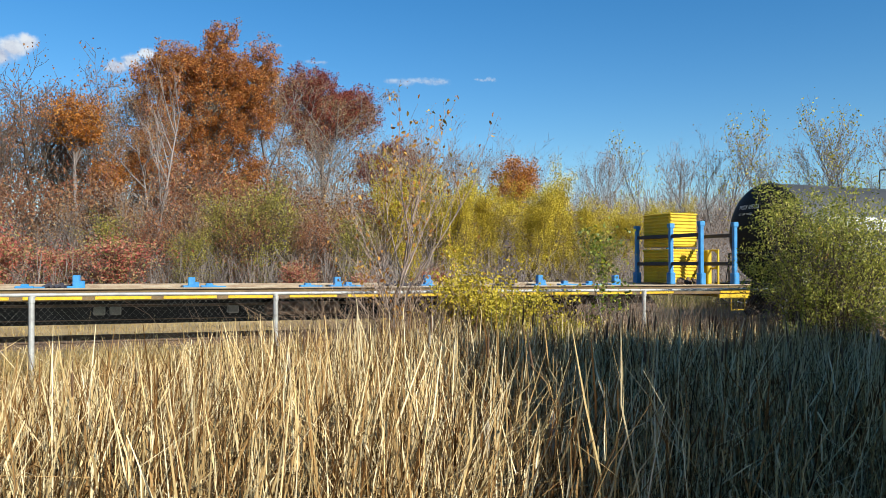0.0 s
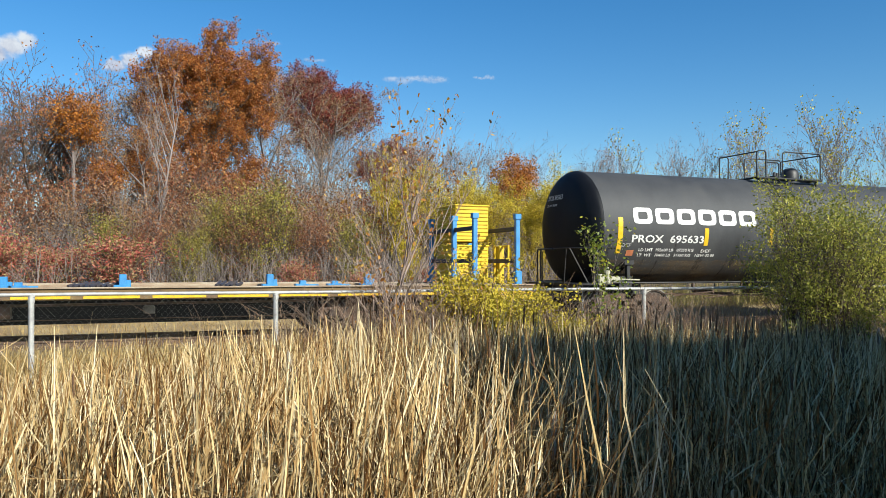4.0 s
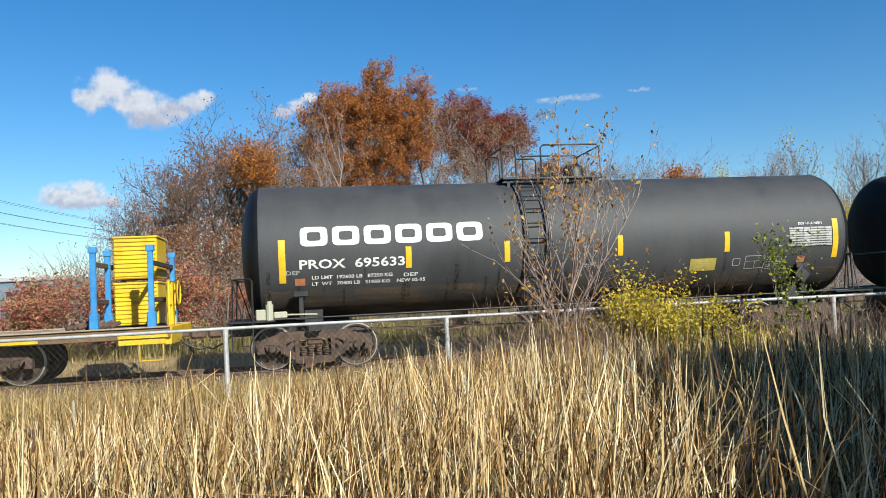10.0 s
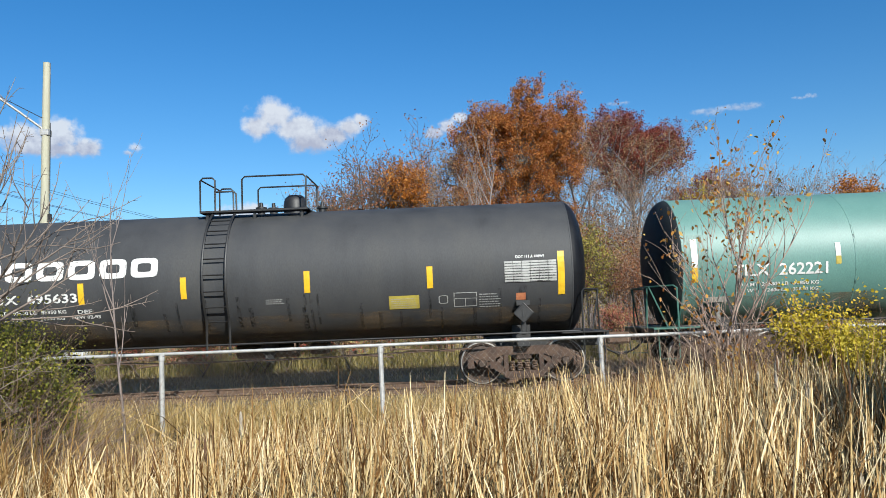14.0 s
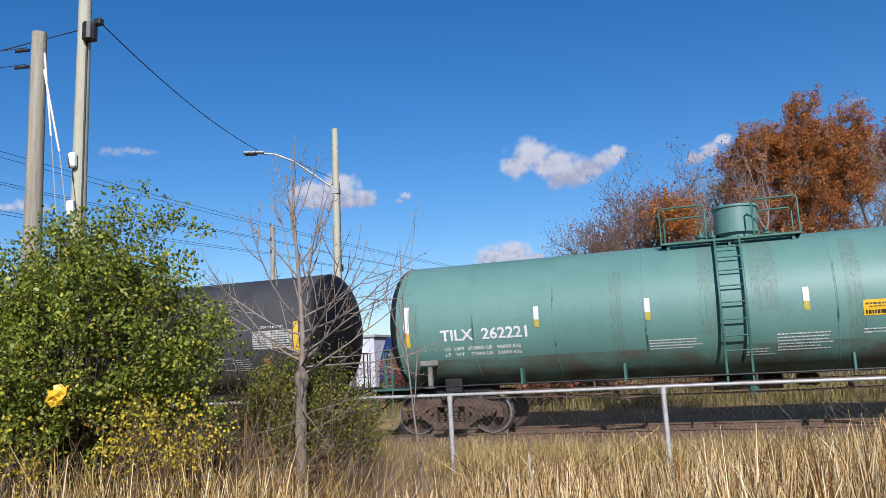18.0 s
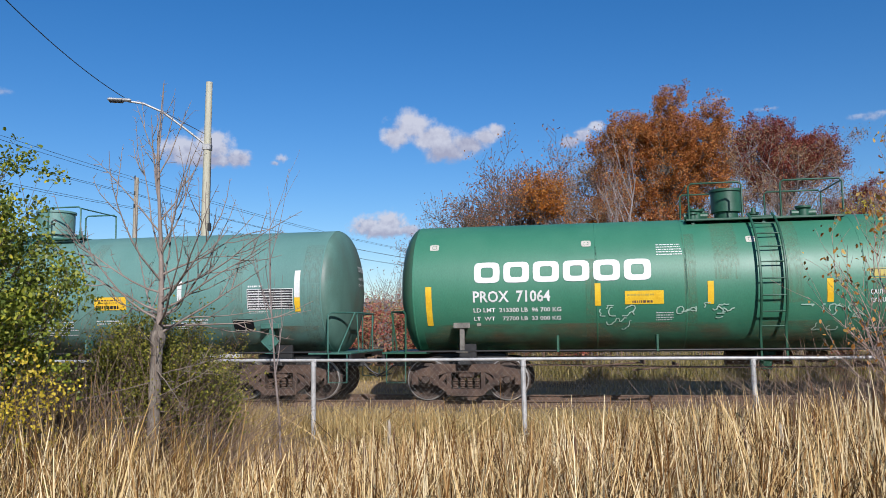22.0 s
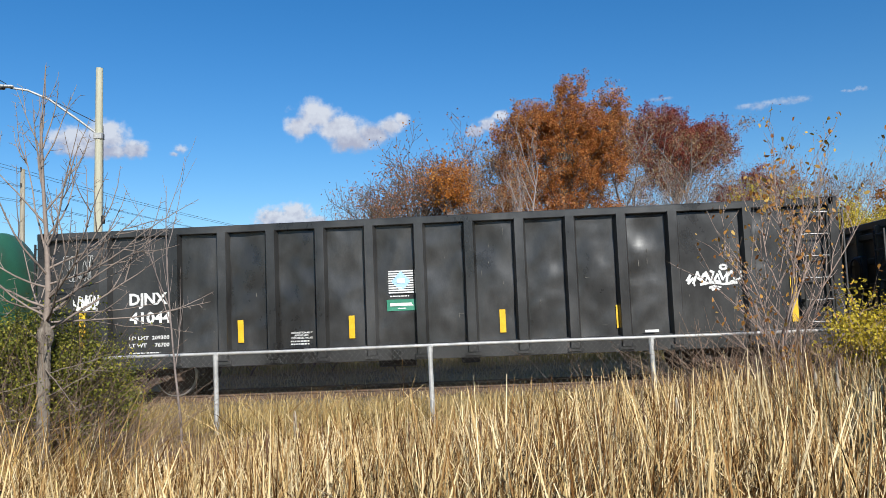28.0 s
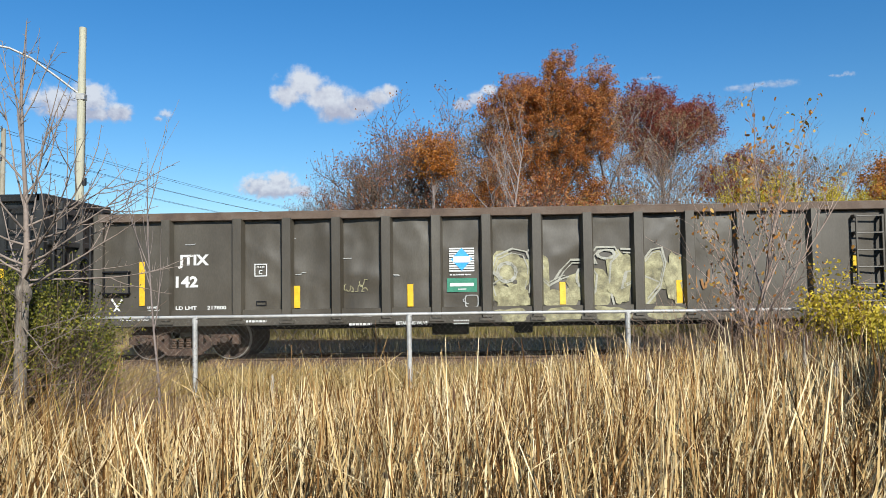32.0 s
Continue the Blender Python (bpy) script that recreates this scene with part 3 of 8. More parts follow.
def stain_mat(name, colour, most, grain):
    """Rusty run-off: colour laid thinly in uneven downward streaks."""
    m, nt, b = node_mat(name)
    tc = nt.nodes.new("ShaderNodeTexCoord")
    mp = nt.nodes.new("ShaderNodeMapping")
    mp.inputs["Scale"].default_value = grain
    nt.links.new(tc.outputs["Object"], mp.inputs["Vector"])
    n = nt.nodes.new("ShaderNodeTexNoise")
    n.inputs["Scale"].default_value = 1.6
    n.inputs["Detail"].default_value = 5
    nt.links.new(mp.outputs[0], n.inputs["Vector"])
    mr = nt.nodes.new("ShaderNodeMapRange")
    mr.inputs["From Min"].default_value, mr.inputs["From Max"].default_value = 0.4, 0.75
    mr.inputs["To Max"].default_value = most
    nt.links.new(n.outputs["Fac"], mr.inputs["Value"])
    tr = nt.nodes.new("ShaderNodeBsdfTransparent")
    mx = nt.nodes.new("ShaderNodeMixShader")
    b.inputs["Base Color"].default_value = (*colour, 1)
    b.inputs["Roughness"].default_value = 0.8
    nt.links.new(mr.outputs[0], mx.inputs["Fac"])
    nt.links.new(tr.outputs[0], mx.inputs[1])
    nt.links.new(b.outputs[0], mx.inputs[2])
    nt.links.new(mx.outputs[0], nt.nodes["Material Output"].inputs["Surface"])
    return m


M_STAIN = stain_mat("rust_stain", (0.17, 0.10, 0.05), 0.3, (24, 24, 0.14))
M_DRIP = stain_mat("oil_streak", (0.008, 0.008, 0.008), 0.75, (14, 14, 0.5))
M_DUST = stain_mat("dust_stain", (0.15, 0.105, 0.06), 0.62, (0.8, 0.8, 1.6))


class Tank:
    """A tank car: x0 and x1 are the ends of its shell, measured along the train."""

    def __init__(self, x0, x1, radius, zc, paint, trim, label, head=0.42, head_paint=None, first_head=None):
        self.c, self.half, self.r, self.zc, self.trim = (x0 + x1) / 2, (x1 - x0) / 2, radius, zc, trim
        self.car = thing("tank_car", label, "rail car", "cars of the freight train", pose(self.c, TRACK_Y, 0))
        car, h, r = self.car, self.half, radius
        prof = [(-h, 0.001)]
        for u in (0.25, 0.45, 0.62, 0.76, 0.86, 0.93, 0.97, 0.99, 1.0):
            prof.append((-h + head * (1 - math.sqrt(1 - u ** 2.6)), r * u))
        self.head = head
        part("shell", Geo().turned([(-h + head, r), (0, r), (h - head, r)], 72, "x", (0, 0, zc)), paint, car, smooth=30)
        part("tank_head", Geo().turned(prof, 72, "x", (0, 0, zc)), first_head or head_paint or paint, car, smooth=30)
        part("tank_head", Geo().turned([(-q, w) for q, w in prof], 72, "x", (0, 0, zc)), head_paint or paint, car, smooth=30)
        for s in (-1, 1):
            part("weld_seam", Geo().turned([(s * (h - head) - 0.02, r - 0.002), (s * (h - head) - 0.012, r + 0.006), (s * (h - head) + 0.012, r + 0.006), (s * (h - head) + 0.02, r - 0.002)], 64, "x", (0, 0, zc)), paint, car)
            x = s * (h - 1.5)
            truck(car, x)
            xe = s * (h + 0.28)
            sill = Geo().box(min(s * (h - 2.3), xe), max(s * (h - 2.3), xe), -0.33, 0.33, 0.72, 1.02, 0.02)
            sill.box(min(xe, xe - s * 0.06), max(xe, xe - s * 0.06), -1.4, 1.4, 0.93, 1.05, 0.01)
            part("stub_sill", sill, "dark_steel", car)
            part("end_platform", Geo().box(min(s * (h - 0.7), xe), max(s * (h - 0.7), xe), -1.42, 1.42, 1.03, 1.07, 0.008), trim, car)
            bol = Geo().box(x - 0.14, x + 0.14, -1.3, 1.3, 0.78, 0.95, 0.02)
            for y in (-1.22, 1.22):
                bol.box(x - 0.2, x + 0.2, y * 0.6 - 0.05, y * 0.6 + 0.05, 0.92, zc - r * 0.85, 0.01)
            part("body_bolster", bol, "dark_steel", car)
            for y in (-1.36, 1.36):
                rail = Geo()
                xp, xq = s * (h - 0.25), s * (h + 0.2)
                rail.tube([(xp, y * 1.04, 1.05), (xp, y * 1.04, 1.9), (xp + s * 0.06, y * 1.0, 1.95), (xq, y * 0.6, 1.95), (xq, y * 0.02, 1.95)], 0.02, 6)
                rail.tube([(xq, y * 0.62, 1.95), (s * (h - 0.05), y * 0.98, 1.05)], 0.016, 6)
                rail.tube([(xq, y * 0.5, 1.95), (xe - s * 0.05, y * 0.45, 1.05)], 0.016, 6)
                part("end_handrail", rail, trim, car, smooth=50)
                step = Geo()
                y *= 1.03
                step.tube([(xe - s * 0.1, y, 1.04), (xe - s * 0.1, y, 0.42), (xe - s * 0.52, y, 0.42), (xe - s * 0.52, y, 1.04)], 0.016, 6)
                part("sill_step", step, trim, car, smooth=50)
            coupler(car, xe, s)
        pipe = Geo()
        for y in (-1.32, 1.32):
            pipe.tube([(-h + 0.2, y, 1.08), (h - 0.2, y, 1.08)], 0.022, 8)
        part("bottom_pipe", pipe, "dark_steel", car, "long pipe along the bottom of the tank", smooth=60)
        under = Geo()
        under.tube([(-h + 2.4, -0.25, 0.9), (h - 2.4, -0.25, 0.9)], 0.03, 6)
        under.tube([(-0.8, 0.3, 0.86), (0.6, 0.3, 0.86)], 0.16, 12)
        under.box(0.9, 1.3, 0.1, 0.5, 0.75, 1.0, 0.03)
        for x, z in ((-2.6, 0.8), (-1.9, 0.72), (1.9, 0.74), (2.8, 0.82)):
            under.box(x - 0.03, x + 0.03, -0.5, 0.4, z - 0.05, z + 0.05, 0.01)
            under.tube([(x, -0.48, z), (x * 1.5, -0.42, z - 0.1)], 0.02, 6)
        under.tube([(-h + 2.6, -0.9, 0.78), (-1.5, -0.75, 0.7), (1.0, -0.75, 0.7), (h - 2.6, -0.9, 0.78)], 0.02, 6)
        for x in np.arange(-h + 3.2, h - 3.0, 1.6):
            under.box(x - 0.015, x + 0.015, -1.34, -1.28, 0.86, 1.06)
        part("brake_gear", under, "rust", car)
        valve = Geo().turned([(0.62, 0.001), (0.62, 0.1), (0.8, 0.14), (0.84, 0.2), (zc - r + 0.05, 0.22)], 12, "z", (0, 0, 0))
        part("bottom_valve", valve, trim, car)

    def text(self, body, x, z, size, width, mat="white_paint", label=""):
        ob = part("lettering", wrap(text_mesh_at(body, x - self.c, z, size, width), self.r, self.zc), mat, self.car, label)
        tagged(ob, kind="stuff")

    def mark(self, name, g, mat, label="", out=0.008):
        g.v = [(p[0] - self.c, p[1], p[2]) for p in g.v]
        ob = part(name, wrap(g.mesh(name), self.r, self.zc, out), mat, self.car, label)
        if name in SMALL_PRINT:
            tagged(ob, kind="stuff")

    def head_text(self, body, side, y, z, size, width):
        """Small writing on a tank head; side -1 or 1, y where it starts."""
        me = text_mesh(body, size, width)
        for p in me.vertices:
            yy, zz = y + side * p.co.x, z + p.co.z
            u = min(0.97, math.hypot(yy, zz - self.zc) / self.r)
            p.co = Vector((side * (self.half - self.head * (1 - math.sqrt(1 - u ** 2.6)) + 0.014), yy, zz))
        tagged(part("lettering", me, "white_paint", self.car), kind="stuff")

    def stand(self, x, board_z, wide=0.44, diamond_z=0.0, mat=None):
        """Post on the sill that carries a placard board, and below it a diamond placard holder."""
        x -= self.c
        mat = mat or self.trim
        g = Geo().box(x - 0.05, x + 0.05, -1.3, -1.2, 1.04, board_z, 0.01).box(x - 0.13, x + 0.13, -1.34, -1.16, 1.05, 1.09, 0.008)
        g.box(x - wide / 2, x + wide / 2, -1.335, -1.31, board_z - 0.07, board_z + 0.05, 0.01)
        for k in (-1, 1):
            g.box(x + k * wide * 0.36 - 0.02, x + k * wide * 0.36 + 0.02, -1.31, -1.05, board_z - 0.03, board_z + 0.0)
        post = part("placard_stand", g, mat, self.car, "steel post with a placard board")
        if diamond_z:
            d = 0.21
            plate = prism(Geo(), [(x - d, diamond_z), (x, diamond_z - d), (x + d, diamond_z), (x, diamond_z + d)], -1.345, -1.325)
            for ax, az, bx, bz in ((-d, 0, 0, -d), (0, -d, d, 0), (d, 0, 0, d), (0, d, -d, 0)):
                plate.tube([(x + ax, -1.35, diamond_z + az), (x + bx, -1.35, diamond_z + bz)], 0.011, 5)
            plate.box(x - 0.035, x + 0.035, -1.362, -1.345, diamond_z - 0.09, diamond_z + 0.1, 0.006)
            part("placard_holder", plate, mat, post, "diamond-shaped metal placard holder")

    def bands(self, xs, paint):
        for x in xs:
            x -= self.c
            part("weld_seam", Geo().turned([(x - 0.02, self.r - 0.002), (x - 0.012, self.r + 0.005), (x + 0.012, self.r + 0.005), (x + 0.02, self.r - 0.002)], 64, "x", (0, 0, self.zc)), paint, self.car)

    def ladder(self, xa, xb, z_low):
        """Ladder bent round the near and far side up to the platform."""
        g = Geo()
        car, r = self.car, self.r + 0.13
        a0, a1 = -0.62, 1.2
        for s in (-1, 1):
            for x in (xa - self.c, xb - self.c):
                pts = [(x, s * r * math.cos(a0) , z_low - 0.35), (x, s * r * math.cos(a0), self.zc + r * math.sin(a0))]
                pts += [(x, s * r * math.cos(a), self.zc + r * math.sin(a)) for a in np.linspace(a0, a1, 14)[1:]]
                g.tube(pts, 0.027, 6)
        part("ladder", g, self.trim, car, smooth=60)
        rung = Geo().tube([(xa - self.c, 0, 0), (xb - self.c, 0, 0)], 0.015, 6).mesh("rung", 60)
        for s in (-1, 1):
            for k in range(9):
                a = a0 + (a1 - a0) * k / 8.5
                part("rung", rung, self.trim, car, at=pose(0, s * r * math.cos(a), self.zc + r * math.sin(a)))

    def platform(self, x0, x1, z, rail_h, gaps, dome=None, dome_mat=None, dome_r=0.33, dome_h=0.45, shape="cap"):
        x0, x1 = x0 - self.c, x1 - self.c
        car = self.car
        g = Geo().box(x0, x1, -0.8, -0.5, z - 0.05, z, 0.008).box(x0, x1, 0.5, 0.8, z - 0.04, z, 0.008)
        g.box(x0, x0 + 0.12, -0.78, 0.78, z - 0.05, z - 0.005, 0.008).box(x1 - 0.12, x1, -0.78, 0.78, z - 0.05, z - 0.005, 0.008)
        for x in (x0 + 0.15, (x0 + x1) / 2, x1 - 0.15):
            for y in (-0.7, 0.7):
                g.box(x - 0.03, x + 0.03, y - 0.03, y + 0.03, self.zc + math.sqrt(self.r ** 2 - y * y) - 0.04, z - 0.02)
        part("platform", g, self.trim, car)
        for y in (-0.76, 0.76):
            for a, b in gaps:
                a, b = a - self.c, b - self.c
                q = Geo().tube([(a, y, z - 0.02), (a, y, z + rail_h - 0.06), (a + 0.06, y, z + rail_h), (b - 0.06, y, z + rail_h), (b, y, z + rail_h - 0.06), (b, y, z - 0.02)], 0.02, 8)
                part("guard_rail", q, self.trim, car, smooth=50)
        for x in (x0 + 0.02, x1 - 0.02):
            ends = Geo()
            ends.tube([(x, -0.76, z + rail_h - 0.04), (x, 0.76, z + rail_h - 0.04)], 0.018, 6)
            part("end_rail", ends, self.trim, car, smooth=50)
        if dome is not None:
            top = self.zc + self.r
            d = dome - self.c
            if shape == "cap":
                prof = [(top - 0.08, dome_r), (top + dome_h * 0.55, dome_r), (top + dome_h * 0.8, dome_r * 0.86), (top + dome_h * 0.95, dome_r * 0.55), (top + dome_h, 0.001)]
            else:
                prof = [(top - 0.08, dome_r * 0.8), (top + 0.13, dome_r * 0.8), (top + 0.14, dome_r), (top + dome_h - 0.05, dome_r), (top + dome_h - 0.05, dome_r + 0.03), (top + dome_h, dome_r + 0.03), (top + dome_h + 0.02, 0.001)]
            part("dome_cover", Geo().turned(prof, 28, "z", (d, 0, 0)), dome_mat, car, smooth=40)
            for k, x in enumerate((d - 0.75, d - 0.5, d + 0.6)):
                v = Geo()
                v.turned([(top - 0.05, 0.09), (top + 0.1, 0.09), (top + 0.1, 0.13), (top + 0.14, 0.13), (top + 0.14, 0.05), (top + 0.25, 0.04), (top + 0.26, 0.001)], 12, "z", (x, 0.15 * (k - 1), 0))
                part("top_valve", v, self.trim, car, smooth=35)


def text_mesh_at(body, x, z, size, width=0.0, bold=0.028):
    me = text_mesh(body, size, width, bold)
    for p in me.vertices:
        p.co = p.co + Vector((x, 0, z))
    return me


def build_black_tank():
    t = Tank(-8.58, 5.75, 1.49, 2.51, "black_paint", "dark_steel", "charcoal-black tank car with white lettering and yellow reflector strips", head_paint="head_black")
    for k in range(6):
        t.mark("brand_ring", ring_shapes(-7.32 + k * 0.667, 2.565, 0.575, 0.42, 0, 1, 0.115), "white_paint", "plain white rounded ring", 0.01)
    t.text("PROX  695633", -7.35, 2.1, 0.195, 2.22)
    t.text("LD LMT  192600 LB   87350 KG", -7.1, 1.865, 0.08, 1.7)
    t.text("LT  WT   70400 LB   31950 KG    NEW 02-95", -7.1, 1.72, 0.08, 2.41)
    t.head_text("PROX 695633", -1, 0.75, 3.25, 0.13, 0.85)
    t.head_text("LD LMT 192600", -1, 0.75, 3.08, 0.06, 0.6)
    t.text("DEF", -7.63, 1.98, 0.09, 0.28, M_FADED)
    t.text("DEF", -5.16, 1.845, 0.085, 0.31)
    t.mark("reflector_strip", patch(-7.77, -7.63, 1.8, 2.72, 8), "yellow_tape")
    for x, z in ((-5.11, 2.03), (-2.94, 2.07), (-0.33, 2.1), (2.26, 2.09)):
        t.mark("reflector_strip", patch(x, x + 0.125, z, z + 0.46, 5), "yellow_tape")
    t.mark("reflector_strip", patch(5.02, 5.16, 1.84, 2.77, 8), "yellow_tape")
    t.mark("placard", patch(-7.45, -7.24, 1.73, 1.89, 3), M_ORANGE, "faded orange hazard placard")
    t.mark("placard", patch(4.13, 4.33, 1.75, 1.91, 3), M_ORANGE, "faded orange hazard placard")
    t.mark("notice", patch(1.44, 2.08, 1.64, 1.95, 4), M_FADED_YELLOW, "faded yellow notice with small dark lines")
    t.mark("notice_print", bars(1.48, 1.67, 0.56, 0.25, 5, 0.35, 5), M_FADED, out=0.011)
    t.mark("data_panel", patch(3.89, 5.0, 2.14, 2.6, 5), M_PALE_PANEL, "pale grey data panel full of fine dark lines")
    t.mark("table_ruling", ruled(3.89, 2.14, 1.11, 0.46, 8, 6, 0.009), "dark_steel", out=0.011)
    t.mark("table_ruling", bars(3.91, 2.15, 0.4, 0.44, 8, 0.35, 6), "dark_steel", out=0.012)
    t.mark("table_ruling", bars(4.42, 2.15, 0.54, 0.44, 8, 0.4, 16), "dark_steel", out=0.012)
    t.text("DOT 111 A 100W1", 4.14, 2.65, 0.06, 0.6)
    t.mark("small_print", bars(-1.16, 1.88, 0.42, 0.13, 3, 0.5, 7), M_FADED)
    t.mark("small_print", bars(3.35, 1.61, 0.46, 0.35, 6, 0.45, 8), M_FADED)
    t.mark("stencil_box", frame_strip(2.81, 1.64, 0.49, 0.33, 0.016), M_FADED)
    t.mark("table_ruling", ruled(2.81, 1.64, 0.49, 0.2, 1, 2, 0.012), M_FADED)
    t.mark("stencil_ring", ring_shapes(2.49, 1.73, 0.2, 0.19, 0, 1, 0.014), M_FADED)
    rng = random.Random(21)
    for k in range(26):
        x = -7.9 + k * 0.5 + rng.uniform(-0.2, 0.2)
        z = rng.uniform(1.6, 2.05) if k % 4 else 2.07
        t.mark("oil_streak", patch(x, x + rng.uniform(0.04, 0.11), z - rng.uniform(0.4, 0.9), z, 5), M_DRIP, "dark oily drip streak", 0.0045)
    for x in (-0.36, -0.24, 4.2):
        t.mark("oil_streak", patch(x, x + 0.06, 1.05, 2.08, 6), M_DRIP, "dark oily drip streak", 0.0045)
    t.mark("dust_stain", patch(-8.1, 5.3, 0.6, 1.6, 6), M_DUST, "dusty road grime along the lower side", 0.0035)
    t.ladder(-2.44, -1.95, 1.2)
    t.platform(-2.72, -0.32, 4.02, 0.74, [(-2.71, -2.38), (-1.78, -0.36)], -0.75, "dark_steel", 0.26, 0.43)
    hoop = Geo().tube([(-2.38 - t.c, -0.76, 4.44), (-1.97 - t.c, -0.76, 4.44), (-1.91 - t.c, -0.76, 4.38), (-1.91 - t.c, -0.76, 4.0)], 0.02, 8)
    part("guard_rail", hoop, "dark_steel", t.car, smooth=50)
    t.stand(-7.34, 1.6, 0.3)
    t.stand(4.27, 1.72, 0.3, 1.5)
    brk = Geo().box(-6.86, -6.66, -1.4, -1.24, 1.07, 1.3, 0.02).tube([(-6.58, -1.32, 1.07), (-6.58, -1.32, 1.4)], 0.08, 10).tube([(-6.58, -1.32, 1.4), (-6.58, -1.32, 1.47)], 0.05, 10)
    brk.box(-6.5, -6.22, -1.36, -1.26, 1.1, 1.24, 0.02).tube([(-6.22, -1.32, 1.17), (-5.6, -1.3, 1.15)], 0.018, 6)
    part("brake_valve", brk, "pale_pole", t.car, "white-painted brake valve on the end platform", smooth=35)
    return t


def frame_strip(x, z, w, h, s):
    g = Geo()
    g.quad((x, 0, z), (x + w, 0, z), (x + w, 0, z + s), (x, 0, z + s))
    g.quad((x, 0, z + h - s), (x + w, 0, z + h - s), (x + w, 0, z + h), (x, 0, z + h))
    g.quad((x, 0, z), (x + s, 0, z), (x + s, 0, z + h), (x, 0, z + h))
    g.quad((x + w - s, 0, z), (x + w, 0, z), (x + w, 0, z + h), (x + w - s, 0, z + h))
    return g


# Dark head paint, blackened further for the shade on the sunless end.
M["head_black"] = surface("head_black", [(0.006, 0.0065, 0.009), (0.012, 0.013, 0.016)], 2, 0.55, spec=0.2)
M_FADED = surface("faded_white", [(0.26, 0.26, 0.25), (0.52, 0.52, 0.5)], 7, 0.6, contrast=0.5)
M_FADED_YELLOW = surface("faded_yellow", [(0.34, 0.27, 0.05), (0.55, 0.44, 0.07)], 7, 0.6, contrast=0.5)
M_PALE_PANEL = surface("pale_panel", [(0.38, 0.38, 0.36), (0.56, 0.56, 0.53)], 5, 0.6)
M_ORANGE = surface("faded_orange", [(0.42, 0.13, 0.06), (0.55, 0.22, 0.10)], 6, 0.6)
black_tank = build_black_tank()


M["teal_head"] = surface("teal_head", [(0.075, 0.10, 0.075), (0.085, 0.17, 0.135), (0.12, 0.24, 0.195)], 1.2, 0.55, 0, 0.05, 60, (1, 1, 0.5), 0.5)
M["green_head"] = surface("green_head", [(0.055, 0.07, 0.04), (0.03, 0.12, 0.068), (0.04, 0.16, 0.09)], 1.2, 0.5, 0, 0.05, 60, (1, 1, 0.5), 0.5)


def build_teal_tank():
    t = Tank(7.25, 23.15, 1.45, 2.47, "teal_paint", "teal_trim", "pale teal-green tank car with white lettering and streaky dirt", head_paint="teal_head", first_head="shaded_head")
    t.bands((9.47, 11.29, 13.19, 14.67, 16.82, 18.62, 20.54), "teal_paint")
    t.text("TILX  262221", 8.71, 2.08, 0.25, 1.99)
    t.text("LD  LMT  213800 LB   96850 KG", 8.77, 1.85, 0.08, 1.75)
    t.text("LT   WT    72400 LB   32850 KG", 8.77, 1.71, 0.08, 1.75)
    t.head_text("TILX 262221", 1, 0.1, 2.95, 0.13, 0.85)
    t.head_text("LD LMT 213800", 1, 0.15, 2.75, 0.06, 0.6)
    t.head_text("LT WT 72400", 1, 0.15, 2.6, 0.06, 0.6)
    for x in (7.84, 22.13):
        t.mark("reflector_strip", patch(x, x + 0.13, 1.98, 2.9, 8), "yellow_tape")
        t.mark("reflector_strip", patch(x, x + 0.13, 2.3, 2.9, 5), "white_paint", out=0.011)
    for k, x in enumerate((10.87, 13.21, 16.23, 19.33)):
        if k < 3:
            t.mark("reflector_strip", patch(x, x + 0.11, 2.26, 2.43, 3), M_FADED_YELLOW)
        t.mark("reflector_strip", patch(x, x + 0.11, 2.43 if k < 3 else 2.27, 2.71, 4), "white_paint")
    t.mark("notice", patch(17.26, 18.06, 2.08, 2.38, 4), "yellow_tape", "yellow emergency notice with dark lettering")
    t.mark("notice_print", bars(17.3, 2.29, 0.72, 0.06, 1, 0.7, 3), "rust", out=0.011)
    t.mark("notice_print", bars(17.36, 2.24, 0.6, 0.035, 1, 0.7, 13), "rust", out=0.011)
    t.mark("notice_print", bars(17.3, 2.11, 0.72, 0.1, 1, 0.9, 4), "dark_steel", out=0.011)
    t.mark("small_print", bars(13.24, 1.61, 1.05, 0.26, 4, 0.5, 5), "white_paint")
    t.mark("small_print", bars(15.7, 1.42, 1.02, 0.44, 6, 0.5, 6), "white_paint")
    t.mark("small_print", bars(15.05, 1.33, 0.6, 0.22, 3, 0.5, 7), "white_paint")
    t.mark("small_print", bars(17.25, 1.73, 0.78, 0.14, 2, 0.5, 8), "white_paint")
    t.mark("small_print", bars(19.15, 1.72, 1.1, 0.15, 2, 0.5, 8), "white_paint")
    t.mark("small_print", bars(19.15, 1.58, 0.75, 0.11, 2, 0.5, 18), "white_paint")
    t.mark("data_panel", patch(21.02, 22.1, 2.04, 2.5, 5), "dark_steel", "dark data panel ruled in white")
    t.mark("table_ruling", ruled(21.02, 2.04, 1.08, 0.46, 8, 4, 0.012), "white_paint", out=0.011)
    t.mark("small_print", bars(21.05, 2.05, 0.5, 0.44, 8, 0.5, 9), "white_paint", out=0.012)
    t.mark("small_print", bars(21.62, 2.05, 0.44, 0.44, 8, 0.35, 19), "white_paint", out=0.012)
    t.mark("small_print", bars(21.04, 2.54, 0.42, 0.06, 1, 0.8, 3), "white_paint")
    t.mark("small_print", bars(21.05, 1.95, 0.45, 0.07, 2, 0.6, 23), "white_paint")
    t.mark("placard_board", patch(20.62, 21.11, 1.49, 1.81, 3), "head_black", "dark notice plate with gold border")
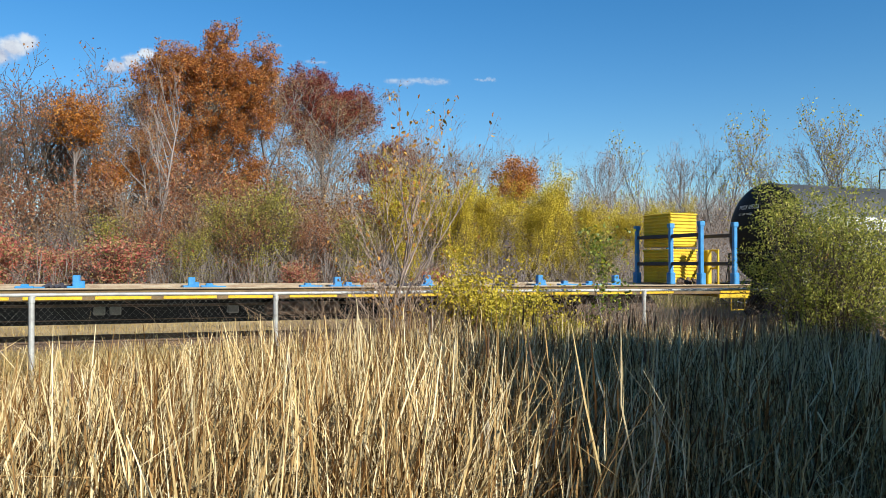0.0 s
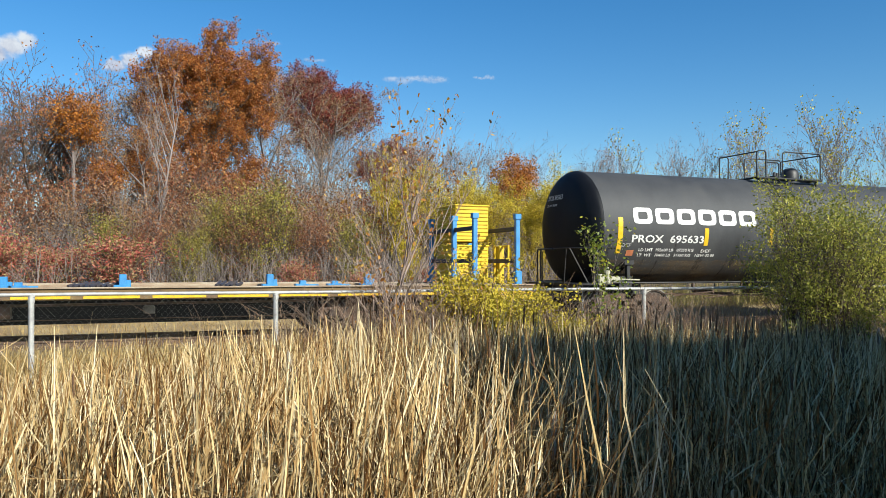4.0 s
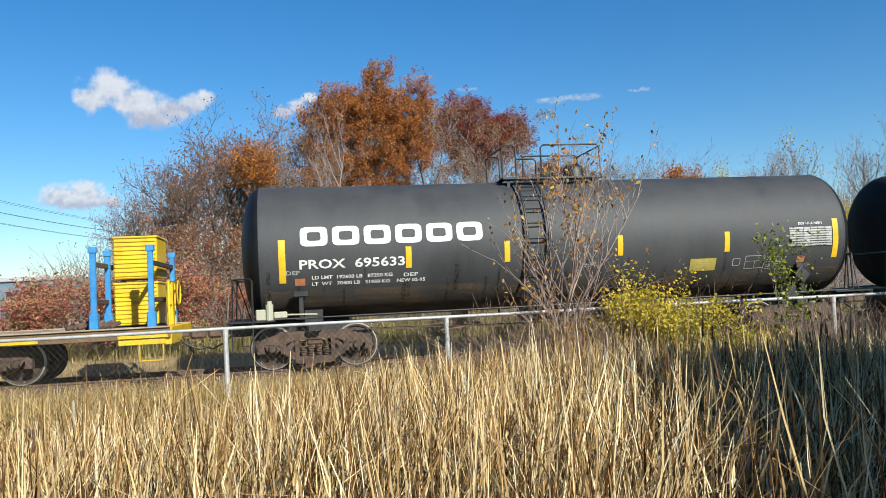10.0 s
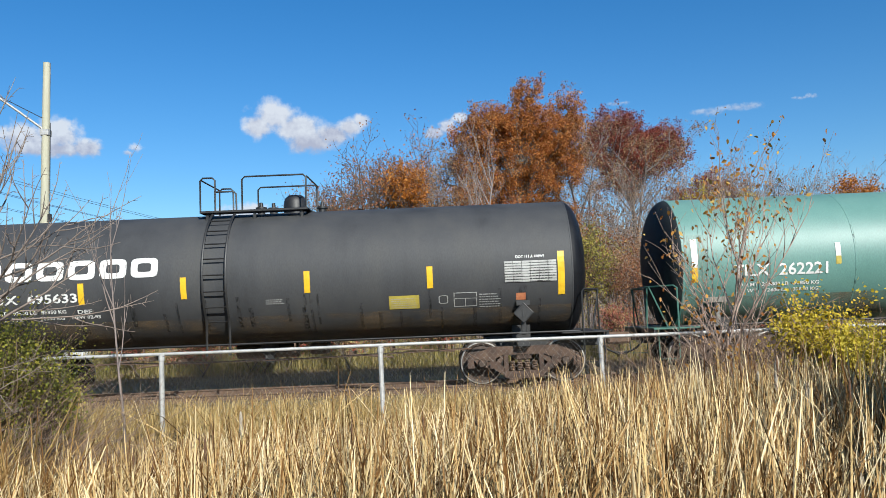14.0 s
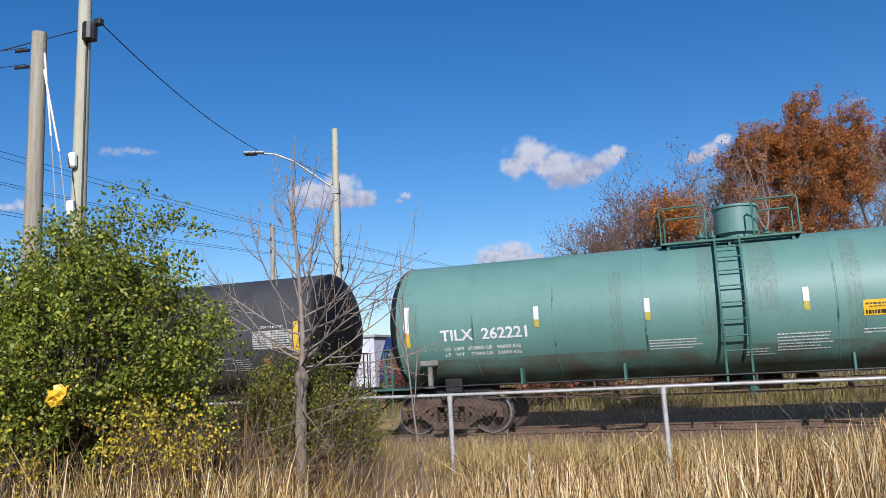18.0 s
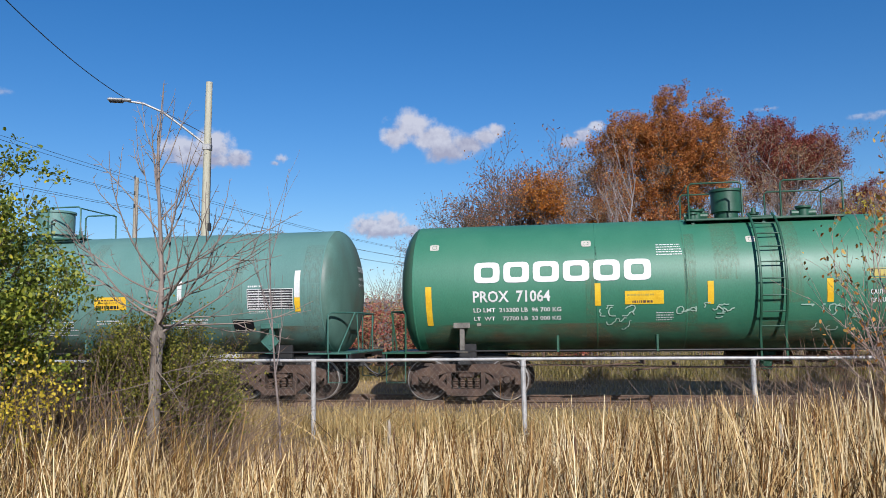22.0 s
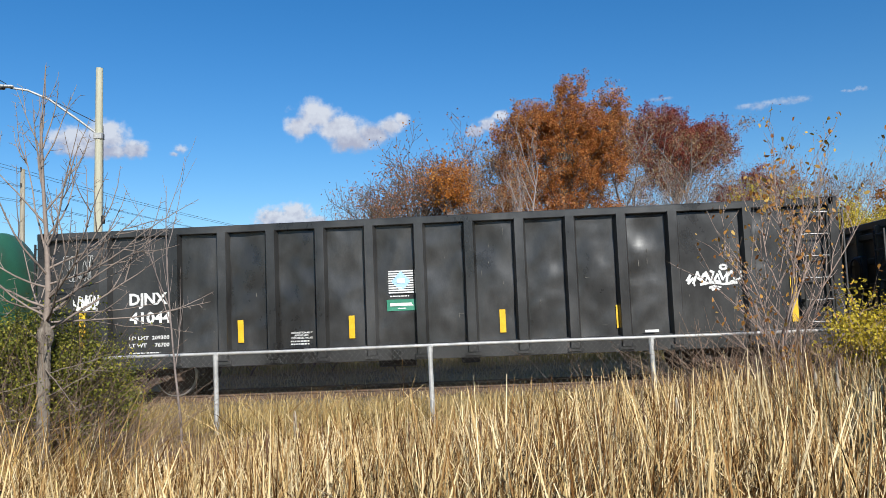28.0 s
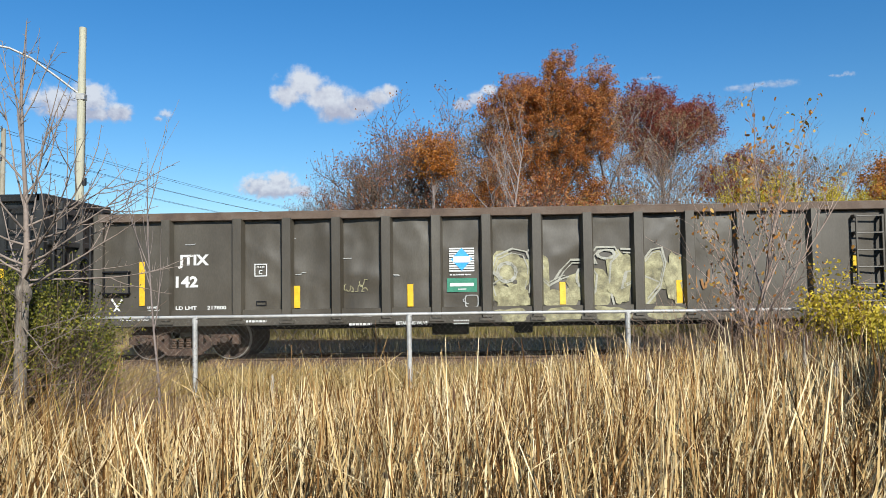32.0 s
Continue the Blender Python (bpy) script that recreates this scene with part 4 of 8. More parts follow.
    t.mark("stencil_box", frame_strip(20.64, 1.51, 0.45, 0.28, 0.014), M_PALE, out=0.011)
    t.mark("stencil_box", patch(20.89, 20.905, 1.53, 1.77, 3), M_PALE, out=0.011)
    t.stand(21.54, 1.68, 0.48, 1.33)
    t.stand(8.37, 1.62, 0.42, 0, M_GRIMY)
    for x, w, z0, z1 in ((14.3, 0.4, 1.9, 4.1), (15.3, 0.5, 2.3, 4.1), (12.5, 0.25, 1.2, 3.4), (17.0, 0.3, 1.3, 3.9), (20.6, 0.3, 1.0, 3.2), (22.3, 0.45, 0.9, 3.6), (7.7, 0.5, 0.9, 3.0)):
        t.mark("rust_stain", patch(x, x + w, z0, z1, 12), M_STAIN, "brown rusty run-off streaks", 0.004)
    for x, z0, z1 in ((9.47, 1.95, 2.6), (11.29, 1.1, 3.1), (13.2, 1.3, 2.3), (18.62, 1.6, 3.4), (16.82, 2.0, 3.2)):
        t.mark("oil_streak", patch(x - 0.02, x + 0.02, z0, z1, 8), M_DRIP, "thin dark streak along a weld", 0.0065)
    t.mark("dust_stain", patch(7.8, 22.6, 0.5, 1.62, 8), M_DUST, "dusty road grime along the lower side", 0.0035)
    t.ladder(14.7, 15.19, 1.2)
    t.platform(13.6, 16.4, 3.9, 0.75, [(13.62, 14.55), (15.5, 16.38)], 15.18, "teal_paint", 0.45, 0.74, "drum")
    for x in (10.5, 12.7, 17.02, 19.27):
        part("support_bracket", Geo().box(x - t.c - 0.025, x - t.c + 0.025, -1.36, -1.1, 1.05, 1.4, 0.008), "teal_trim", t.car)
    return t


# Shade of the end facing away from the sun, put into its colour.
M["shaded_head"] = surface("shaded_head", [(0.012, 0.014, 0.016), (0.022, 0.027, 0.028), (0.05, 0.075, 0.065)], 1.2, 0.7, 0, 0.05, 60, (1, 1, 0.5), 0.45, 0.0, 0.2)
M_PALE = surface("pale_sign", [(0.45, 0.43, 0.36), (0.6, 0.58, 0.5)], 6, 0.6)
M_GRIMY = surface("grimy_grey", [(0.11, 0.10, 0.085), (0.24, 0.225, 0.19)], 5, 0.8)
M["teal_trim"] = surface("teal_trim", [(0.03, 0.11, 0.085), (0.06, 0.17, 0.13)], 4, 0.55)
teal_tank = build_teal_tank()


def build_green_tank():
    t = Tank(24.4, 40.2, 1.45, 2.46, "green_paint", "green_trim", "dark green tank car with white lettering and chalk scribbles", head_paint="green_head")
    t.bands((28.73, 30.54, 33.95, 35.87, 37.65), "green_paint")
    for k in range(6):
        t.mark("brand_ring", ring_shapes(26.16 + k * 0.627, 2.52, 0.55, 0.455, 0, 1, 0.115), "white_paint", "plain white rounded ring", 0.01)
    t.text("PROX  71064", 26.13, 2.12, 0.24, 1.64)
    t.text("LD LMT  213300 LB  96 700 KG", 26.13, 1.895, 0.095, 1.86)
    t.text("LT  WT    72700 LB  33 000 KG", 26.13, 1.7, 0.095, 1.85)
    t.text("CAUTION:", 34.03, 2.15, 0.1, 0.43)
    t.text("CAR UNDER NITROGEN PRESSURE", 34.03, 1.99, 0.09, 1.5)
    t.text("AAR 211A100W1", 37.97, 2.64, 0.105, 0.9)
    t.text("LINING - PLASITE 3070", 38.33, 1.955, 0.05, 0.68)
    t.text("SHOP  - UTHT-06", 38.33, 1.875, 0.05, 0.52)
    t.text("DATE  - 02-2007", 38.33, 1.795, 0.05, 0.52)
    t.mark("slogan_shape", patch(34.1, 34.5, 2.5, 2.63, 2), M_FADED_YELLOW, "plain yellow and grey slogan bars")
    t.mark("slogan_shape", patch(34.54, 35.12, 2.52, 2.62, 2), M_FADED, out=0.009)
    t.mark("slogan_line", frame_strip(34.03, 2.46, 1.16, 0.2, 0.014), M_FADED_YELLOW)
    t.mark("reflector_strip", patch(25.1, 25.23, 1.58, 2.46, 8), "yellow_tape")
    t.mark("reflector_strip", patch(39.22, 39.35, 1.6, 2.53, 8), "yellow_tape")
    for x in (28.69, 30.95, 33.23, 35.67):
        t.mark("reflector_strip", patch(x, x + 0.12, 2.0, 2.47, 5), "yellow_tape")
    t.mark("notice", patch(29.3, 30.08, 2.02, 2.3, 4), "yellow_tape", "orange-yellow emergency notice with dark lettering")
    t.mark("notice_print", bars(29.34, 2.2, 0.7, 0.07, 1, 0.6, 3), M_FADED_YELLOW, out=0.011)
    t.mark("notice_print", bars(29.45, 2.05, 0.5, 0.08, 1, 0.75, 4), "rust", out=0.011)
    t.mark("small_print", bars(29.97, 3.05, 0.53, 0.3, 5, 0.45, 5), "white_paint")
    t.mark("small_print", bars(29.93, 1.65, 0.36, 0.22, 4, 0.5, 6), "white_paint")
    t.mark("small_print", bars(34.05, 1.38, 0.38, 0.06, 1, 0.8, 16), "white_paint")
    t.mark("data_panel", patch(37.95, 39.06, 2.07, 2.6, 5), "head_black", "dark data panel ruled in white")
    t.mark("table_ruling", ruled(37.95, 2.07, 1.11, 0.53, 9, 4, 0.012), "white_paint", out=0.011)
    t.mark("small_print", bars(37.98, 2.08, 0.42, 0.51, 9, 0.5, 9), "white_paint", out=0.012)
    t.mark("small_print", bars(38.52, 2.08, 0.5, 0.51, 9, 0.4, 29), "white_paint", out=0.012)
    t.mark("placard_board", patch(37.13, 37.57, 1.69, 1.98, 3), "head_black", "dark notice plate with cream border")
    t.mark("stencil_box", frame_strip(37.14, 1.7, 0.42, 0.27, 0.014), M_PALE, out=0.011)
    t.mark("stencil_box", patch(37.37, 37.385, 1.72, 1.95, 3), M_PALE, out=0.011)
    t.mark("small_print", bars(37.13, 1.5, 0.3, 0.12, 3, 0.5, 26), M_CHALK)
    for k, (x, z, w, h, n) in enumerate(((28.65, 1.77, 0.86, 0.23, 5), (28.88, 1.44, 0.46, 0.28, 3), (30.29, 1.8, 1.3, 0.23, 8), (31.0, 1.62, 0.12, 0.1, 1), (32.81, 1.69, 1.18, 0.27, 6), (33.0, 1.36, 0.35, 0.2, 2), (34.96, 1.72, 0.75, 0.22, 4), (35.6, 1.42, 1.1, 0.3, 6))):
        t.mark("chalk_scribble", scribble(20 + k, x, z, w, h, 0.024, n), M_CHALK, "pale hand-drawn chalk loops", 0.011)
    for x, w, z0, z1 in ((31.1, 0.5, 2.5, 4.1), (32.2, 0.6, 2.0, 4.1), (34.1, 0.3, 1.3, 4.0), (30.5, 0.25, 1.5, 3.6), (39.4, 0.35, 0.9, 3.4), (28.5, 0.2, 1.2, 3.0), (37.9, 0.3, 0.8, 2.0)):
        t.mark("rust_stain", patch(x, x + w, z0, z1, 12), M_STAIN, "brown rusty run-off streaks", 0.004)
    for x, z0, z1 in ((28.73, 2.0, 3.3), (30.54, 2.2, 3.2), (35.88, 2.2, 3.6), (37.65, 2.2, 3.3), (33.95, 1.5, 3.2)):
        t.mark("oil_streak", patch(x - 0.018, x + 0.018, z0, z1, 8), M_DRIP, "thin dark streak along a weld", 0.0065)
    t.mark("dust_stain", patch(25.0, 39.7, 0.5, 1.6, 8), M_DUST, "dusty road grime along the lower side", 0.0035)
    t.ladder(31.96, 32.45, 1.2)
    t.platform(30.66, 33.84, 3.84, 0.76, [(30.73, 31.82), (32.6, 33.82)], 31.62, "green_trim", 0.32, 0.64, "drum")
    for x in (30.95, 33.2):
        v = Geo().tube([(x - t.c - 0.25, -0.1, 3.98), (x - t.c + 0.25, -0.1, 3.98)], 0.07, 10).turned([(3.85, 0.12), (4.05, 0.12), (4.08, 0.17), (4.12, 0.17), (4.12, 0.001)], 12, "z", (x - t.c, -0.1, 0))
        part("top_valve", v, "green_trim", t.car, smooth=35)
    t.stand(38.74, 1.72, 0.36, 1.46, M_PLATE)
    t.stand(25.86, 1.64, 0.36, 0, M_GRIMY)
    t.mark("stencil_plate", patch(26.18, 26.27, 1.56, 1.64, 2), M_PALE)
    for x in (27.9, 29.93, 34.6, 36.65):
        part("support_bracket", Geo().box(x - t.c - 0.025, x - t.c + 0.025, -1.36, -1.1, 1.05, 1.4, 0.008), "green_trim", t.car)
    for x in (25.16, 28.44, 31.78, 35.94, 39.27):
        t.mark("round_badge", ring_shapes(x, 3.31, 0.2, 0.17, 0, 1, 0.04), M_PALE)
        t.mark("badge_centre", blot(3, x + 0.05, 3.35, 0.1, 0.09, 12), M_PALE)
    return t


M["green_trim"] = surface("green_trim", [(0.012, 0.06, 0.032), (0.02, 0.10, 0.055)], 4, 0.5)
M_PLATE = surface("pale_green_plate", [(0.09, 0.17, 0.12), (0.17, 0.26, 0.19)], 5, 0.7)
M_CHALK = surface("chalk", [(0.22, 0.40, 0.30), (0.48, 0.62, 0.52)], 9, 0.8, contrast=0.6)
green_tank = build_green_tank()


FIRST_X = {}


def dent(x, z, s, seed):
    """How far a gondola's side sheet is pushed inwards at x, z."""
    flat = min(max(abs(x + 6.05) - 0.6, 0), max(abs(x - 5.85) - 0.65, 0), max(abs(x - 7.4) - 0.2, 0), 0.4) / 0.4
    deep = abs(0.058 * noise.noise(Vector((x * 1.2 + 9 * s, z * 1.0, seed)))) + 0.014 * abs(noise.noise(Vector((x * 3.1, z * 2.7, seed + 5)))) + 0.035 * abs(noise.noise(Vector((x * 1.9, z * 1.7, seed + 11))))
    return deep * (0.2 + 0.8 * flat)


def build_gondola(x0, x1, top, sill, paint, label, ladders=(-1, 1), rib_shift=0.0):
    c, h = (x0 + x1) / 2, (x1 - x0) / 2
    car = thing("gondola_car", label, "rail car", "cars of the freight train", pose(c, TRACK_Y, 0))
    FIRST_X[car.name] = x0
    y = 1.5
    ribs = [k * 1.055 + rib_shift for k in range(-5, 6)] + [-6.81 + rib_shift, 6.79 + rib_shift]
    rng = random.Random(int(x0))
    for s in (-1, 1):
        side = Geo()
        nx, nz = 220, 30
        base = []
        for j in range(nz + 1):
            for i in range(nx + 1):
                x = -h + 2 * h * i / nx
                z = sill + 0.3 + (top - sill - 0.3) * j / nz
                side.v.append((x, s * (y - dent(x, z, s, x0)), z))
        for j in range(nz):
            for i in range(nx):
                a = j * (nx + 1) + i
                side.f.append((a, a + 1, a + nx + 2, a + nx + 1))
        n = len(side.v)
        side.v += [(p[0], p[1] - s * 0.03, p[2]) for p in side.v[:n]]
        side.f += [tuple(n + q for q in reversed(f)) for f in side.f[:]]
        p = part("side_sheet", side, paint, car, "dented riveted side sheet", smooth=60)
        chord = Geo().box(-h - 0.02, h + 0.02, s * y - 0.1, s * y + 0.1, top - 0.16, top, 0.015)
        part("top_chord", chord, paint, car)
        low = Geo().box(-h, h, s * y - 0.06 + 0.02 * s, s * y + 0.06 + 0.02 * s, sill, sill + 0.34, 0.012)
        part("side_sill", low, paint, car)
        for x in ribs:
            g = Geo()
            prism_xy(g, [(x - 0.14, s * (y - 0.01)), (x - 0.09, s * (y + 0.15)), (x + 0.09, s * (y + 0.15)), (x + 0.14, s * (y - 0.01))], sill + 0.12, top - 0.14)
            g.box(x - 0.16, x + 0.16, s * y - 0.12, s * y + 0.12, sill + 0.04, sill + 0.12, 0.01)
            part("side_post", g, paint, car)
    for s in (-1, 1):
        part("end_sheet", Geo().box(s * h - 0.04, s * h + 0.04, -y, y, sill + 0.1, top - 0.02, 0.01), paint, car)
        for k in range(4):
            z = sill + 0.5 + (top - sill - 0.8) * k / 3
            part("end_rib", Geo().box(min(s * h, s * (h + 0.13)), max(s * h, s * (h + 0.13)), -y + 0.05, y - 0.05, z - 0.07, z + 0.07, 0.02), paint, car)
        part("corner_post", Geo().box(s * h - 0.1, s * h + 0.1, -y - 0.1, -y + 0.12, sill, top, 0.015), paint, car)
        part("corner_post", Geo().box(s * h - 0.1, s * h + 0.1, y - 0.12, y + 0.1, sill, top, 0.015), paint, car)
        part("end_chord", Geo().box(s * h - 0.12, s * h + 0.12, -y - 0.08, y + 0.08, top - 0.15, top + 0.01, 0.015), paint, car)
        xf = s * (h + 0.2)
        for y2 in (-0.95, 0.0, 0.95):
            part("end_post", Geo().box(min(s * h, xf), max(s * h, xf), y2 - 0.06, y2 + 0.06, sill, top - 0.1, 0.012), paint, car)
        rung = Geo().tube([(xf + s * 0.04, -1.42, 0), (xf + s * 0.04, -1.0, 0)], 0.016, 6).mesh("end_rung", 60)
        for k in range(6):
            part("end_rung", rung, "dark_steel", car, at=pose(0, 0, sill + 0.5 + (top - sill - 0.8) * k / 5))
        part("end_ladder_rail", Geo().box(xf + s * 0.04 - 0.02, xf + s * 0.04 + 0.02, -1.45, -1.41, sill + 0.3, top - 0.2, 0.005).box(xf + s * 0.04 - 0.02, xf + s * 0.04 + 0.02, -1.01, -0.97, sill + 0.3, top - 0.2, 0.005), "dark_steel", car)
        part("brake_platform", Geo().box(min(s * h, s * (h + 0.42)), max(s * h, s * (h + 0.42)), -0.9, 0.9, sill + 0.42, sill + 0.46, 0.008), "dark_steel", car)
        part("brake_housing", Geo().box(min(xf, xf + s * 0.16), max(xf, xf + s * 0.16), -0.55, -0.2, sill + 1.0, sill + 1.7, 0.03).tube([(xf + s * 0.1, -0.38, sill + 1.0), (xf + s * 0.1, -0.38, sill + 0.2)], 0.02, 6), "dark_steel", car)
        part("brake_wheel", Geo().turned([(xf + s * 0.2 - 0.02, 0.25), (xf + s * 0.2, 0.28), (xf + s * 0.2 + 0.02, 0.25), (xf + s * 0.2, 0.23), (xf + s * 0.2 - 0.02, 0.25)], 18, "x", (0, -0.38, sill + 1.4)), "dark_steel", car, smooth=60)
        if s in ladders:
            xa, xb, foot = s * (h - 0.16), s * (h - 0.69), 1.08
            for x in (xa, xb):
                part("ladder_rail", Geo().box(x - 0.02, x + 0.02, -y - 0.17, -y - 0.13, foot, top - 0.3 if s > 0 else sill + 1.75, 0.005), paint, car)
            rung = Geo().tube([(xa, -y - 0.16, 0), (xb, -y - 0.16, 0)], 0.018, 6).mesh("rung", 60)
            for k in range(6 if s > 0 else 4):
                part("rung", rung, paint, car, at=pose(0, 0, foot + 0.03 + (top - 1.42) * k / 5))
                for x in (xa, xb):
                    part("rung_bracket", Geo().box(x - 0.03, x + 0.03, -y - 0.15, -y - 0.0, foot + (top - 1.42) * k / 5, foot + 0.06 + (top - 1.42) * k / 5), paint, car)
        truck(car, s * (h - 1.75), "truck_lit_dust", 1.2, "two-axle freight truck in grey-brown dust, coloured lighter as if sunlit")
        cs = Geo().box(min(s * (h - 2.2), s * (h + 0.28)), max(s * (h - 2.2), s * (h + 0.28)), -0.33, 0.33, 0.7, 1.0, 0.02)
        part("stub_sill", cs, "dark_steel", car)
        coupler(car, s * (h + 0.28), s)
        st = Geo().tube([(s * (h - 0.1), -y - 0.1, sill), (s * (h - 0.1), -y - 0.1, 0.42), (s * (h - 0.55), -y - 0.1, 0.42), (s * (h - 0.55), -y - 0.1, sill)], 0.016, 6)
        part("sill_step", st, paint, car, smooth=50)
    part("floor_plate", Geo().box(-h + 0.05, h - 0.05, -y, y, sill + 0.2, sill + 0.3), paint, car)
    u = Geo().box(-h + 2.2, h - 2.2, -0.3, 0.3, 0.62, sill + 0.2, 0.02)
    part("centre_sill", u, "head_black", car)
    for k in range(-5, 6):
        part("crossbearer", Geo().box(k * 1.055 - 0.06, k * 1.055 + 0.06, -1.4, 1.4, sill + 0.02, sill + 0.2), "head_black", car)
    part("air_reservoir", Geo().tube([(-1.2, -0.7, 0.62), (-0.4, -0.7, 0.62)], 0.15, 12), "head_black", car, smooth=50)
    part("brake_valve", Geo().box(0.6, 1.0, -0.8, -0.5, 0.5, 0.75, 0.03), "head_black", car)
    return car, c, y


def prism_xy(g, poly, z0, z1):
    n, k = len(g.v), len(poly)
    g.v += [(x, y, z0) for x, y in poly] + [(x, y, z1) for x, y in poly]
    g.f.append(tuple(n + i for i in range(k)))
    g.f.append(tuple(n + k + i for i in reversed(range(k))))
    g.f += [(n + i, n + (i + 1) % k, n + k + (i + 1) % k, n + k + i) for i in range(k)]
    return g


def gmark(car, c, name, g, mat, label="", y=-1.56):
    seed = FIRST_X[car.name]
    if y > -1.58:
        out = -1.55 - y
        g.v = [(p[0] - c, -1.512 + dent(p[0] - c, p[2], -1, seed) - out + p[1], p[2]) for p in g.v]
    else:
        g.v = [(p[0] - c, y + p[1], p[2]) for p in g.v]
    ob = part(name, g, mat, car, label)
    return tagged(ob, kind="stuff") if name in SMALL_PRINT else ob


def gflat(car, c, name, g, mat, label=""):
    """Paint on a flat stretch of the side sheet."""
    g.v = [(p[0] - c, -1.506 + p[1], p[2]) for p in g.v]
    return tagged(part(name, g, mat, car, label), kind="stuff")


def gtext(car, c, body, x, z, size, width, y=-1.562):
    me = text_mesh_at(body, x - c, z, size, width, 0.05 if size > 0.15 else 0.035)
    for p in me.vertices:
        p.co.y = y if y <= -1.58 else -1.507
    tagged(part("lettering", me, "white_paint", car), kind="stuff")


M_LBLUE = surface("light_blue", [(0.35, 0.55, 0.8), (0.45, 0.65, 0.86)], 5, 0.5)
M_SKYBLUE = surface("sky_blue_decal", [(0.04, 0.35, 0.75), (0.07, 0.42, 0.82)], 5, 0.5)
M_GREEN = surface("green_decal", [(0.03, 0.2, 0.12), (0.05, 0.26, 0.16)], 5, 0.5)
M_CREAM = surface("cream_spray", [(0.11, 0.097, 0.06), (0.29, 0.265, 0.15), (0.5, 0.47, 0.28)], 5.0, 0.8, contrast=0.45)
M_OUTLINE = surface("pale_spray", [(0.22, 0.215, 0.17), (0.36, 0.35, 0.29), (0.46, 0.45, 0.38)], 5.0, 0.8, contrast=0.5)
M_CHORD = surface("chord_rust", [(0.075, 0.047, 0.032), (0.12, 0.08, 0.055), (0.15, 0.12, 0.095)], 2.0, 0.8, 0, 0.2, 40)
M_RUSTY = surface("orange_spray", [(0.22, 0.10, 0.035), (0.34, 0.17, 0.05)], 6, 0.8)


def strokes(lines, x, z, w, h, width):
    """Brush strokes along lines given in shares of the box x, z, w, h, with rounded joints."""
    g = Geo()
    for c, pts in enumerate(lines):
        pts = [Vector((x + u * w, z + v * h)) for u, v in pts]
        for i, (a, b) in enumerate(zip(pts, pts[1:])):
            k = width / 2 * (1.0 - 0.35 * (i % 2))
            o = Vector((a.y - b.y, b.x - a.x)).normalized() * k
            e = (b - a).normalized() * k * 0.6
            a, b, out = a - e, b + e, -0.0008 * (c % 4) - 0.0004 * (i % 2)
            g.quad((a.x - o.x, out, a.y - o.y), (b.x - o.x, out, b.y - o.y), (b.x + o.x, out, b.y + o.y), (a.x + o.x, out, a.y + o.y))
    return g


def loop(u, v, ru, rv, n=12):
    return [(u + ru * math.cos(2 * math.pi * i / n), v + rv * math.sin(2 * math.pi * i / n)) for i in range(n + 1)]


SPRAYED = [
    [(0.02, 0.42), (0.08, 0.62), (0.04, 0.3), (0.12, 0.5), (0.14, 0.2)],
    [(0.12, 0.3), (0.2, 0.74), (0.25, 0.42), (0.3, 0.66)],
    [(0.2, 0.5), (0.31, 0.3), (0.36, 0.56), (0.29, 0.6)],
    [(0.33, 0.72), (0.4, 0.34), (0.46, 0.7), (0.41, 0.76)],
    [(0.44, 0.3), (0.52, 0.62), (0.56, 0.28), (0.49, 0.36)],
    [(0.55, 0.74), (0.6, 0.4), (0.68, 0.68), (0.66, 0.3)],
    [(0.66, 0.5), (0.75, 0.72), (0.79, 0.34), (0.72, 0.3), (0.88, 0.42), (0.93, 0.6)],
    [(0.24, 0.24), (0.4, 0.3), (0.6, 0.22), (0.82, 0.26)],
    loop(0.62, 0.9, 0.05, 0.085),
    [(0.38, 0.1), (0.46, 0.16), (0.56, 0.1)],
    [(0.42, 0.02), (0.48, 0.06), (0.53, 0.03)],
    [(0.9, 0.68), (0.92, 0.66)], [(0.95, 0.72), (0.97, 0.7)], [(0.98, 0.6), (1.0, 0.58)],
]


# outlines of the faded sprayed bubbles, in hundredths of their field
BUBBLES = [
    [(2, 18), (0, 40), (6, 52), (1, 64), (4, 88), (12, 99), (19, 94), (22, 70), (20, 30)],
    [(v[0] * 100, v[1] * 100) for v in loop(0.09, 0.62, 0.05, 0.16)],
    [(20, 96), (25, 94), (27, 70), (25, 54), (30, 40), (36, 50), (40, 54)],
    [(33, 50), (36, 64), (41, 80), (48, 80), (54, 56), (53, 30), (48, 4)],
    [(v[0] * 100, v[1] * 100) for v in loop(0.462, 0.52, 0.025, 0.15)],
    [(53, 74), (51, 88), (54, 99), (63, 99), (65, 88), (61, 76), (60, 40), (62, 10)],
    [(v[0] * 100, v[1] * 100) for v in loop(0.585, 0.88, 0.045, 0.07)],
    [(66, 96), (72, 95), (77, 84), (73, 62), (68, 60), (66, 34), (72, 44), (78, 52), (84, 44)],
    [(77, 78), (81, 94), (86, 97), (88, 74), (85, 34), (78, 8)],
]


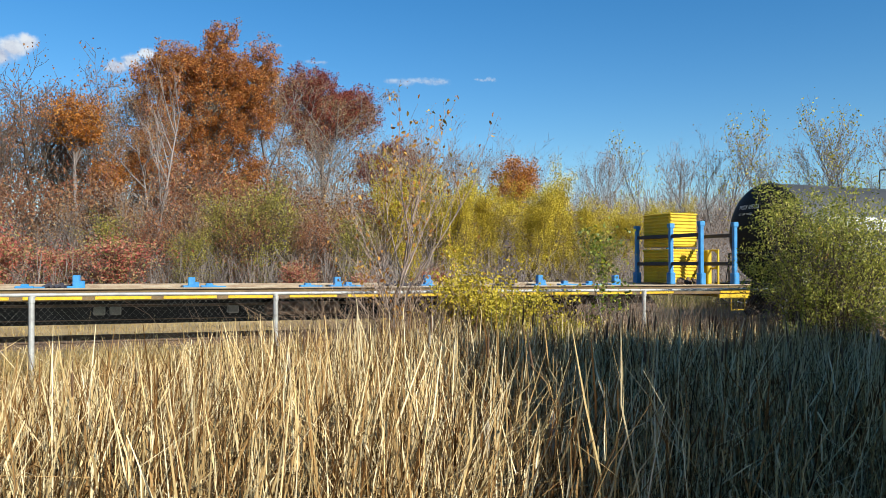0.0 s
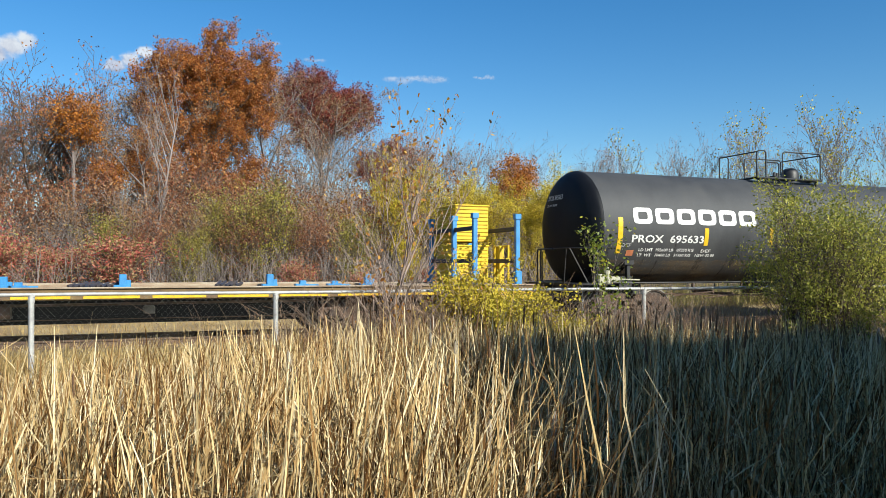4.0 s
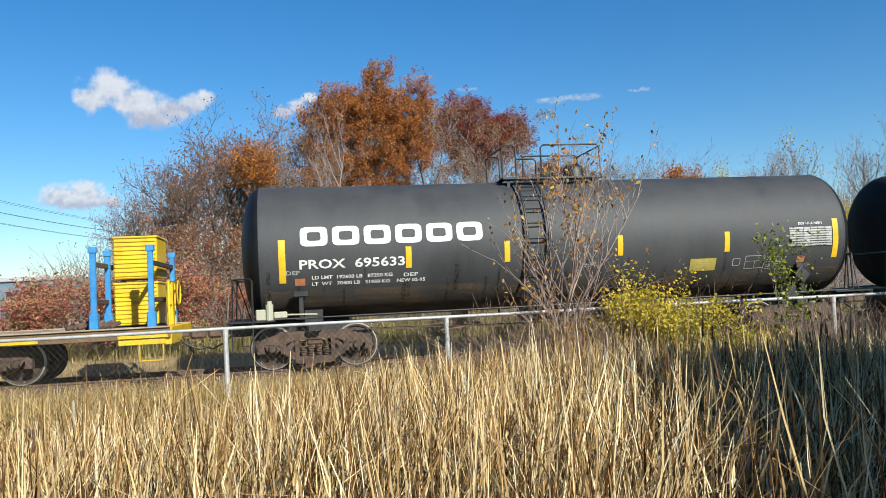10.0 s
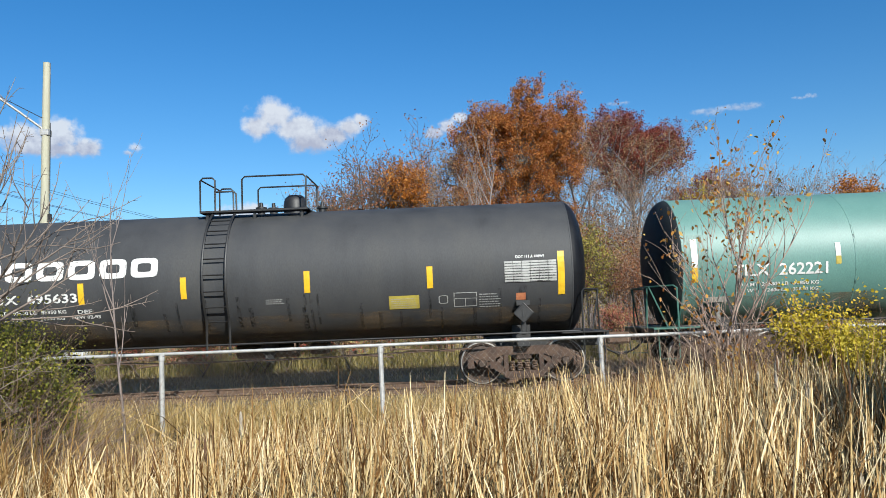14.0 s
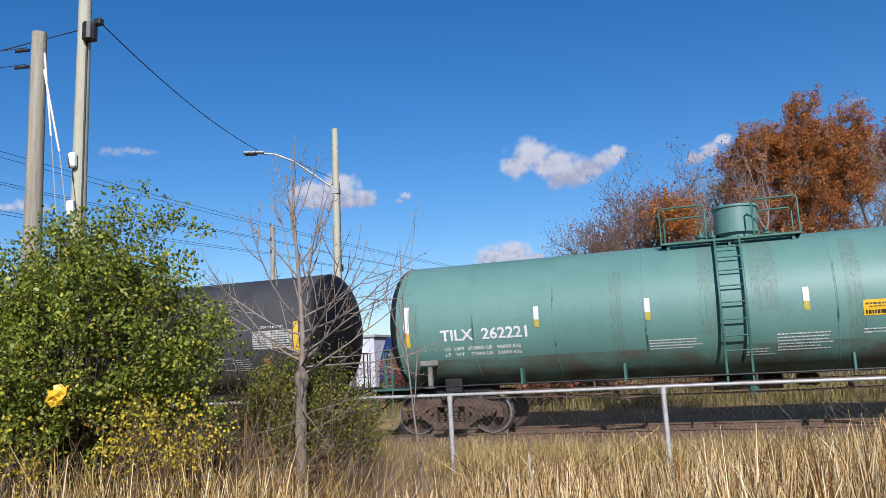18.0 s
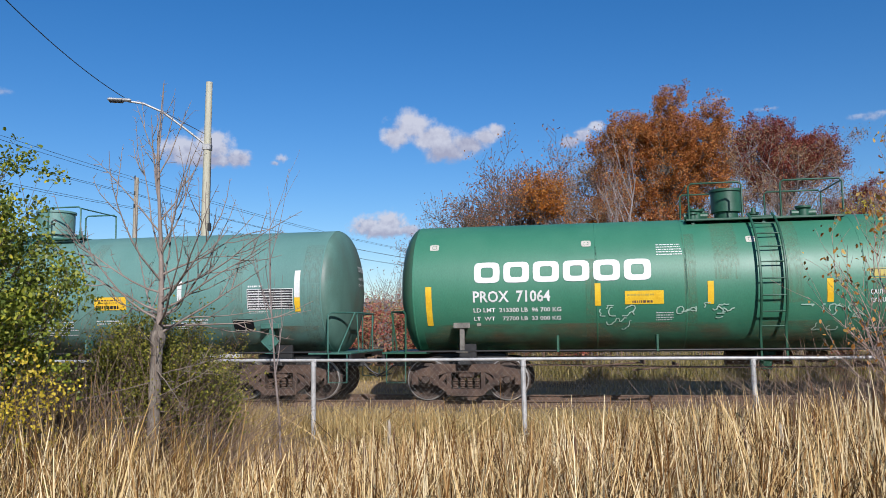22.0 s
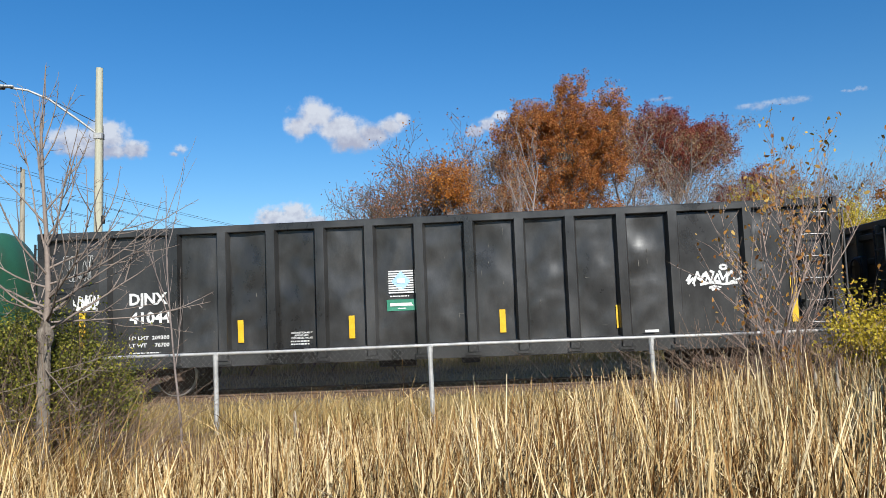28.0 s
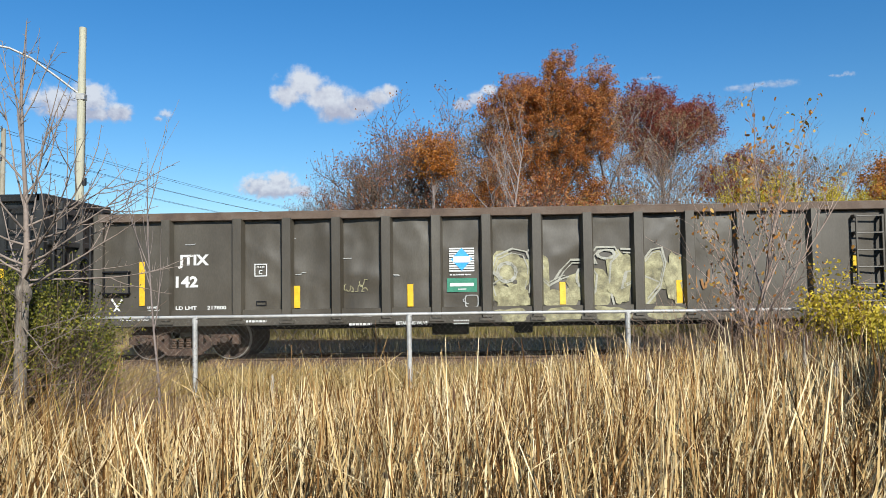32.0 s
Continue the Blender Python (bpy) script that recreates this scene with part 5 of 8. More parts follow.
def build_black_gondola():
    car, c, y = build_gondola(41.58, 58.32, 3.65, 0.65, "gondola_black", "dented black open gondola car with white lettering and a sprayed tag", rib_shift=-0.17)
    gtext(car, c, "DJNX", 43.48, 2.04, 0.245, 0.84)
    gtext(car, c, "41044", 43.48, 1.64, 0.235, 0.92)
    gtext(car, c, "LD LMT  209300", 43.47, 1.285, 0.08, 0.88)
    gtext(car, c, "LT WT     76700", 43.47, 1.125, 0.085, 0.88)
    gmark(car, c, "small_print", bars(43.47, 0.95, 0.88, 0.1, 1, 0.8, 14), "white_paint")
    for k, line in enumerate(("CONDITIONALLY", "APPROVED", "CONTROL VALVE")):
        gtext(car, c, line, 46.99 + (0.07 if k == 1 else 0), 1.285 - k * 0.055, 0.038, 0.3 if k == 1 else 0.46)
    gmark(car, c, "small_print", bars(46.97, 1.05, 0.5, 0.12, 2, 0.6, 4), "white_paint")
    gmark(car, c, "stencil_plate", patch(47.28, 47.55, 0.9, 0.965, 1), "white_paint", y=-1.585)
    gmark(car, c, "stencil_plate", patch(54.38, 54.66, 1.03, 1.08, 1), "white_paint", y=-1.585)
    for x, z, h in ((42.36, 1.15, 0.9), (57.38, 1.13, 0.92)):
        gmark(car, c, "reflector_strip", patch(x, x + 0.13, z, z + h, 1), "yellow_tape")
    for x in (45.84, 48.23, 51.41, 53.82):
        gmark(car, c, "reflector_strip", patch(x, x + 0.125, 1.14, 1.62, 1), "yellow_tape", y=-1.565)
    gmark(car, c, "decal", patch(49.1, 49.63, 2.04, 2.55, 5), "gondola_black", "white-striped square decal with a pale blue diamond")
    st = Geo()
    for k in range(10):
        st.quad((49.1, 0, 2.05 + k * 0.05), (49.63, 0, 2.05 + k * 0.05), (49.63, 0, 2.078 + k * 0.05), (49.1, 0, 2.078 + k * 0.05))
    gmark(car, c, "decal_stripe", st, "white_paint", y=-1.564)
    d = Geo()
    d.quad((49.16, 0, 2.3), (49.365, 0, 2.08), (49.57, 0, 2.3), (49.365, 0, 2.52))
    gmark(car, c, "decal_diamond", d, M_LBLUE, y=-1.568)
    gmark(car, c, "decal_bar", patch(49.28, 49.45, 2.26, 2.36, 1), "white_paint", y=-1.571)
    gmark(car, c, "small_print", bars(49.13, 1.975, 0.46, 0.04, 1, 0.8, 33), "white_paint")
    gmark(car, c, "decal_panel", patch(49.05, 49.68, 1.68, 1.92, 1), M_GREEN, "green plate with a plain white bar")
    gmark(car, c, "decal_bar", patch(49.12, 49.61, 1.78, 1.845, 1), "white_paint", y=-1.564)
    gmark(car, c, "decal_bar", patch(49.28, 49.45, 1.72, 1.74, 1), "white_paint", y=-1.564)
    gflat(car, c, "spray_tag", strokes(SPRAYED, 55.28, 1.84, 1.26, 0.52, 0.05), "white_paint", "white sprayed zigzag strokes under a small ring")
    gmark(car, c, "spray_tag", strokes([[(1 - u, v) for u, v in line] for line in SPRAYED[:8]], 42.17, 1.83, 0.78, 0.6, 0.05), "white_paint", "thick white sprayed zigzag strokes", y=-1.568)
    rub = random.Random(23)
    for k in range(46):
        x, z = rub.uniform(42.3, 57.9), rub.uniform(1.2, 3.3)
        if any(abs(x - c - r) < 0.2 for r in [q * 1.055 - 0.17 for q in range(-5, 6)] + [-6.98, 6.62]) or 57.2 < x < 57.6:
            continue
        w, l = rub.uniform(0.006, 0.016), rub.uniform(0.04, 0.2)
        gmark(car, c, "scrape", blot(k + 5, x, z, w, l, 10) if k % 4 else blot(k + 5, x, z, l * 0.8, w, 10), M_GRIMY, y=-1.558)
    gmark(car, c, "chalk_scribble", scribble(8, 42.05, 2.6, 0.66, 0.55, 0.012, 8, 14), M_FADED, "thin grey chalk loops")
    return car


def build_grey_gondola():
    car, c, y = build_gondola(59.61, 76.2, 3.17, 0.76, "gondola_grey", "brownish-grey open gondola car with faded sprayed bubbles", (1,))
    gtext(car, c, "JTIX", 61.32, 2.07, 0.22, 0.67)
    gtext(car, c, "142", 61.27, 1.6, 0.23, 0.48)
    gtext(car, c, "LD LMT      217800", 61.27, 1.115, 0.075, 1.09)
    gtext(car, c, "LT WT        68200", 61.27, 0.94, 0.075, 1.09)
    gmark(car, c, "reflector_strip", patch(60.48, 60.6, 1.21, 2.15, 1), "yellow_tape")
    gmark(car, c, "reflector_strip", patch(75.46, 75.59, 1.7, 2.06, 1), "yellow_tape")
    for x in (63.82, 66.23, 69.43, 71.85):
        gmark(car, c, "reflector_strip", patch(x, x + 0.125, 1.12, 1.59, 1), "yellow_tape", y=-1.572)
    gmark(car, c, "stencil_box", frame_strip(62.97, 1.8, 0.27, 0.27, 0.02), "white_paint")
    gtext(car, c, "PLATE", 63.02, 1.98, 0.045, 0.17)
    gtext(car, c, "C", 63.06, 1.85, 0.09, 0.08)
    gmark(car, c, "hatch_plate", frame_strip(63.0, 1.18, 0.22, 0.1, 0.02), "head_black", "small dark slotted plate")
    gmark(car, c, "chalk_scribble", scribble(12, 64.87, 1.45, 0.6, 0.25, 0.02, 5), M_CREAM, "cream chalk loops")
    for k, (x, z, w) in enumerate(((64.9, 2.14, 0.3), (65.85, 1.74, 0.3), (61.3, 2.5, 0.2), (63.9, 1.82, 0.3), (63.6, 2.6, 0.15))):
        gmark(car, c, "chalk_scribble", scribble(50 + k, x, z, w, 0.06, 0.014, 1, 6), M_FADED, "pale scuff line")
    st = Geo()
    for k in range(10):
        st.quad((67.12, 0, 1.84 + k * 0.052), (67.65, 0, 1.84 + k * 0.052), (67.65, 0, 1.873 + k * 0.052), (67.12, 0, 1.873 + k * 0.052))
    gmark(car, c, "decal_stripe", st, "white_paint", "white-striped square decal with a blue diamond", y=-1.564)
    d = Geo()
    d.quad((67.16, 0, 2.1), (67.385, 0, 1.86), (67.61, 0, 2.1), (67.385, 0, 2.34))
    gmark(car, c, "decal_diamond", d, M_SKYBLUE, y=-1.568)
    gmark(car, c, "decal_bar", patch(67.2, 67.57, 2.03, 2.16, 1), "white_paint", y=-1.571)
    gmark(car, c, "small_print", bars(67.13, 1.76, 0.5, 0.045, 1, 0.8, 33), "white_paint")
    gmark(car, c, "decal_panel", patch(67.07, 67.7, 1.41, 1.7, 1), M_GREEN, "green plate with a plain white bar")
    gmark(car, c, "decal_bar", patch(67.13, 67.63, 1.53, 1.6, 1), "white_paint", y=-1.564)
    gmark(car, c, "decal_bar", patch(67.3, 67.47, 1.46, 1.48, 1), "white_paint", y=-1.564)
    gmark(car, c, "stencil_ring", ring_shapes(67.44, 1.08, 0.29, 0.27, 0, 1, 0.018), M_FADED)
    gmark(car, c, "chalk_scribble", scribble(31, 67.5, 1.14, 0.16, 0.14, 0.02, 1, 6), M_FADED)
    gtext(car, c, "AF COMP SHOES", 60.1, 0.9, 0.065, 0.62, -1.585)
    gmark(car, c, "small_print", bars(62.74, 0.83, 0.62, 0.08, 1, 0.7, 3), "white_paint", y=-1.585)
    gmark(car, c, "small_print", bars(65.0, 0.74, 0.52, 0.08, 1, 0.7, 5), "white_paint", y=-1.585)
    gmark(car, c, "small_print", bars(65.2, 0.92, 0.28, 0.06, 1, 0.7, 15), "white_paint", y=-1.585)
    gtext(car, c, "RETAINING VALVE", 65.99, 0.745, 0.07, 0.66, -1.59)
    gmark(car, c, "small_print", bars(67.2, 0.74, 0.34, 0.12, 2, 0.6, 6), "white_paint", y=-1.585)
    gflat(car, c, "spray_tag", strokes([[(0.0, 1.0), (1.0, 0.0)], [(1.0, 0.95), (0.05, 0.0)]], 59.88, 1.03, 0.22, 0.33, 0.042), "white_paint", "white sprayed cross strokes")
    gtext(car, c, "LIFT AND", 60.66, 1.145, 0.05, 0.22)
    gtext(car, c, "JACK HERE", 60.66, 1.075, 0.05, 0.27)
    for k, (x, z, w, h) in enumerate(((67.95, 1.4, 0.95, 0.9), (67.98, 0.98, 0.85, 0.6), (68.85, 1.0, 0.4, 1.3), (69.1, 0.98, 0.75, 0.5), (69.6, 1.0, 1.0, 0.95), (70.4, 1.05, 0.6, 1.28), (70.95, 1.0, 0.5, 0.6), (71.1, 1.3, 0.7, 0.95), (71.6, 1.0, 0.55, 1.2))):
        out = -1.559 - 0.004 * (k % 3)
        gmark(car, c, "spray_patch", blot(40 + k, x, z, w, h), M_CREAM, "faded olive-cream sprayed patch", y=out)
    for k, line in enumerate(BUBBLES):
        pts = [(u / 100, v / 100) for u, v in line]
        mid = (sum(p[0] for p in pts) / len(pts), sum(p[1] for p in pts) / len(pts))
        for j, share in enumerate((1.0, 0.82)):
            inner = [(mid[0] + (u - mid[0]) * share, mid[1] + (v - mid[1]) * share) for u, v in pts]
            gmark(car, c, "spray_outline", strokes([inner], 67.95, 0.98, 4.2, 1.34, 0.045 - 0.018 * j), M_OUTLINE, "pale sprayed outline", y=-1.5705)
    for k, (x, w) in enumerate(((68.1, 0.7), (69.0, 0.9), (70.1, 0.8), (71.2, 0.9))):
        gmark(car, c, "spray_patch", blot(120 + k, x, 0.76, w, 0.32), M_CREAM, "faded olive-cream sprayed patch", y=-1.586)
    gmark(car, c, "spray_tag", scribble(77, 72.1, 1.3, 0.35, 0.5, 0.05, 3, 10), M_RUSTY, "faded orange sprayed strokes", y=-1.57)
    hatch = Geo().box(59.73 - c, 60.26 - c, -1.53, -1.48, 1.48, 1.94, 0.01)
    part("hatch", hatch, "gondola_grey", car, "small bolted hatch plate")
    for z in (1.46, 1.92):
        part("hatch_bar", Geo().box(59.71 - c, 60.29 - c, -1.6, -1.5, z, z + 0.035, 0.006), "head_black", car, "dark hatch edge bar")
    for x in (59.72, 60.25):
        part("hatch_bar", Geo().box(x - c, x + 0.025 - c, -1.56, -1.5, 1.5, 1.92, 0.006), "head_black", car, "dark hatch edge bar")
    for s in (-1, 1):
        part("chord_cap", Geo().box(-8.3, 8.3, s * 1.5 - 0.104, s * 1.5 + 0.104, 3.0, 3.176, 0.012), M_CHORD, car, "rust-brown top edge")
    return car


black_gondola = build_black_gondola()
grey_gondola = build_grey_gondola()


def build_flat_car():
    x0, x1 = -37.5, -9.95
    c, h = (x0 + x1) / 2, (x1 - x0) / 2
    car = thing("flat_car", "long flat rail car with blue brackets and yellow side strips", "rail car", "cars of the freight train", pose(c, TRACK_Y, 0))
    part("deck", Geo().box(-h, h, -1.5, 1.5, 0.98, 1.05, 0.01), M_DECK, car, "worn tan and rust deck plating")
    for y in (-1.5, 1.5):
        s = 1 if y > 0 else -1
        part("side_sill", Geo().box(-h, h, y - 0.05, y + 0.05, 0.83, 1.03, 0.012), M_SILL, car)
        part("sill_flange", Geo().box(-h, h, y - 0.09, y + 0.09, 1.045, 1.075, 0.008), M_DECK, car)
    g = 0
    for k in range(22):
        x = -h + 0.3 + k * 1.25
        if x + 1.0 > h - 2.0 and x < h - 1.4:
            continue
        part("reflector_strip", Geo().box(x, min(x + 1.02, h - 0.05), -1.567, -1.551, 0.855, 0.915), "yellow_tape", car)
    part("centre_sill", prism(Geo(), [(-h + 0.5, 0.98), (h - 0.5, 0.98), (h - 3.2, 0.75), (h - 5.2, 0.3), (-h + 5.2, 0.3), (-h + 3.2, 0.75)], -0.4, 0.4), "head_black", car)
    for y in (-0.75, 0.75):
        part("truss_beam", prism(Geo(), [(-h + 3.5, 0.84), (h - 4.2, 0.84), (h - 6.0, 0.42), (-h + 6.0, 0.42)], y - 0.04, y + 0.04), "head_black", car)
    for x in (h - 3.9, -h + 3.9):
        truck(car, x, "truck_lit_dust", 1.1, "two-axle freight truck in grey-brown dust, coloured lighter as if sunlit")
    coupler(car, h, 1)
    coupler(car, -h, -1)
    rng = random.Random(17)
    for x, tall in ((-35.5, 0.1), (-34.0, 0.24), (-32.4, 0.07), (-30.8, 0.14), (-29.2, 0.24), (-27.2, 0.07), (-26.3, 0.24), (-24.15, 0.2), (-23.8, 0.07), (-21.75, 0.07), (-21.1, 0.2), (-20.85, 0.09), (-19.0, 0.24), (-16.1, 0.24), (-15.4, 0.1), (-14.7, 0.09), (-13.95, 0.24)):
        x, y = x - c, -1.22
        b = Geo().box(x - 0.17, x + 0.15, y - 0.1, y + 0.1, 1.05, 1.11, 0.012)
        b.box(x - 0.07, x + 0.07, y - 0.07, y + 0.07, 1.09, 1.08 + tall, 0.012)
        if tall > 0.15:
            b.box(x + 0.02, x + 0.15, y - 0.05, y + 0.09, 1.07, 1.04 + tall * 0.7, 0.012)
        else:
            b.box(x + 0.15, x + 0.34, y - 0.06, y + 0.06, 1.05, 1.1, 0.01)
        part("tie_down_bracket", b, "blue_paint", car, "bright blue steel tie-down bracket")
    for x in (-26.9, -20.0, -19.5, -17.2):
        heap = Geo()
        for k in range(5):
            heap.tube([(x - c + k * 0.1, -1.1 + rng.uniform(-0.1, 0.1), 1.08), (x - c + 0.12 + k * 0.11, -0.9, 1.1 + rng.uniform(0, 0.06))], 0.035, 6)
        part("tie_down_chain", heap, M_BAR, car, "heap of dark rusty chain")
    under = Geo().tube([(-22.6 - c, -0.95, 0.6), (-21.0 - c, -0.95, 0.6)], 0.15, 14)
    part("air_reservoir", under, "rust", car, "dusty brown air reservoir", smooth=50)
    for x in (-26.0, -25.7, -23.4, -18.6):
        part("valve_box", Geo().box(x - c, x - c + 0.22, -1.1, -0.85, 0.52, 0.68, 0.02), M_GRIMY, car, "dusty grey valve box under the sill")
    part("train_pipe", Geo().tube([(-h + 4.5, -1.05, 0.75), (0, -1.0, 0.7), (h - 4.5, -1.05, 0.75)], 0.03, 6).tube([(-h + 5, -0.7, 0.42), (h - 5, -0.7, 0.42)], 0.025, 6), "rust", car)
    for k in range(24):
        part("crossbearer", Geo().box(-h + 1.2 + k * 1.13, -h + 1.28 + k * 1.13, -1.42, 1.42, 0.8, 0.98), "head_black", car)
    part("lumber_strip", Geo().box(-h + 4, h - 4, -0.9, -0.75, 1.05, 1.11, 0.01).box(-h + 4, h - 4, 0.75, 0.9, 1.05, 1.11, 0.01), M_DECK, car)
    junk = Geo()
    for k in range(9):
        junk.tube([(h - 2.05 + k * 0.1, -1.2 + rng.uniform(0, 0.3), 1.1), (h - 1.75 + k * 0.08, -0.8, 1.12 + rng.uniform(0, 0.1))], 0.045, 8)
    part("tie_down_chain", junk, "rust", car, "heap of rusty chain")
    end = Geo().box(h - 0.12, h + 0.02, -1.5, 1.5, 0.7, 1.06, 0.015).box(h - 1.0, h - 0.1, -1.53, -1.42, 0.72, 0.84, 0.01)
    end.tube([(h - 0.15, -1.5, 0.8), (h - 0.15, -1.5, 0.4), (h - 0.6, -1.5, 0.4), (h - 0.6, -1.5, 0.8)], 0.018, 6)
    part("end_sill", end, "yellow_paint", car, "yellow end sill with step")
    # stacked crates in their blue frame
    xa, xb = -11.33 - c, -10.42 - c
    for z in (1.09, 2.1):
        g = Geo().box(xa, xb, 0.02, 1.27, z, z + 0.9, 0.02)
        crate = part("crate", g, "yellow_paint", car, "bright yellow ribbed steel crate")
        for i in range(9):
            zz = z + 0.05 + i * 0.094
            part("rib", Geo().box(xa + 0.02, xb - 0.02, -0.005, 0.03, zz, zz + 0.05, 0.012), "yellow_paint", crate)
            part("rib", Geo().box(xa - 0.025, xa + 0.01, 0.07, 1.22, zz, zz + 0.05, 0.012), "yellow_paint", crate)
        part("lid_rim", Geo().box(xa - 0.02, xb + 0.02, -0.01, 1.3, z + 0.885, z + 0.935, 0.015), "yellow_paint", crate)
    for x in (-11.42 - c, -10.32 - c):
        for y in (-1.38, -0.13, 1.45) if x < -11 - c else (-1.38, 1.45):
            post = Geo().box(x - 0.055, x + 0.055, y - 0.05, y + 0.05, 1.05, 2.7, 0.01)
            post.box(x - 0.085, x + 0.085, y - 0.1, y + 0.1, 1.05, 1.38, 0.02).box(x - 0.08, x + 0.08, y - 0.07, y + 0.07, 2.6, 2.73, 0.01)
            part("frame_post", post, "blue_paint", car, "blue steel frame post")
        for z in (1.62, 2.38):
            part("frame_bar", Geo().box(x - 0.03, x + 0.03, -1.4, 1.5, z - 0.05, z + 0.05, 0.01), M_BAR, car, "dark rusty cross bar")
    gate = Geo().tube([(xb + 0.3, -0.5, 1.05), (xb + 0.3, -0.5, 2.0), (xb + 0.3, 0.3, 2.0), (xb + 0.3, 0.3, 1.05)], 0.03, 8)
    gate.tube([(xb + 0.3, -0.5, 1.5), (xb + 0.3, 0.3, 1.5)], 0.025, 8)
    part("brake_stand", gate, "yellow_paint", car, "yellow tubular brake stand", smooth=50)
    part("brake_column", Geo().box(xb + 0.2, xb + 0.34, -0.2, 0.05, 1.05, 2.0, 0.02), "yellow_paint", car)
    wheel = Geo().turned([(-0.02, 0.25), (0, 0.29), (0.02, 0.25), (0, 0.23), (-0.02, 0.25)], 20, "x", (xb + 0.45, -0.1, 1.75))
    part("hand_brake", wheel, "yellow_paint", car, smooth=60)
    return car


M_DECK = surface("deck_plate", [(0.20, 0.12, 0.07), (0.36, 0.27, 0.18), (0.50, 0.44, 0.34)], 1.6, 0.8, 0, 0.2, 40, contrast=0.5)
M_BAR = surface("dark_bar", [(0.02, 0.03, 0.06), (0.07, 0.05, 0.04)], 5, 0.7)
M_SILL = surface("brown_sill", [(0.10, 0.055, 0.03), (0.22, 0.14, 0.05)], 2.0, 0.7, 0, 0.2, 40)
flat_car = build_flat_car()


# ---- plants ----
def sticks(segs, k=3):
    """Tapered bars from rows of x0 y0 z0 x1 y1 z1 r0 r1: corners and quads."""
    s = np.asarray(segs, float)
    p, q, r0, r1 = s[:, 0:3], s[:, 3:6], s[:, 6], s[:, 7]
    d = q - p
    d /= np.maximum(np.linalg.norm(d, axis=1), 1e-9)[:, None]
    ref = np.where(np.abs(d[:, 2:3]) > 0.9, np.array([[1.0, 0, 0]]), np.array([[0, 0, 1.0]]))
    u = np.cross(d, ref)
    u /= np.linalg.norm(u, axis=1)[:, None]
    w = np.cross(d, u)
    rings = []
    for c, r in ((p, r0), (q, r1)):
        for j in range(k):
            a = 2 * math.pi * j / k
            rings.append(c + (u * math.cos(a) + w * math.sin(a)) * r[:, None])
    v = np.stack(rings, 1).reshape(-1, 3)
    base = np.arange(len(s))[:, None] * 2 * k
    f = np.concatenate([base + np.array([[j, (j + 1) % k, k + (j + 1) % k, k + j]]) for j in range(k)], 0)
    return v, f


def leaves(points, size, spread, rng, hang=0.3, slim=0.55, near=False):
    """Leaf quads round the points."""
    n = len(points)
    c = np.asarray(points) + np.clip(rng.normal(0, 1, (n, 3)), -1.5, 1.5) * spread
    a = rng.normal(0, 1, (n, 3))
    a[:, 2] -= hang
    a /= np.linalg.norm(a, axis=1)[:, None]
    b = np.cross(a, rng.normal(0, 1, (n, 3)))
    b /= np.maximum(np.linalg.norm(b, axis=1), 1e-6)[:, None]
    s = size * rng.uniform(0.6, 1.35, n)[:, None]
    tip, side = a * s, b * s * slim
    nrm = np.cross(a, b) * s * 0.12
    if near:
        v = np.stack([c - tip * 0.5, c - tip * 0.22 + side * 0.45 + nrm, c + tip * 0.18 + side * 0.42 + nrm, c + tip * 0.5, c + tip * 0.18 - side * 0.42 + nrm, c - tip * 0.22 - side * 0.45 + nrm], 1).reshape(-1, 3)
        return v, np.arange(6 * n).reshape(n, 6)
    v = np.stack([c - tip * 0.5, c + side * 0.5 + nrm, c + tip * 0.5, c - side * 0.5 + nrm], 1).reshape(-1, 3)
    return v, np.arange(4 * n).reshape(n, 4)


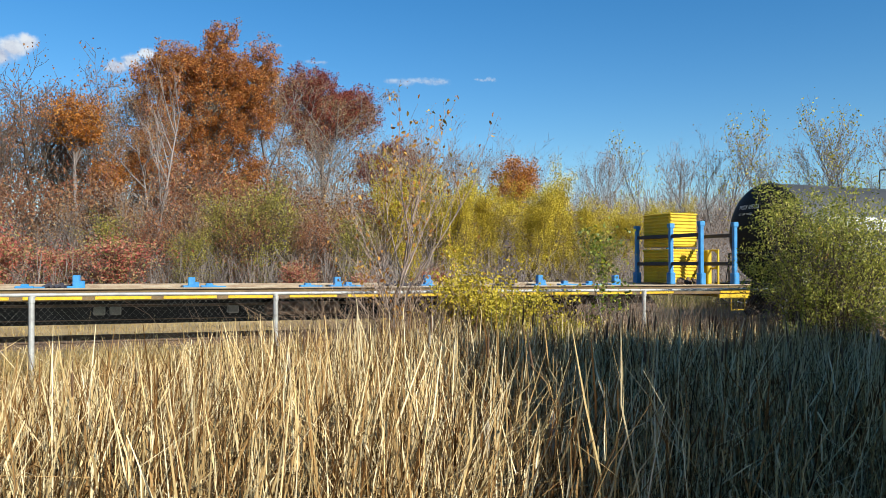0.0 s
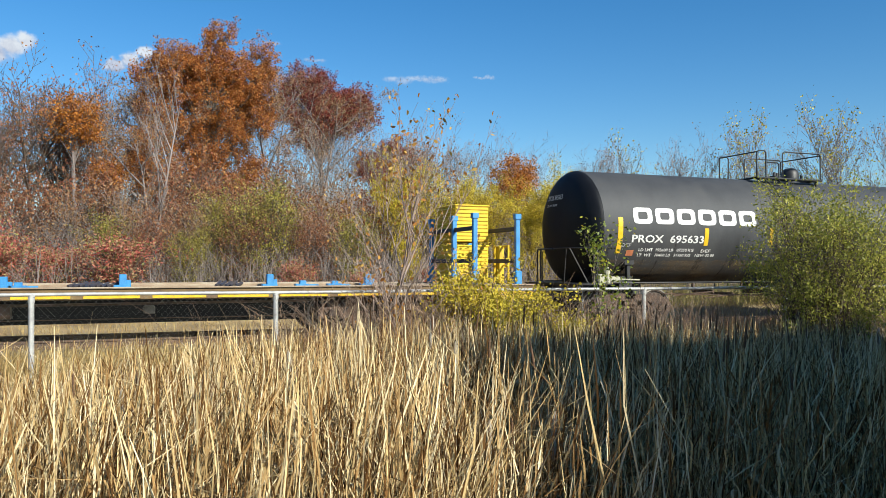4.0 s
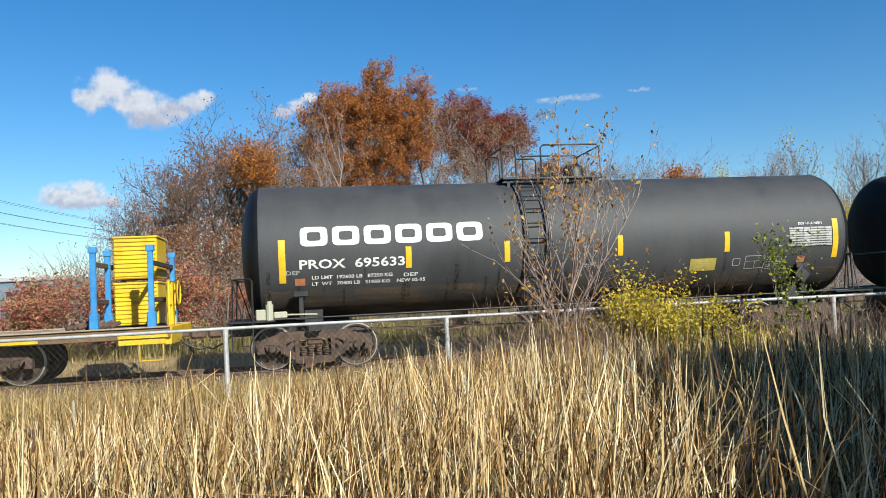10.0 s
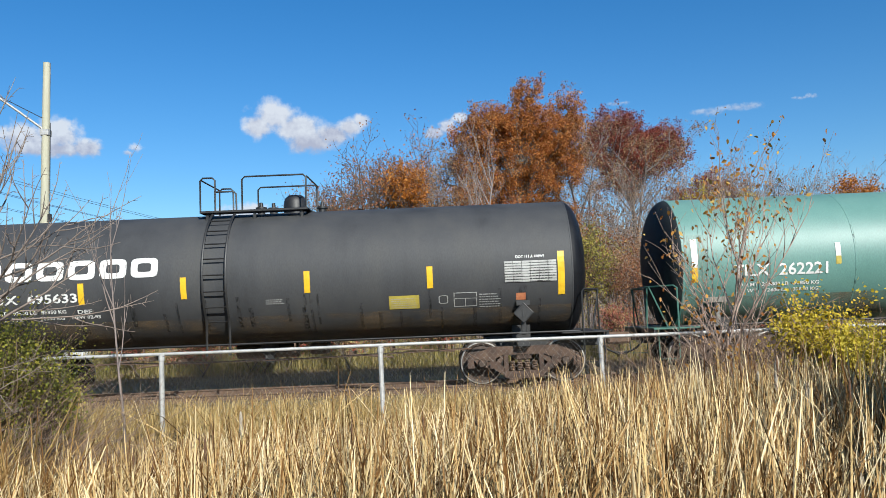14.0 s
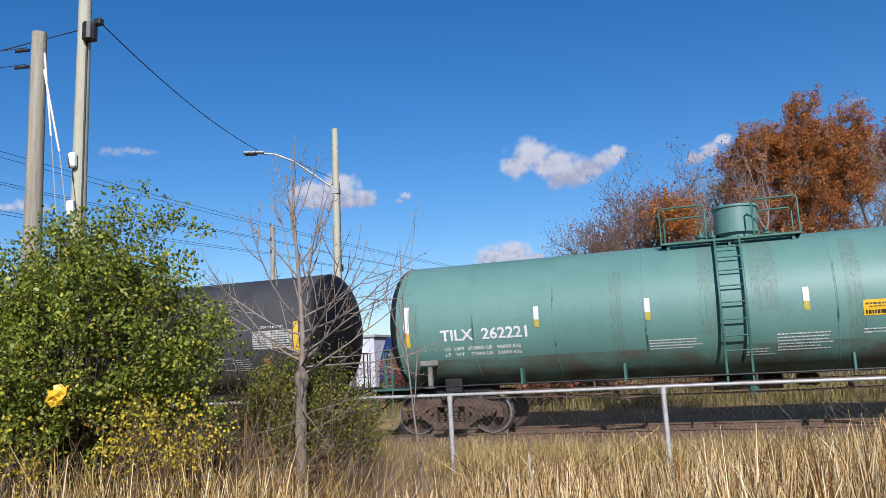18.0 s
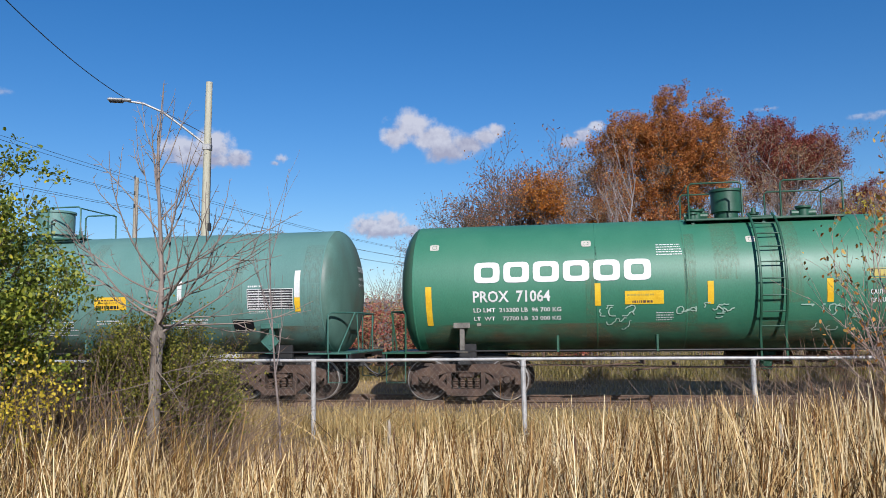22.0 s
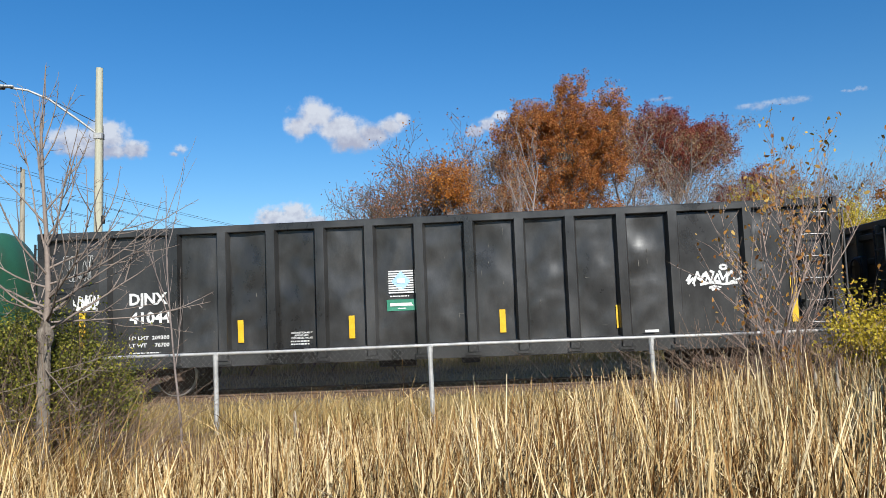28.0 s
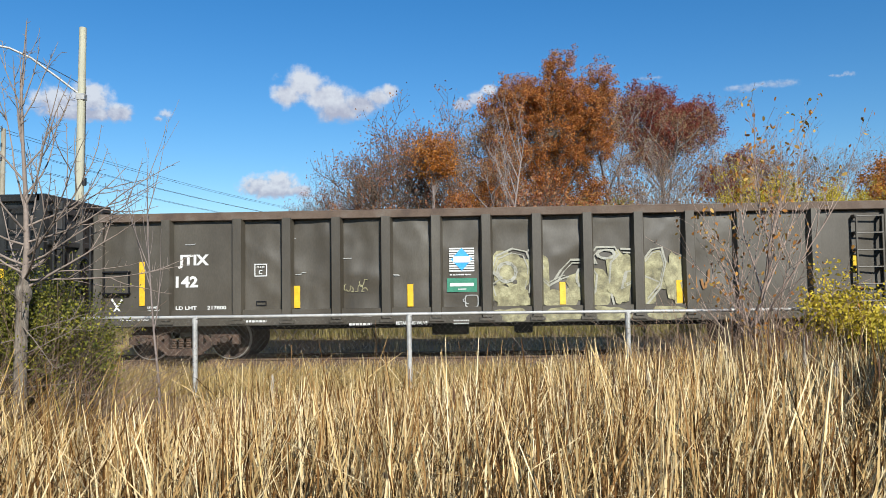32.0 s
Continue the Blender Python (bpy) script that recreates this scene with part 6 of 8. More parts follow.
def grow(rng, height, levels, radius, spread=0.9, kids=(7, 5, 4), up=0.25, wobble=0.12, start=0.25, lengths=(0.45, 0.5, 0.55), lean=0.03, thin=0.006, vary=0.17):
    """A branching skeleton: rows for sticks(), and the ends of the twigs."""
    segs, tips = [], []

    def branch(p, d, length, r, level):
        n = 5 if level == 0 else (4 if level < levels else 3)
        pts = [p]
        q = p.copy()
        dd = d.copy()
        for i in range(n):
            dd = dd + Vector(rng.normal(0, wobble, 3)) + Vector((0, 0, up * 0.25 if level else 0.02))
            dd.normalize()
            nq = q + dd * (length / n)
            ra, rb = r * (1 - 0.8 * i / n), r * (1 - 0.8 * (i + 1) / n)
            segs.append((*q, *nq, max(ra, thin), max(rb, thin * 0.8)))
            q = nq
            pts.append(q.copy())
        if level >= levels:
            tips.append(tuple(q))
            tips.append(tuple((pts[-2] + q) / 2))
            return
        k = kids[level]
        for c in range(k):
            f = start + (1 - start) * (c + rng.random()) / k if level == 0 else 0.2 + 0.8 * (c + rng.random()) / k
            i = min(int(f * n), n - 1)
            at = pts[i].lerp(pts[i + 1], f * n - i)
            ax = Vector(rng.normal(0, 1, 3))
            side = (ax - dd * ax.dot(dd)).normalized()
            nd = (d * (1 - spread * 0.6) + side * spread + Vector((0, 0, up))).normalized()
            ln = length * lengths[level] * ((0.45 + 0.75 * math.sin(math.pi * min(1, 0.12 + 0.8 * (f - start) / (1 - start)))) * rng.uniform(1 - vary, 1 + vary) if level == 0 else rng.uniform(0.6, 1.1))
            branch(at, nd, ln, r * (0.5 if level == 0 else 0.55) * (1.1 - 0.5 * f), level + 1)
        if level:
            tips.append(tuple(q))

    d0 = Vector((rng.normal(0, lean), rng.normal(0, lean), 1)).normalized()
    branch(Vector((0, 0, -0.15)), d0, height, radius, 0)
    return segs, tips


L = {
    "oak": leafy("oak_leaves", [(0, (0.25, 0.075, 0.022)), (0.35, (0.41, 0.135, 0.032)), (0.7, (0.56, 0.21, 0.048)), (1, (0.68, 0.34, 0.10))], 0.42),
    "rusty": leafy("rusty_leaves", [(0, (0.20, 0.06, 0.035)), (0.5, (0.33, 0.13, 0.06)), (1, (0.46, 0.24, 0.11))], 0.25),
    "red": leafy("dark_red_leaves", [(0, (0.17, 0.034, 0.028)), (0.5, (0.29, 0.062, 0.042)), (1, (0.42, 0.13, 0.07))], 0.4),
    "tan": leafy("tan_leaves", [(0, (0.20, 0.10, 0.05)), (0.5, (0.33, 0.18, 0.085)), (1, (0.44, 0.29, 0.15))], 0.25),
    "orange": leafy("orange_leaves", [(0, (0.36, 0.11, 0.018)), (0.5, (0.54, 0.19, 0.03)), (1, (0.66, 0.30, 0.055))], 0.35),
    "hanging": leafy("hanging_leaves", [(0, (0.34, 0.12, 0.03)), (0.5, (0.55, 0.26, 0.055)), (1, (0.68, 0.46, 0.12))], 0.4),
    "sumac": leafy("sumac_leaves", [(0, (0.33, 0.065, 0.052)), (0.3, (0.52, 0.14, 0.10)), (0.55, (0.60, 0.26, 0.165)), (0.75, (0.45, 0.29, 0.14)), (1, (0.32, 0.33, 0.10))], 0.25),
    "olive": leafy("olive_leaves", [(0, (0.18, 0.165, 0.035)), (0.5, (0.36, 0.32, 0.055)), (1, (0.56, 0.46, 0.10))], 0.3),
    "yellow": leafy("yellow_leaves", [(0, (0.36, 0.29, 0.03)), (0.5, (0.58, 0.46, 0.04)), (1, (0.72, 0.58, 0.08))], 0.35),
    "lime": leafy("lime_leaves", [(0, (0.46, 0.36, 0.035)), (0.5, (0.70, 0.53, 0.045)), (1, (0.84, 0.65, 0.07))], 0.35),
    "green": leafy("green_leaves", [(0, (0.10, 0.135, 0.02)), (0.5, (0.20, 0.25, 0.034)), (0.85, (0.36, 0.39, 0.052)), (0.95, (0.54, 0.50, 0.055)), (1, (0.74, 0.60, 0.05))], 0.4, 0.42, 0.3),
    "fresh": leafy("fresh_green_leaves", [(0, (0.22, 0.25, 0.04)), (0.5, (0.42, 0.42, 0.07)), (1, (0.70, 0.62, 0.14))], 0.5, 0.45),
    "mixed": leafy("yellow_green_leaves", [(0, (0.12, 0.135, 0.024)), (0.6, (0.25, 0.255, 0.046)), (1, (0.46, 0.40, 0.06))], 0.42, 0.45),
}


def plant(name, label, category, seed, mat_wood, leaf=None, leaf_n=0, leaf_size=0.1, scatter=0.25, group="", sides=3, slim=0.6, hang=0.3, fit=None, **kw):
    """A tree or shrub: wood and crown under one thing, at the origin; fit: half its width, and its height."""
    rng = np.random.default_rng(seed)
    segs, tips = grow(rng, **kw)
    if fit:
        segs, tips = np.array(segs), np.array(tips)
        off = np.median(tips[:, 0:2], axis=0) / np.median(tips[:, 2])
        tips[:, 0:2] -= off * tips[:, 2:3]
        segs[:, 0:2] -= off * segs[:, 2:3]
        segs[:, 3:5] -= off * segs[:, 5:6]
        k = fit[0] / np.percentile(np.hypot(tips[:, 0], tips[:, 1]), 93)
        m = np.array([k, k, fit[1] / np.percentile(tips[:, 2], 98)])
        tips *= m
        segs[:, 0:3] *= m
        segs[:, 3:6] *= m
    ob = thing(name, label, category, group)
    v, f = sticks(segs, sides)
    soup("trunk", v, f, mat_wood, ob)
    if leaf:
        t = np.array(tips)
        pick = rng.integers(0, len(t), leaf_n)
        v, f = leaves(t[pick], leaf_size, scatter, rng, hang, slim, leaf_size < 0.075)
        soup("crown", v, f, L[leaf], ob)
    return ob


def put(ob, x, y, s=1.0, turn=0.0, sink=0.0, tall=1.0):
    ob.matrix_basis = pose(x, y, ground_z(x, y) - sink, 0, 0, turn)
    ob.scale = (s, s, s * tall)
    return ob


def again(ob, x, y, s=1.0, turn=0.0, tall=1.0):
    c = copy_thing(ob, pose(x, y, ground_z(x, y), 0, 0, turn))
    c.scale = (s, s, s * tall)
    return c


def domed(name, label, category, seed, leaf, leaf_n, leaf_size, radii, mid, clumps, spread=0.2, slim=0.75, group="", low=0.25, trunk=None, lumps=0.28, twigs=5, wood="brown_twigs", lobes=()):
    """A rounded bush or crown: stems fan out to clumps of leaves within a lumpy dome; trunk: height and radius."""
    rng = np.random.default_rng(seed)
    ob = thing(name, label, category, group)
    u = rng.normal(0, 1, (clumps, 3))
    u /= np.linalg.norm(u, axis=1)[:, None]
    lump = np.array([1 + lumps * noise.noise(Vector(d) * 1.7 + Vector((seed, 0, 0))) + lumps * 0.6 * noise.noise(Vector(d) * 4.0) for d in u])
    depth = rng.uniform(0.25, 1.0, clumps) ** 0.45
    c = u * (lump * depth)[:, None] * np.array(radii) + np.array([0, 0, mid])
    c[:, 0:2] *= np.clip(0.55 + 0.45 * (c[:, 2:3] - mid + radii[2]) / radii[2], 0.5, 1.0)
    if lobes:
        size = np.array([q[3] * q[5] for q in lobes])
        pick = rng.choice(len(lobes), clumps, p=size / size.sum())
        box = np.array(lobes)[pick]
        c = box[:, 0:3] + u * (lump * depth)[:, None] * box[:, 3:6]
    c = c[c[:, 2] > low]
    segs, tips = [], []
    for p in c:
        a = rng.uniform(0, 2 * math.pi)
        if trunk:
            b = np.array([0, 0, min(max(p[2] - math.hypot(p[0], p[1]) * rng.uniform(0.7, 1.3) - 0.4, trunk[0] * 0.38), trunk[0] * 0.96)])
        else:
            b = np.array([math.cos(a) * 0.25, math.sin(a) * 0.25, -0.1])
        k0 = trunk[1] / 0.09 if trunk else 1.0
        m1 = b + (p - b) * 0.4 + np.array([0, 0, (0.03 if trunk else 0.18) * p[2]]) + rng.normal(0, 0.06, 3)
        m2 = b + (p - b) * 0.75 + np.array([0, 0, (0.02 if trunk else 0.1) * p[2]]) + rng.normal(0, 0.06, 3)
        segs += [(*b, *m1, 0.014 * k0, 0.009 * k0), (*m1, *m2, 0.009 * k0, 0.005 * k0), (*m2, *p, 0.005 * k0, 0.003 * k0)]
        for k in range(twigs):
            e = p + rng.normal(0, spread, 3) * (1, 1, 1.1) + np.array([0, 0, 0.06])
            segs.append((*(m2 + (p - m2) * rng.random()), *e, 0.003 * k0, 0.0016 * k0))
            tips.append(e)
    if trunk:
        g = Geo().tube([(0, 0, -0.2), (0.08, 0, trunk[0] * 0.4), (-0.05, 0.05, trunk[0] * 0.75), (0.05, 0, trunk[0])], trunk[1], 8, trunk[1] * 0.4)
        part("trunk", g, wood, ob, smooth=60)
    v, f = sticks(segs, 3)
    soup("limb" if trunk else "stem", v, f, wood, ob)
    t = np.array(tips)
    v, f = leaves(t[rng.integers(0, len(t), leaf_n)], leaf_size, spread * 0.45, rng, 0.5, slim, leaf_size < 0.075)
    soup("crown", v, f, L[leaf], ob)
    return ob


# crown masses of the two big oaks: place and half sizes
OAK_LOBES = [(0.55, 0, 11.7, 0.8, 1.0, 1.3), (-0.1, 0, 10.8, 1.2, 1.2, 1.2), (-1.3, 0, 10.5, 1.3, 1.4, 1.3), (2.7, 0.3, 10.9, 0.7, 0.9, 1.3), (1.7, 0, 10.3, 1.3, 1.4, 1.5), (0.4, 0, 9.2, 2.3, 2.1, 1.8), (-2.5, 0.2, 9.2, 1.1, 1.3, 1.8), (2.4, 0, 8.6, 1.0, 1.4, 1.5), (-2.0, -0.3, 7.1, 1.5, 1.4, 1.2), (0.5, -0.3, 7.1, 2.0, 1.6, 1.2), (-0.6, 0, 5.5, 1.7, 1.4, 0.8), (-2.9, 0, 6.0, 1.2, 1.2, 1.1), (1.6, 0, 5.6, 1.3, 1.2, 0.8)]
RED_LOBES = [(-1.3, 0, 12.5, 1.0, 1.2, 1.4), (-2.4, 0, 11.2, 0.8, 1.0, 1.2), (0.1, 0, 12.1, 1.2, 1.3, 1.3), (1.9, 0, 11.6, 1.3, 1.3, 1.2), (3.1, 0, 11.1, 0.7, 0.9, 0.9), (0.5, 0, 10.5, 2.4, 1.6, 1.1), (-0.8, 0, 9.4, 1.4, 1.2, 0.8)]


def build_woods():
    G = "trees of the wood behind the track"
    put(domed("oak_tree", "tall oak full of orange-brown autumn leaves", "tree", 3, "oak", 105000, 0.084, (3.75, 3.2, 3.95), 8.0, 380, 0.25, 0.75, G, 3.0, (11.2, 0.24), 0.45, 9, "bark", OAK_LOBES), 3.8, 41, 1.0, 0)
    red = put(domed("oak_tree", "oak with dark red-brown leaves", "tree", 5, "red", 58000, 0.09, (2.9, 2.6, 3.2), 9.6, 250, 0.27, 0.75, G, 4.5, (11.5, 0.2), 0.5, 9, "bark", RED_LOBES), 12.0, 51.5, 1.0, 0)
    again(red, 17.5, 55, 0.72, 140)
    tan = put(plant("oak_tree", "half-bare oak with thin tan leaves", "tree", 8, "grey_twigs", "tan", 8500, 0.085, 0.22, G, 4, 0.7,
                    height=9.4, levels=3, radius=0.15, spread=0.95, kids=(12, 6, 5), up=0.4, start=0.2, lengths=(0.36, 0.5, 0.5), thin=0.009), 8.3, 43, 1.0, 0)
    again(tan, 10.6, 48, 1.1, 200)
    again(tan, 0.6, 44, 0.92, 90)
    again(tan, 1.6, 38.5, 0.72, 30)
    orange = put(domed("oak_tree", "small oak with bright orange leaves", "tree", 11, "orange", 5200, 0.095, (1.05, 1.1, 0.95), 7.0, 70, 0.24, 0.75, G, 4.2, (7.0, 0.12), 0.6, 7, "grey_twigs"), -1.85, 37, 1.0, 0)
    put(domed("oak_tree", "round oak with bright orange leaves", "tree", 12, "orange", 9000, 0.095, (1.4, 1.3, 1.25), 5.75, 110, 0.24, 0.75, G, 3.4, (5.9, 0.12), 0.4, 7, "grey_twigs"), 20.6, 41, 1.0, 0)
    again(orange, -0.5, 37.8, 0.7, 200)
    bare = [put(plant("bare_tree", "leafless grey tree with fine upright twigs", "tree", 20 + k, "grey_twigs", "tan", 420, 0.1, 0.25, G, 3, 0.7, fit=(2.0, 10.0),
                      height=9.0, levels=3, radius=0.085, spread=0.8, kids=(15, 7, 5), up=0.45, start=0.2, lengths=(0.4, 0.45, 0.5), thin=0.0078),
                *p) for k, p in enumerate(((-7.6, 41, 0.6), (18.2, 45, 0.88), (28.5, 44, 0.86), (33.5, 42.5, 0.9)))]
    rng = np.random.default_rng(77)
    for x, y, s in ((-5.6, 40, 0.78), (-0.5, 46, 1.1), (1.0, 48, 1.15), (-2.2, 47, 1.05), (6.8, 49, 1.05), (8.8, 52, 1.1), (-3.0, 42, 0.92), (-6.6, 43, 0.7), (-1.5, 40, 0.85), (2.2, 45, 1.0), (9.3, 40, 0.85), (11.0, 41, 0.82), (13.2, 43, 0.85), (15.0, 42, 0.84), (16.6, 47, 0.98), (19.8, 44, 0.8), (21.0, 48, 0.88), (23.0, 46, 0.9), (25.0, 47, 0.85), (26.6, 43, 0.76), (30.4, 46, 0.86), (31.8, 41, 0.82), (35.0, 41, 0.86), (37.2, 39.5, 0.86), (39.0, 38, 0.9), (41.0, 37, 0.96), (43.5, 35.5, 0.98), (46.0, 36, 1.0), (49.0, 35, 1.0), (53, 37, 1.05), (58, 38, 1.1)):
        again(bare[int(rng.integers(0, 4))], x, y, s, float(rng.uniform(0, 360)))
    wide = put(plant("bare_tree", "broad half-bare tree with a dense brown crown", "tree", 28, "brown_twigs", "rusty", 3600, 0.085, 0.2, G, 3, 0.7, fit=(2.3, 7.6),
                     height=7.4, levels=3, radius=0.13, spread=0.95, kids=(20, 9, 7), up=0.4, start=0.2, lengths=(0.5, 0.5, 0.5), thin=0.0085), -5.2, 38.5, 1.0, 20)
    again(wide, -7.2, 38.5, 0.78, 130)
    again(wide, -3.4, 38.2, 1.16, 250)
    again(wide, -2.2, 41.5, 1.28, 330)
    again(wide, 17.5, 47, 1.1, 90)
    gold = put(plant("poplar_tree", "thin poplar with few yellow leaves", "tree", 31, "grey_twigs", "yellow", 420, 0.14, 0.28, G, 3, 0.7,
                     height=8.6, levels=3, radius=0.075, spread=0.65, kids=(13, 6, 4), up=0.55, start=0.2, lengths=(0.36, 0.45, 0.5), thin=0.0078), 34.0, 39.5, 0.95)
    for x, y, s in ((36.5, 38, 0.95), (38.4, 36.6, 0.98), (40.3, 35.6, 1.02), (42.5, 34.2, 1.05), (45, 33, 1.0), (29.8, 41, 0.85)):
        again(gold, x, y, s, float(rng.uniform(0, 360)))
    put(plant("birch_tree", "slender leafless tree with a pale grey trunk", "tree", 33, "grey_twigs", "rusty", 160, 0.1, 0.2, G, 5, 0.7,
              height=7.2, levels=3, radius=0.085, spread=0.6, kids=(9, 4, 3), up=0.6, start=0.4, lengths=(0.34, 0.4, 0.45), thin=0.0055, lean=0.005, wobble=0.05), 1.06, 30.0, 0.98, 0)
    S = "shrubs along the track"
    willow = put(plant("willow_shrub", "feathery yellow-green willow shrub", "shrub", 41, "brown_twigs", "lime", 19000, 0.08, 0.15, S, 3, 0.35, 0.8,
                       height=3.3, levels=2, radius=0.05, spread=0.6, kids=(22, 9), up=0.6, start=0.03, lengths=(0.6, 0.5), thin=0.007), 9.7, 28, 0.95)
    for x, y, s in ((11.4, 27.5, 0.9), (13.2, 28.5, 0.86), (14.6, 27.2, 0.8), (15.9, 28, 0.95), (17.6, 29, 0.8), (19.3, 30, 0.7), (21, 31, 0.75), (23, 32, 0.8), (25.5, 33, 0.85)):
        again(willow, x, y, s, float(rng.uniform(0, 360)))
    olive = put(plant("shrub", "thin olive-green shrub turning yellow", "shrub", 43, "brown_twigs", "olive", 6000, 0.075, 0.17, S, 3, 0.5, 0.3,
                      height=2.7, levels=2, radius=0.05, spread=0.7, kids=(20, 9), up=0.5, start=0.05, lengths=(0.6, 0.5), thin=0.007), 4.7, 28, 1.0)
    for x, y, s in ((2.2, 27, 0.6), (3.2, 29, 0.9), (7.6, 27.5, 0.75), (12.4, 31, 0.95), (-0.4, 28.5, 0.7), (17.0, 26.5, 0.7)):
        again(olive, x, y, s, float(rng.uniform(0, 360)))
    russet = put(plant("shrub", "russet half-bare shrub at the edge of the wood", "shrub", 44, "brown_twigs", "rusty", 2600, 0.085, 0.17, S, 3, 0.6, 0.3,
                       height=3.0, levels=2, radius=0.045, spread=0.7, kids=(20, 9), up=0.5, start=0.05, lengths=(0.55, 0.5), thin=0.007), 1.6, 30.5, 1.0)
    for x, y, s in ((3.7, 27.6, 0.75), (6.1, 27.4, 0.7), (0.9, 27.6, 0.7), (-0.6, 31.5, 1.1), (3.9, 31, 1.05), (5.6, 32.5, 1.15), (7.1, 30.5, 0.9), (9.6, 32.5, 1.1), (-3.0, 31, 1.0), (-5.2, 32, 1.05), (11.6, 33, 1.0), (2.7, 33.5, 1.3), (14.2, 33.5, 1.0)):
        again(russet, x, y, s, float(rng.uniform(0, 360)))
    pale = put(plant("shrub", "tan shrub with dry curled leaves", "shrub", 45, "grey_twigs", "tan", 2200, 0.085, 0.17, S, 3, 0.6, 0.3,
                     height=2.8, levels=2, radius=0.045, spread=0.7, kids=(20, 9), up=0.5, start=0.05, lengths=(0.55, 0.5), thin=0.007), 0.4, 29.3, 1.0)
    for x, y, s in ((1.8, 28, 0.8), (7.0, 28.8, 0.85), (5.5, 28.8, 0.85), (8.6, 29, 0.85), (2.9, 30.2, 0.95), (5.2, 30, 0.85), (6.6, 31.6, 1.0), (8.0, 32.4, 1.1), (10.6, 31, 0.95), (-1.8, 29.5, 0.9), (-4.3, 30.5, 1.0), (13.4, 31.5, 0.9), (18.4, 32, 0.95), (22, 34, 1.0)):
        again(pale, x, y, s, float(rng.uniform(0, 360)))
    sumac = put(plant("sumac_shrub", "red sumac bush in autumn colour", "shrub", 47, "brown_twigs", "sumac", 3600, 0.1, 0.17, S, 3, 0.4, 0.6,
                      height=2.1, levels=2, radius=0.035, spread=0.7, kids=(16, 7), up=0.5, start=0.1, lengths=(0.6, 0.5), thin=0.007), -3.0, 24.6)
    for k in range(51):
        x = -36 + k * 0.72 + rng.uniform(-0.3, 0.3)
        if -13.2 < x < -10.7:
            continue
        again(sumac, x, 25.6 + rng.uniform(-0.7, 2.2), float(rng.uniform(0.85, 1.2)), float(rng.uniform(0, 360)), float(rng.uniform(0.66, 0.84)))
    for x, y, s in ((5.0, 24.4, 0.6), (7.0, 24.2, 0.5), (9.5, 24.6, 0.55)):
        again(sumac, x, y, s, 40)
    # tangled brush
    n = 15000
    x = rng.uniform(-9, 52, n)
    y = rng.uniform(25.5, 40, n)
    h = rng.uniform(0.7, 3.3, n) * np.clip(0.55 + (y - 25) * 0.06, 0.5, 1.3)
    z = np.interp(y, [p[0] for p in PROFILE], [p[1] for p in PROFILE])
    lean = rng.normal(0, 0.25, (n, 2)) * h[:, None]
    segs = np.stack([x, y, z - 0.1, x + lean[:, 0] * 0.5, y + lean[:, 1] * 0.5, z + h * 0.55, np.full(n, 0.011), np.full(n, 0.009)], 1)
    seg2 = np.stack([segs[:, 3], segs[:, 4], segs[:, 5], x + lean[:, 0] * rng.uniform(0.6, 1.8, n), y + lean[:, 1] * 1.3, z + h, np.full(n, 0.009), np.full(n, 0.006)], 1)
    seg3 = seg2.copy()
    seg3[:, 3:5] -= lean * 1.6
    v, f = sticks(np.concatenate([segs, seg2, seg3]), 3)
    brush = soup("brush", v, f, "grey_twigs")
    tagged(brush, "tangle of grey leafless brush under the trees", "brush", kind="stuff")
    t = seg2[rng.integers(0, n, 14000), 3:6]
    v, f = leaves(t, 0.1, 0.25, rng, 0.3, 0.6)
    tagged(soup("brush_leaves", v, f, L["tan"]), "scattered tan leaves in the brush", "leaves", kind="stuff")
    # far wood closing the view
    n = 26000
    x = rng.uniform(-14, 95, n)
    y = rng.uniform(56, 70, n)
    top = np.interp(x, [-14, -8, 4, 12, 20, 40, 95], [2.5, 4.5, 8, 9, 7, 8, 10])
    h = top * rng.uniform(0.25, 1.0, n)
    segs = np.stack([x, y, np.full(n, 0.3) + h * rng.uniform(0, 0.75, n), x + rng.normal(0, 0.5, n), y + rng.normal(0, 0.4, n), h + 0.5, np.full(n, 0.022), np.full(n, 0.012)], 1)
    v, f = sticks(segs, 3)
    tagged(soup("far_wood", v, f, "grey_twigs"), "leafless grey wood far behind the railway", "wood", kind="stuff")


build_woods()


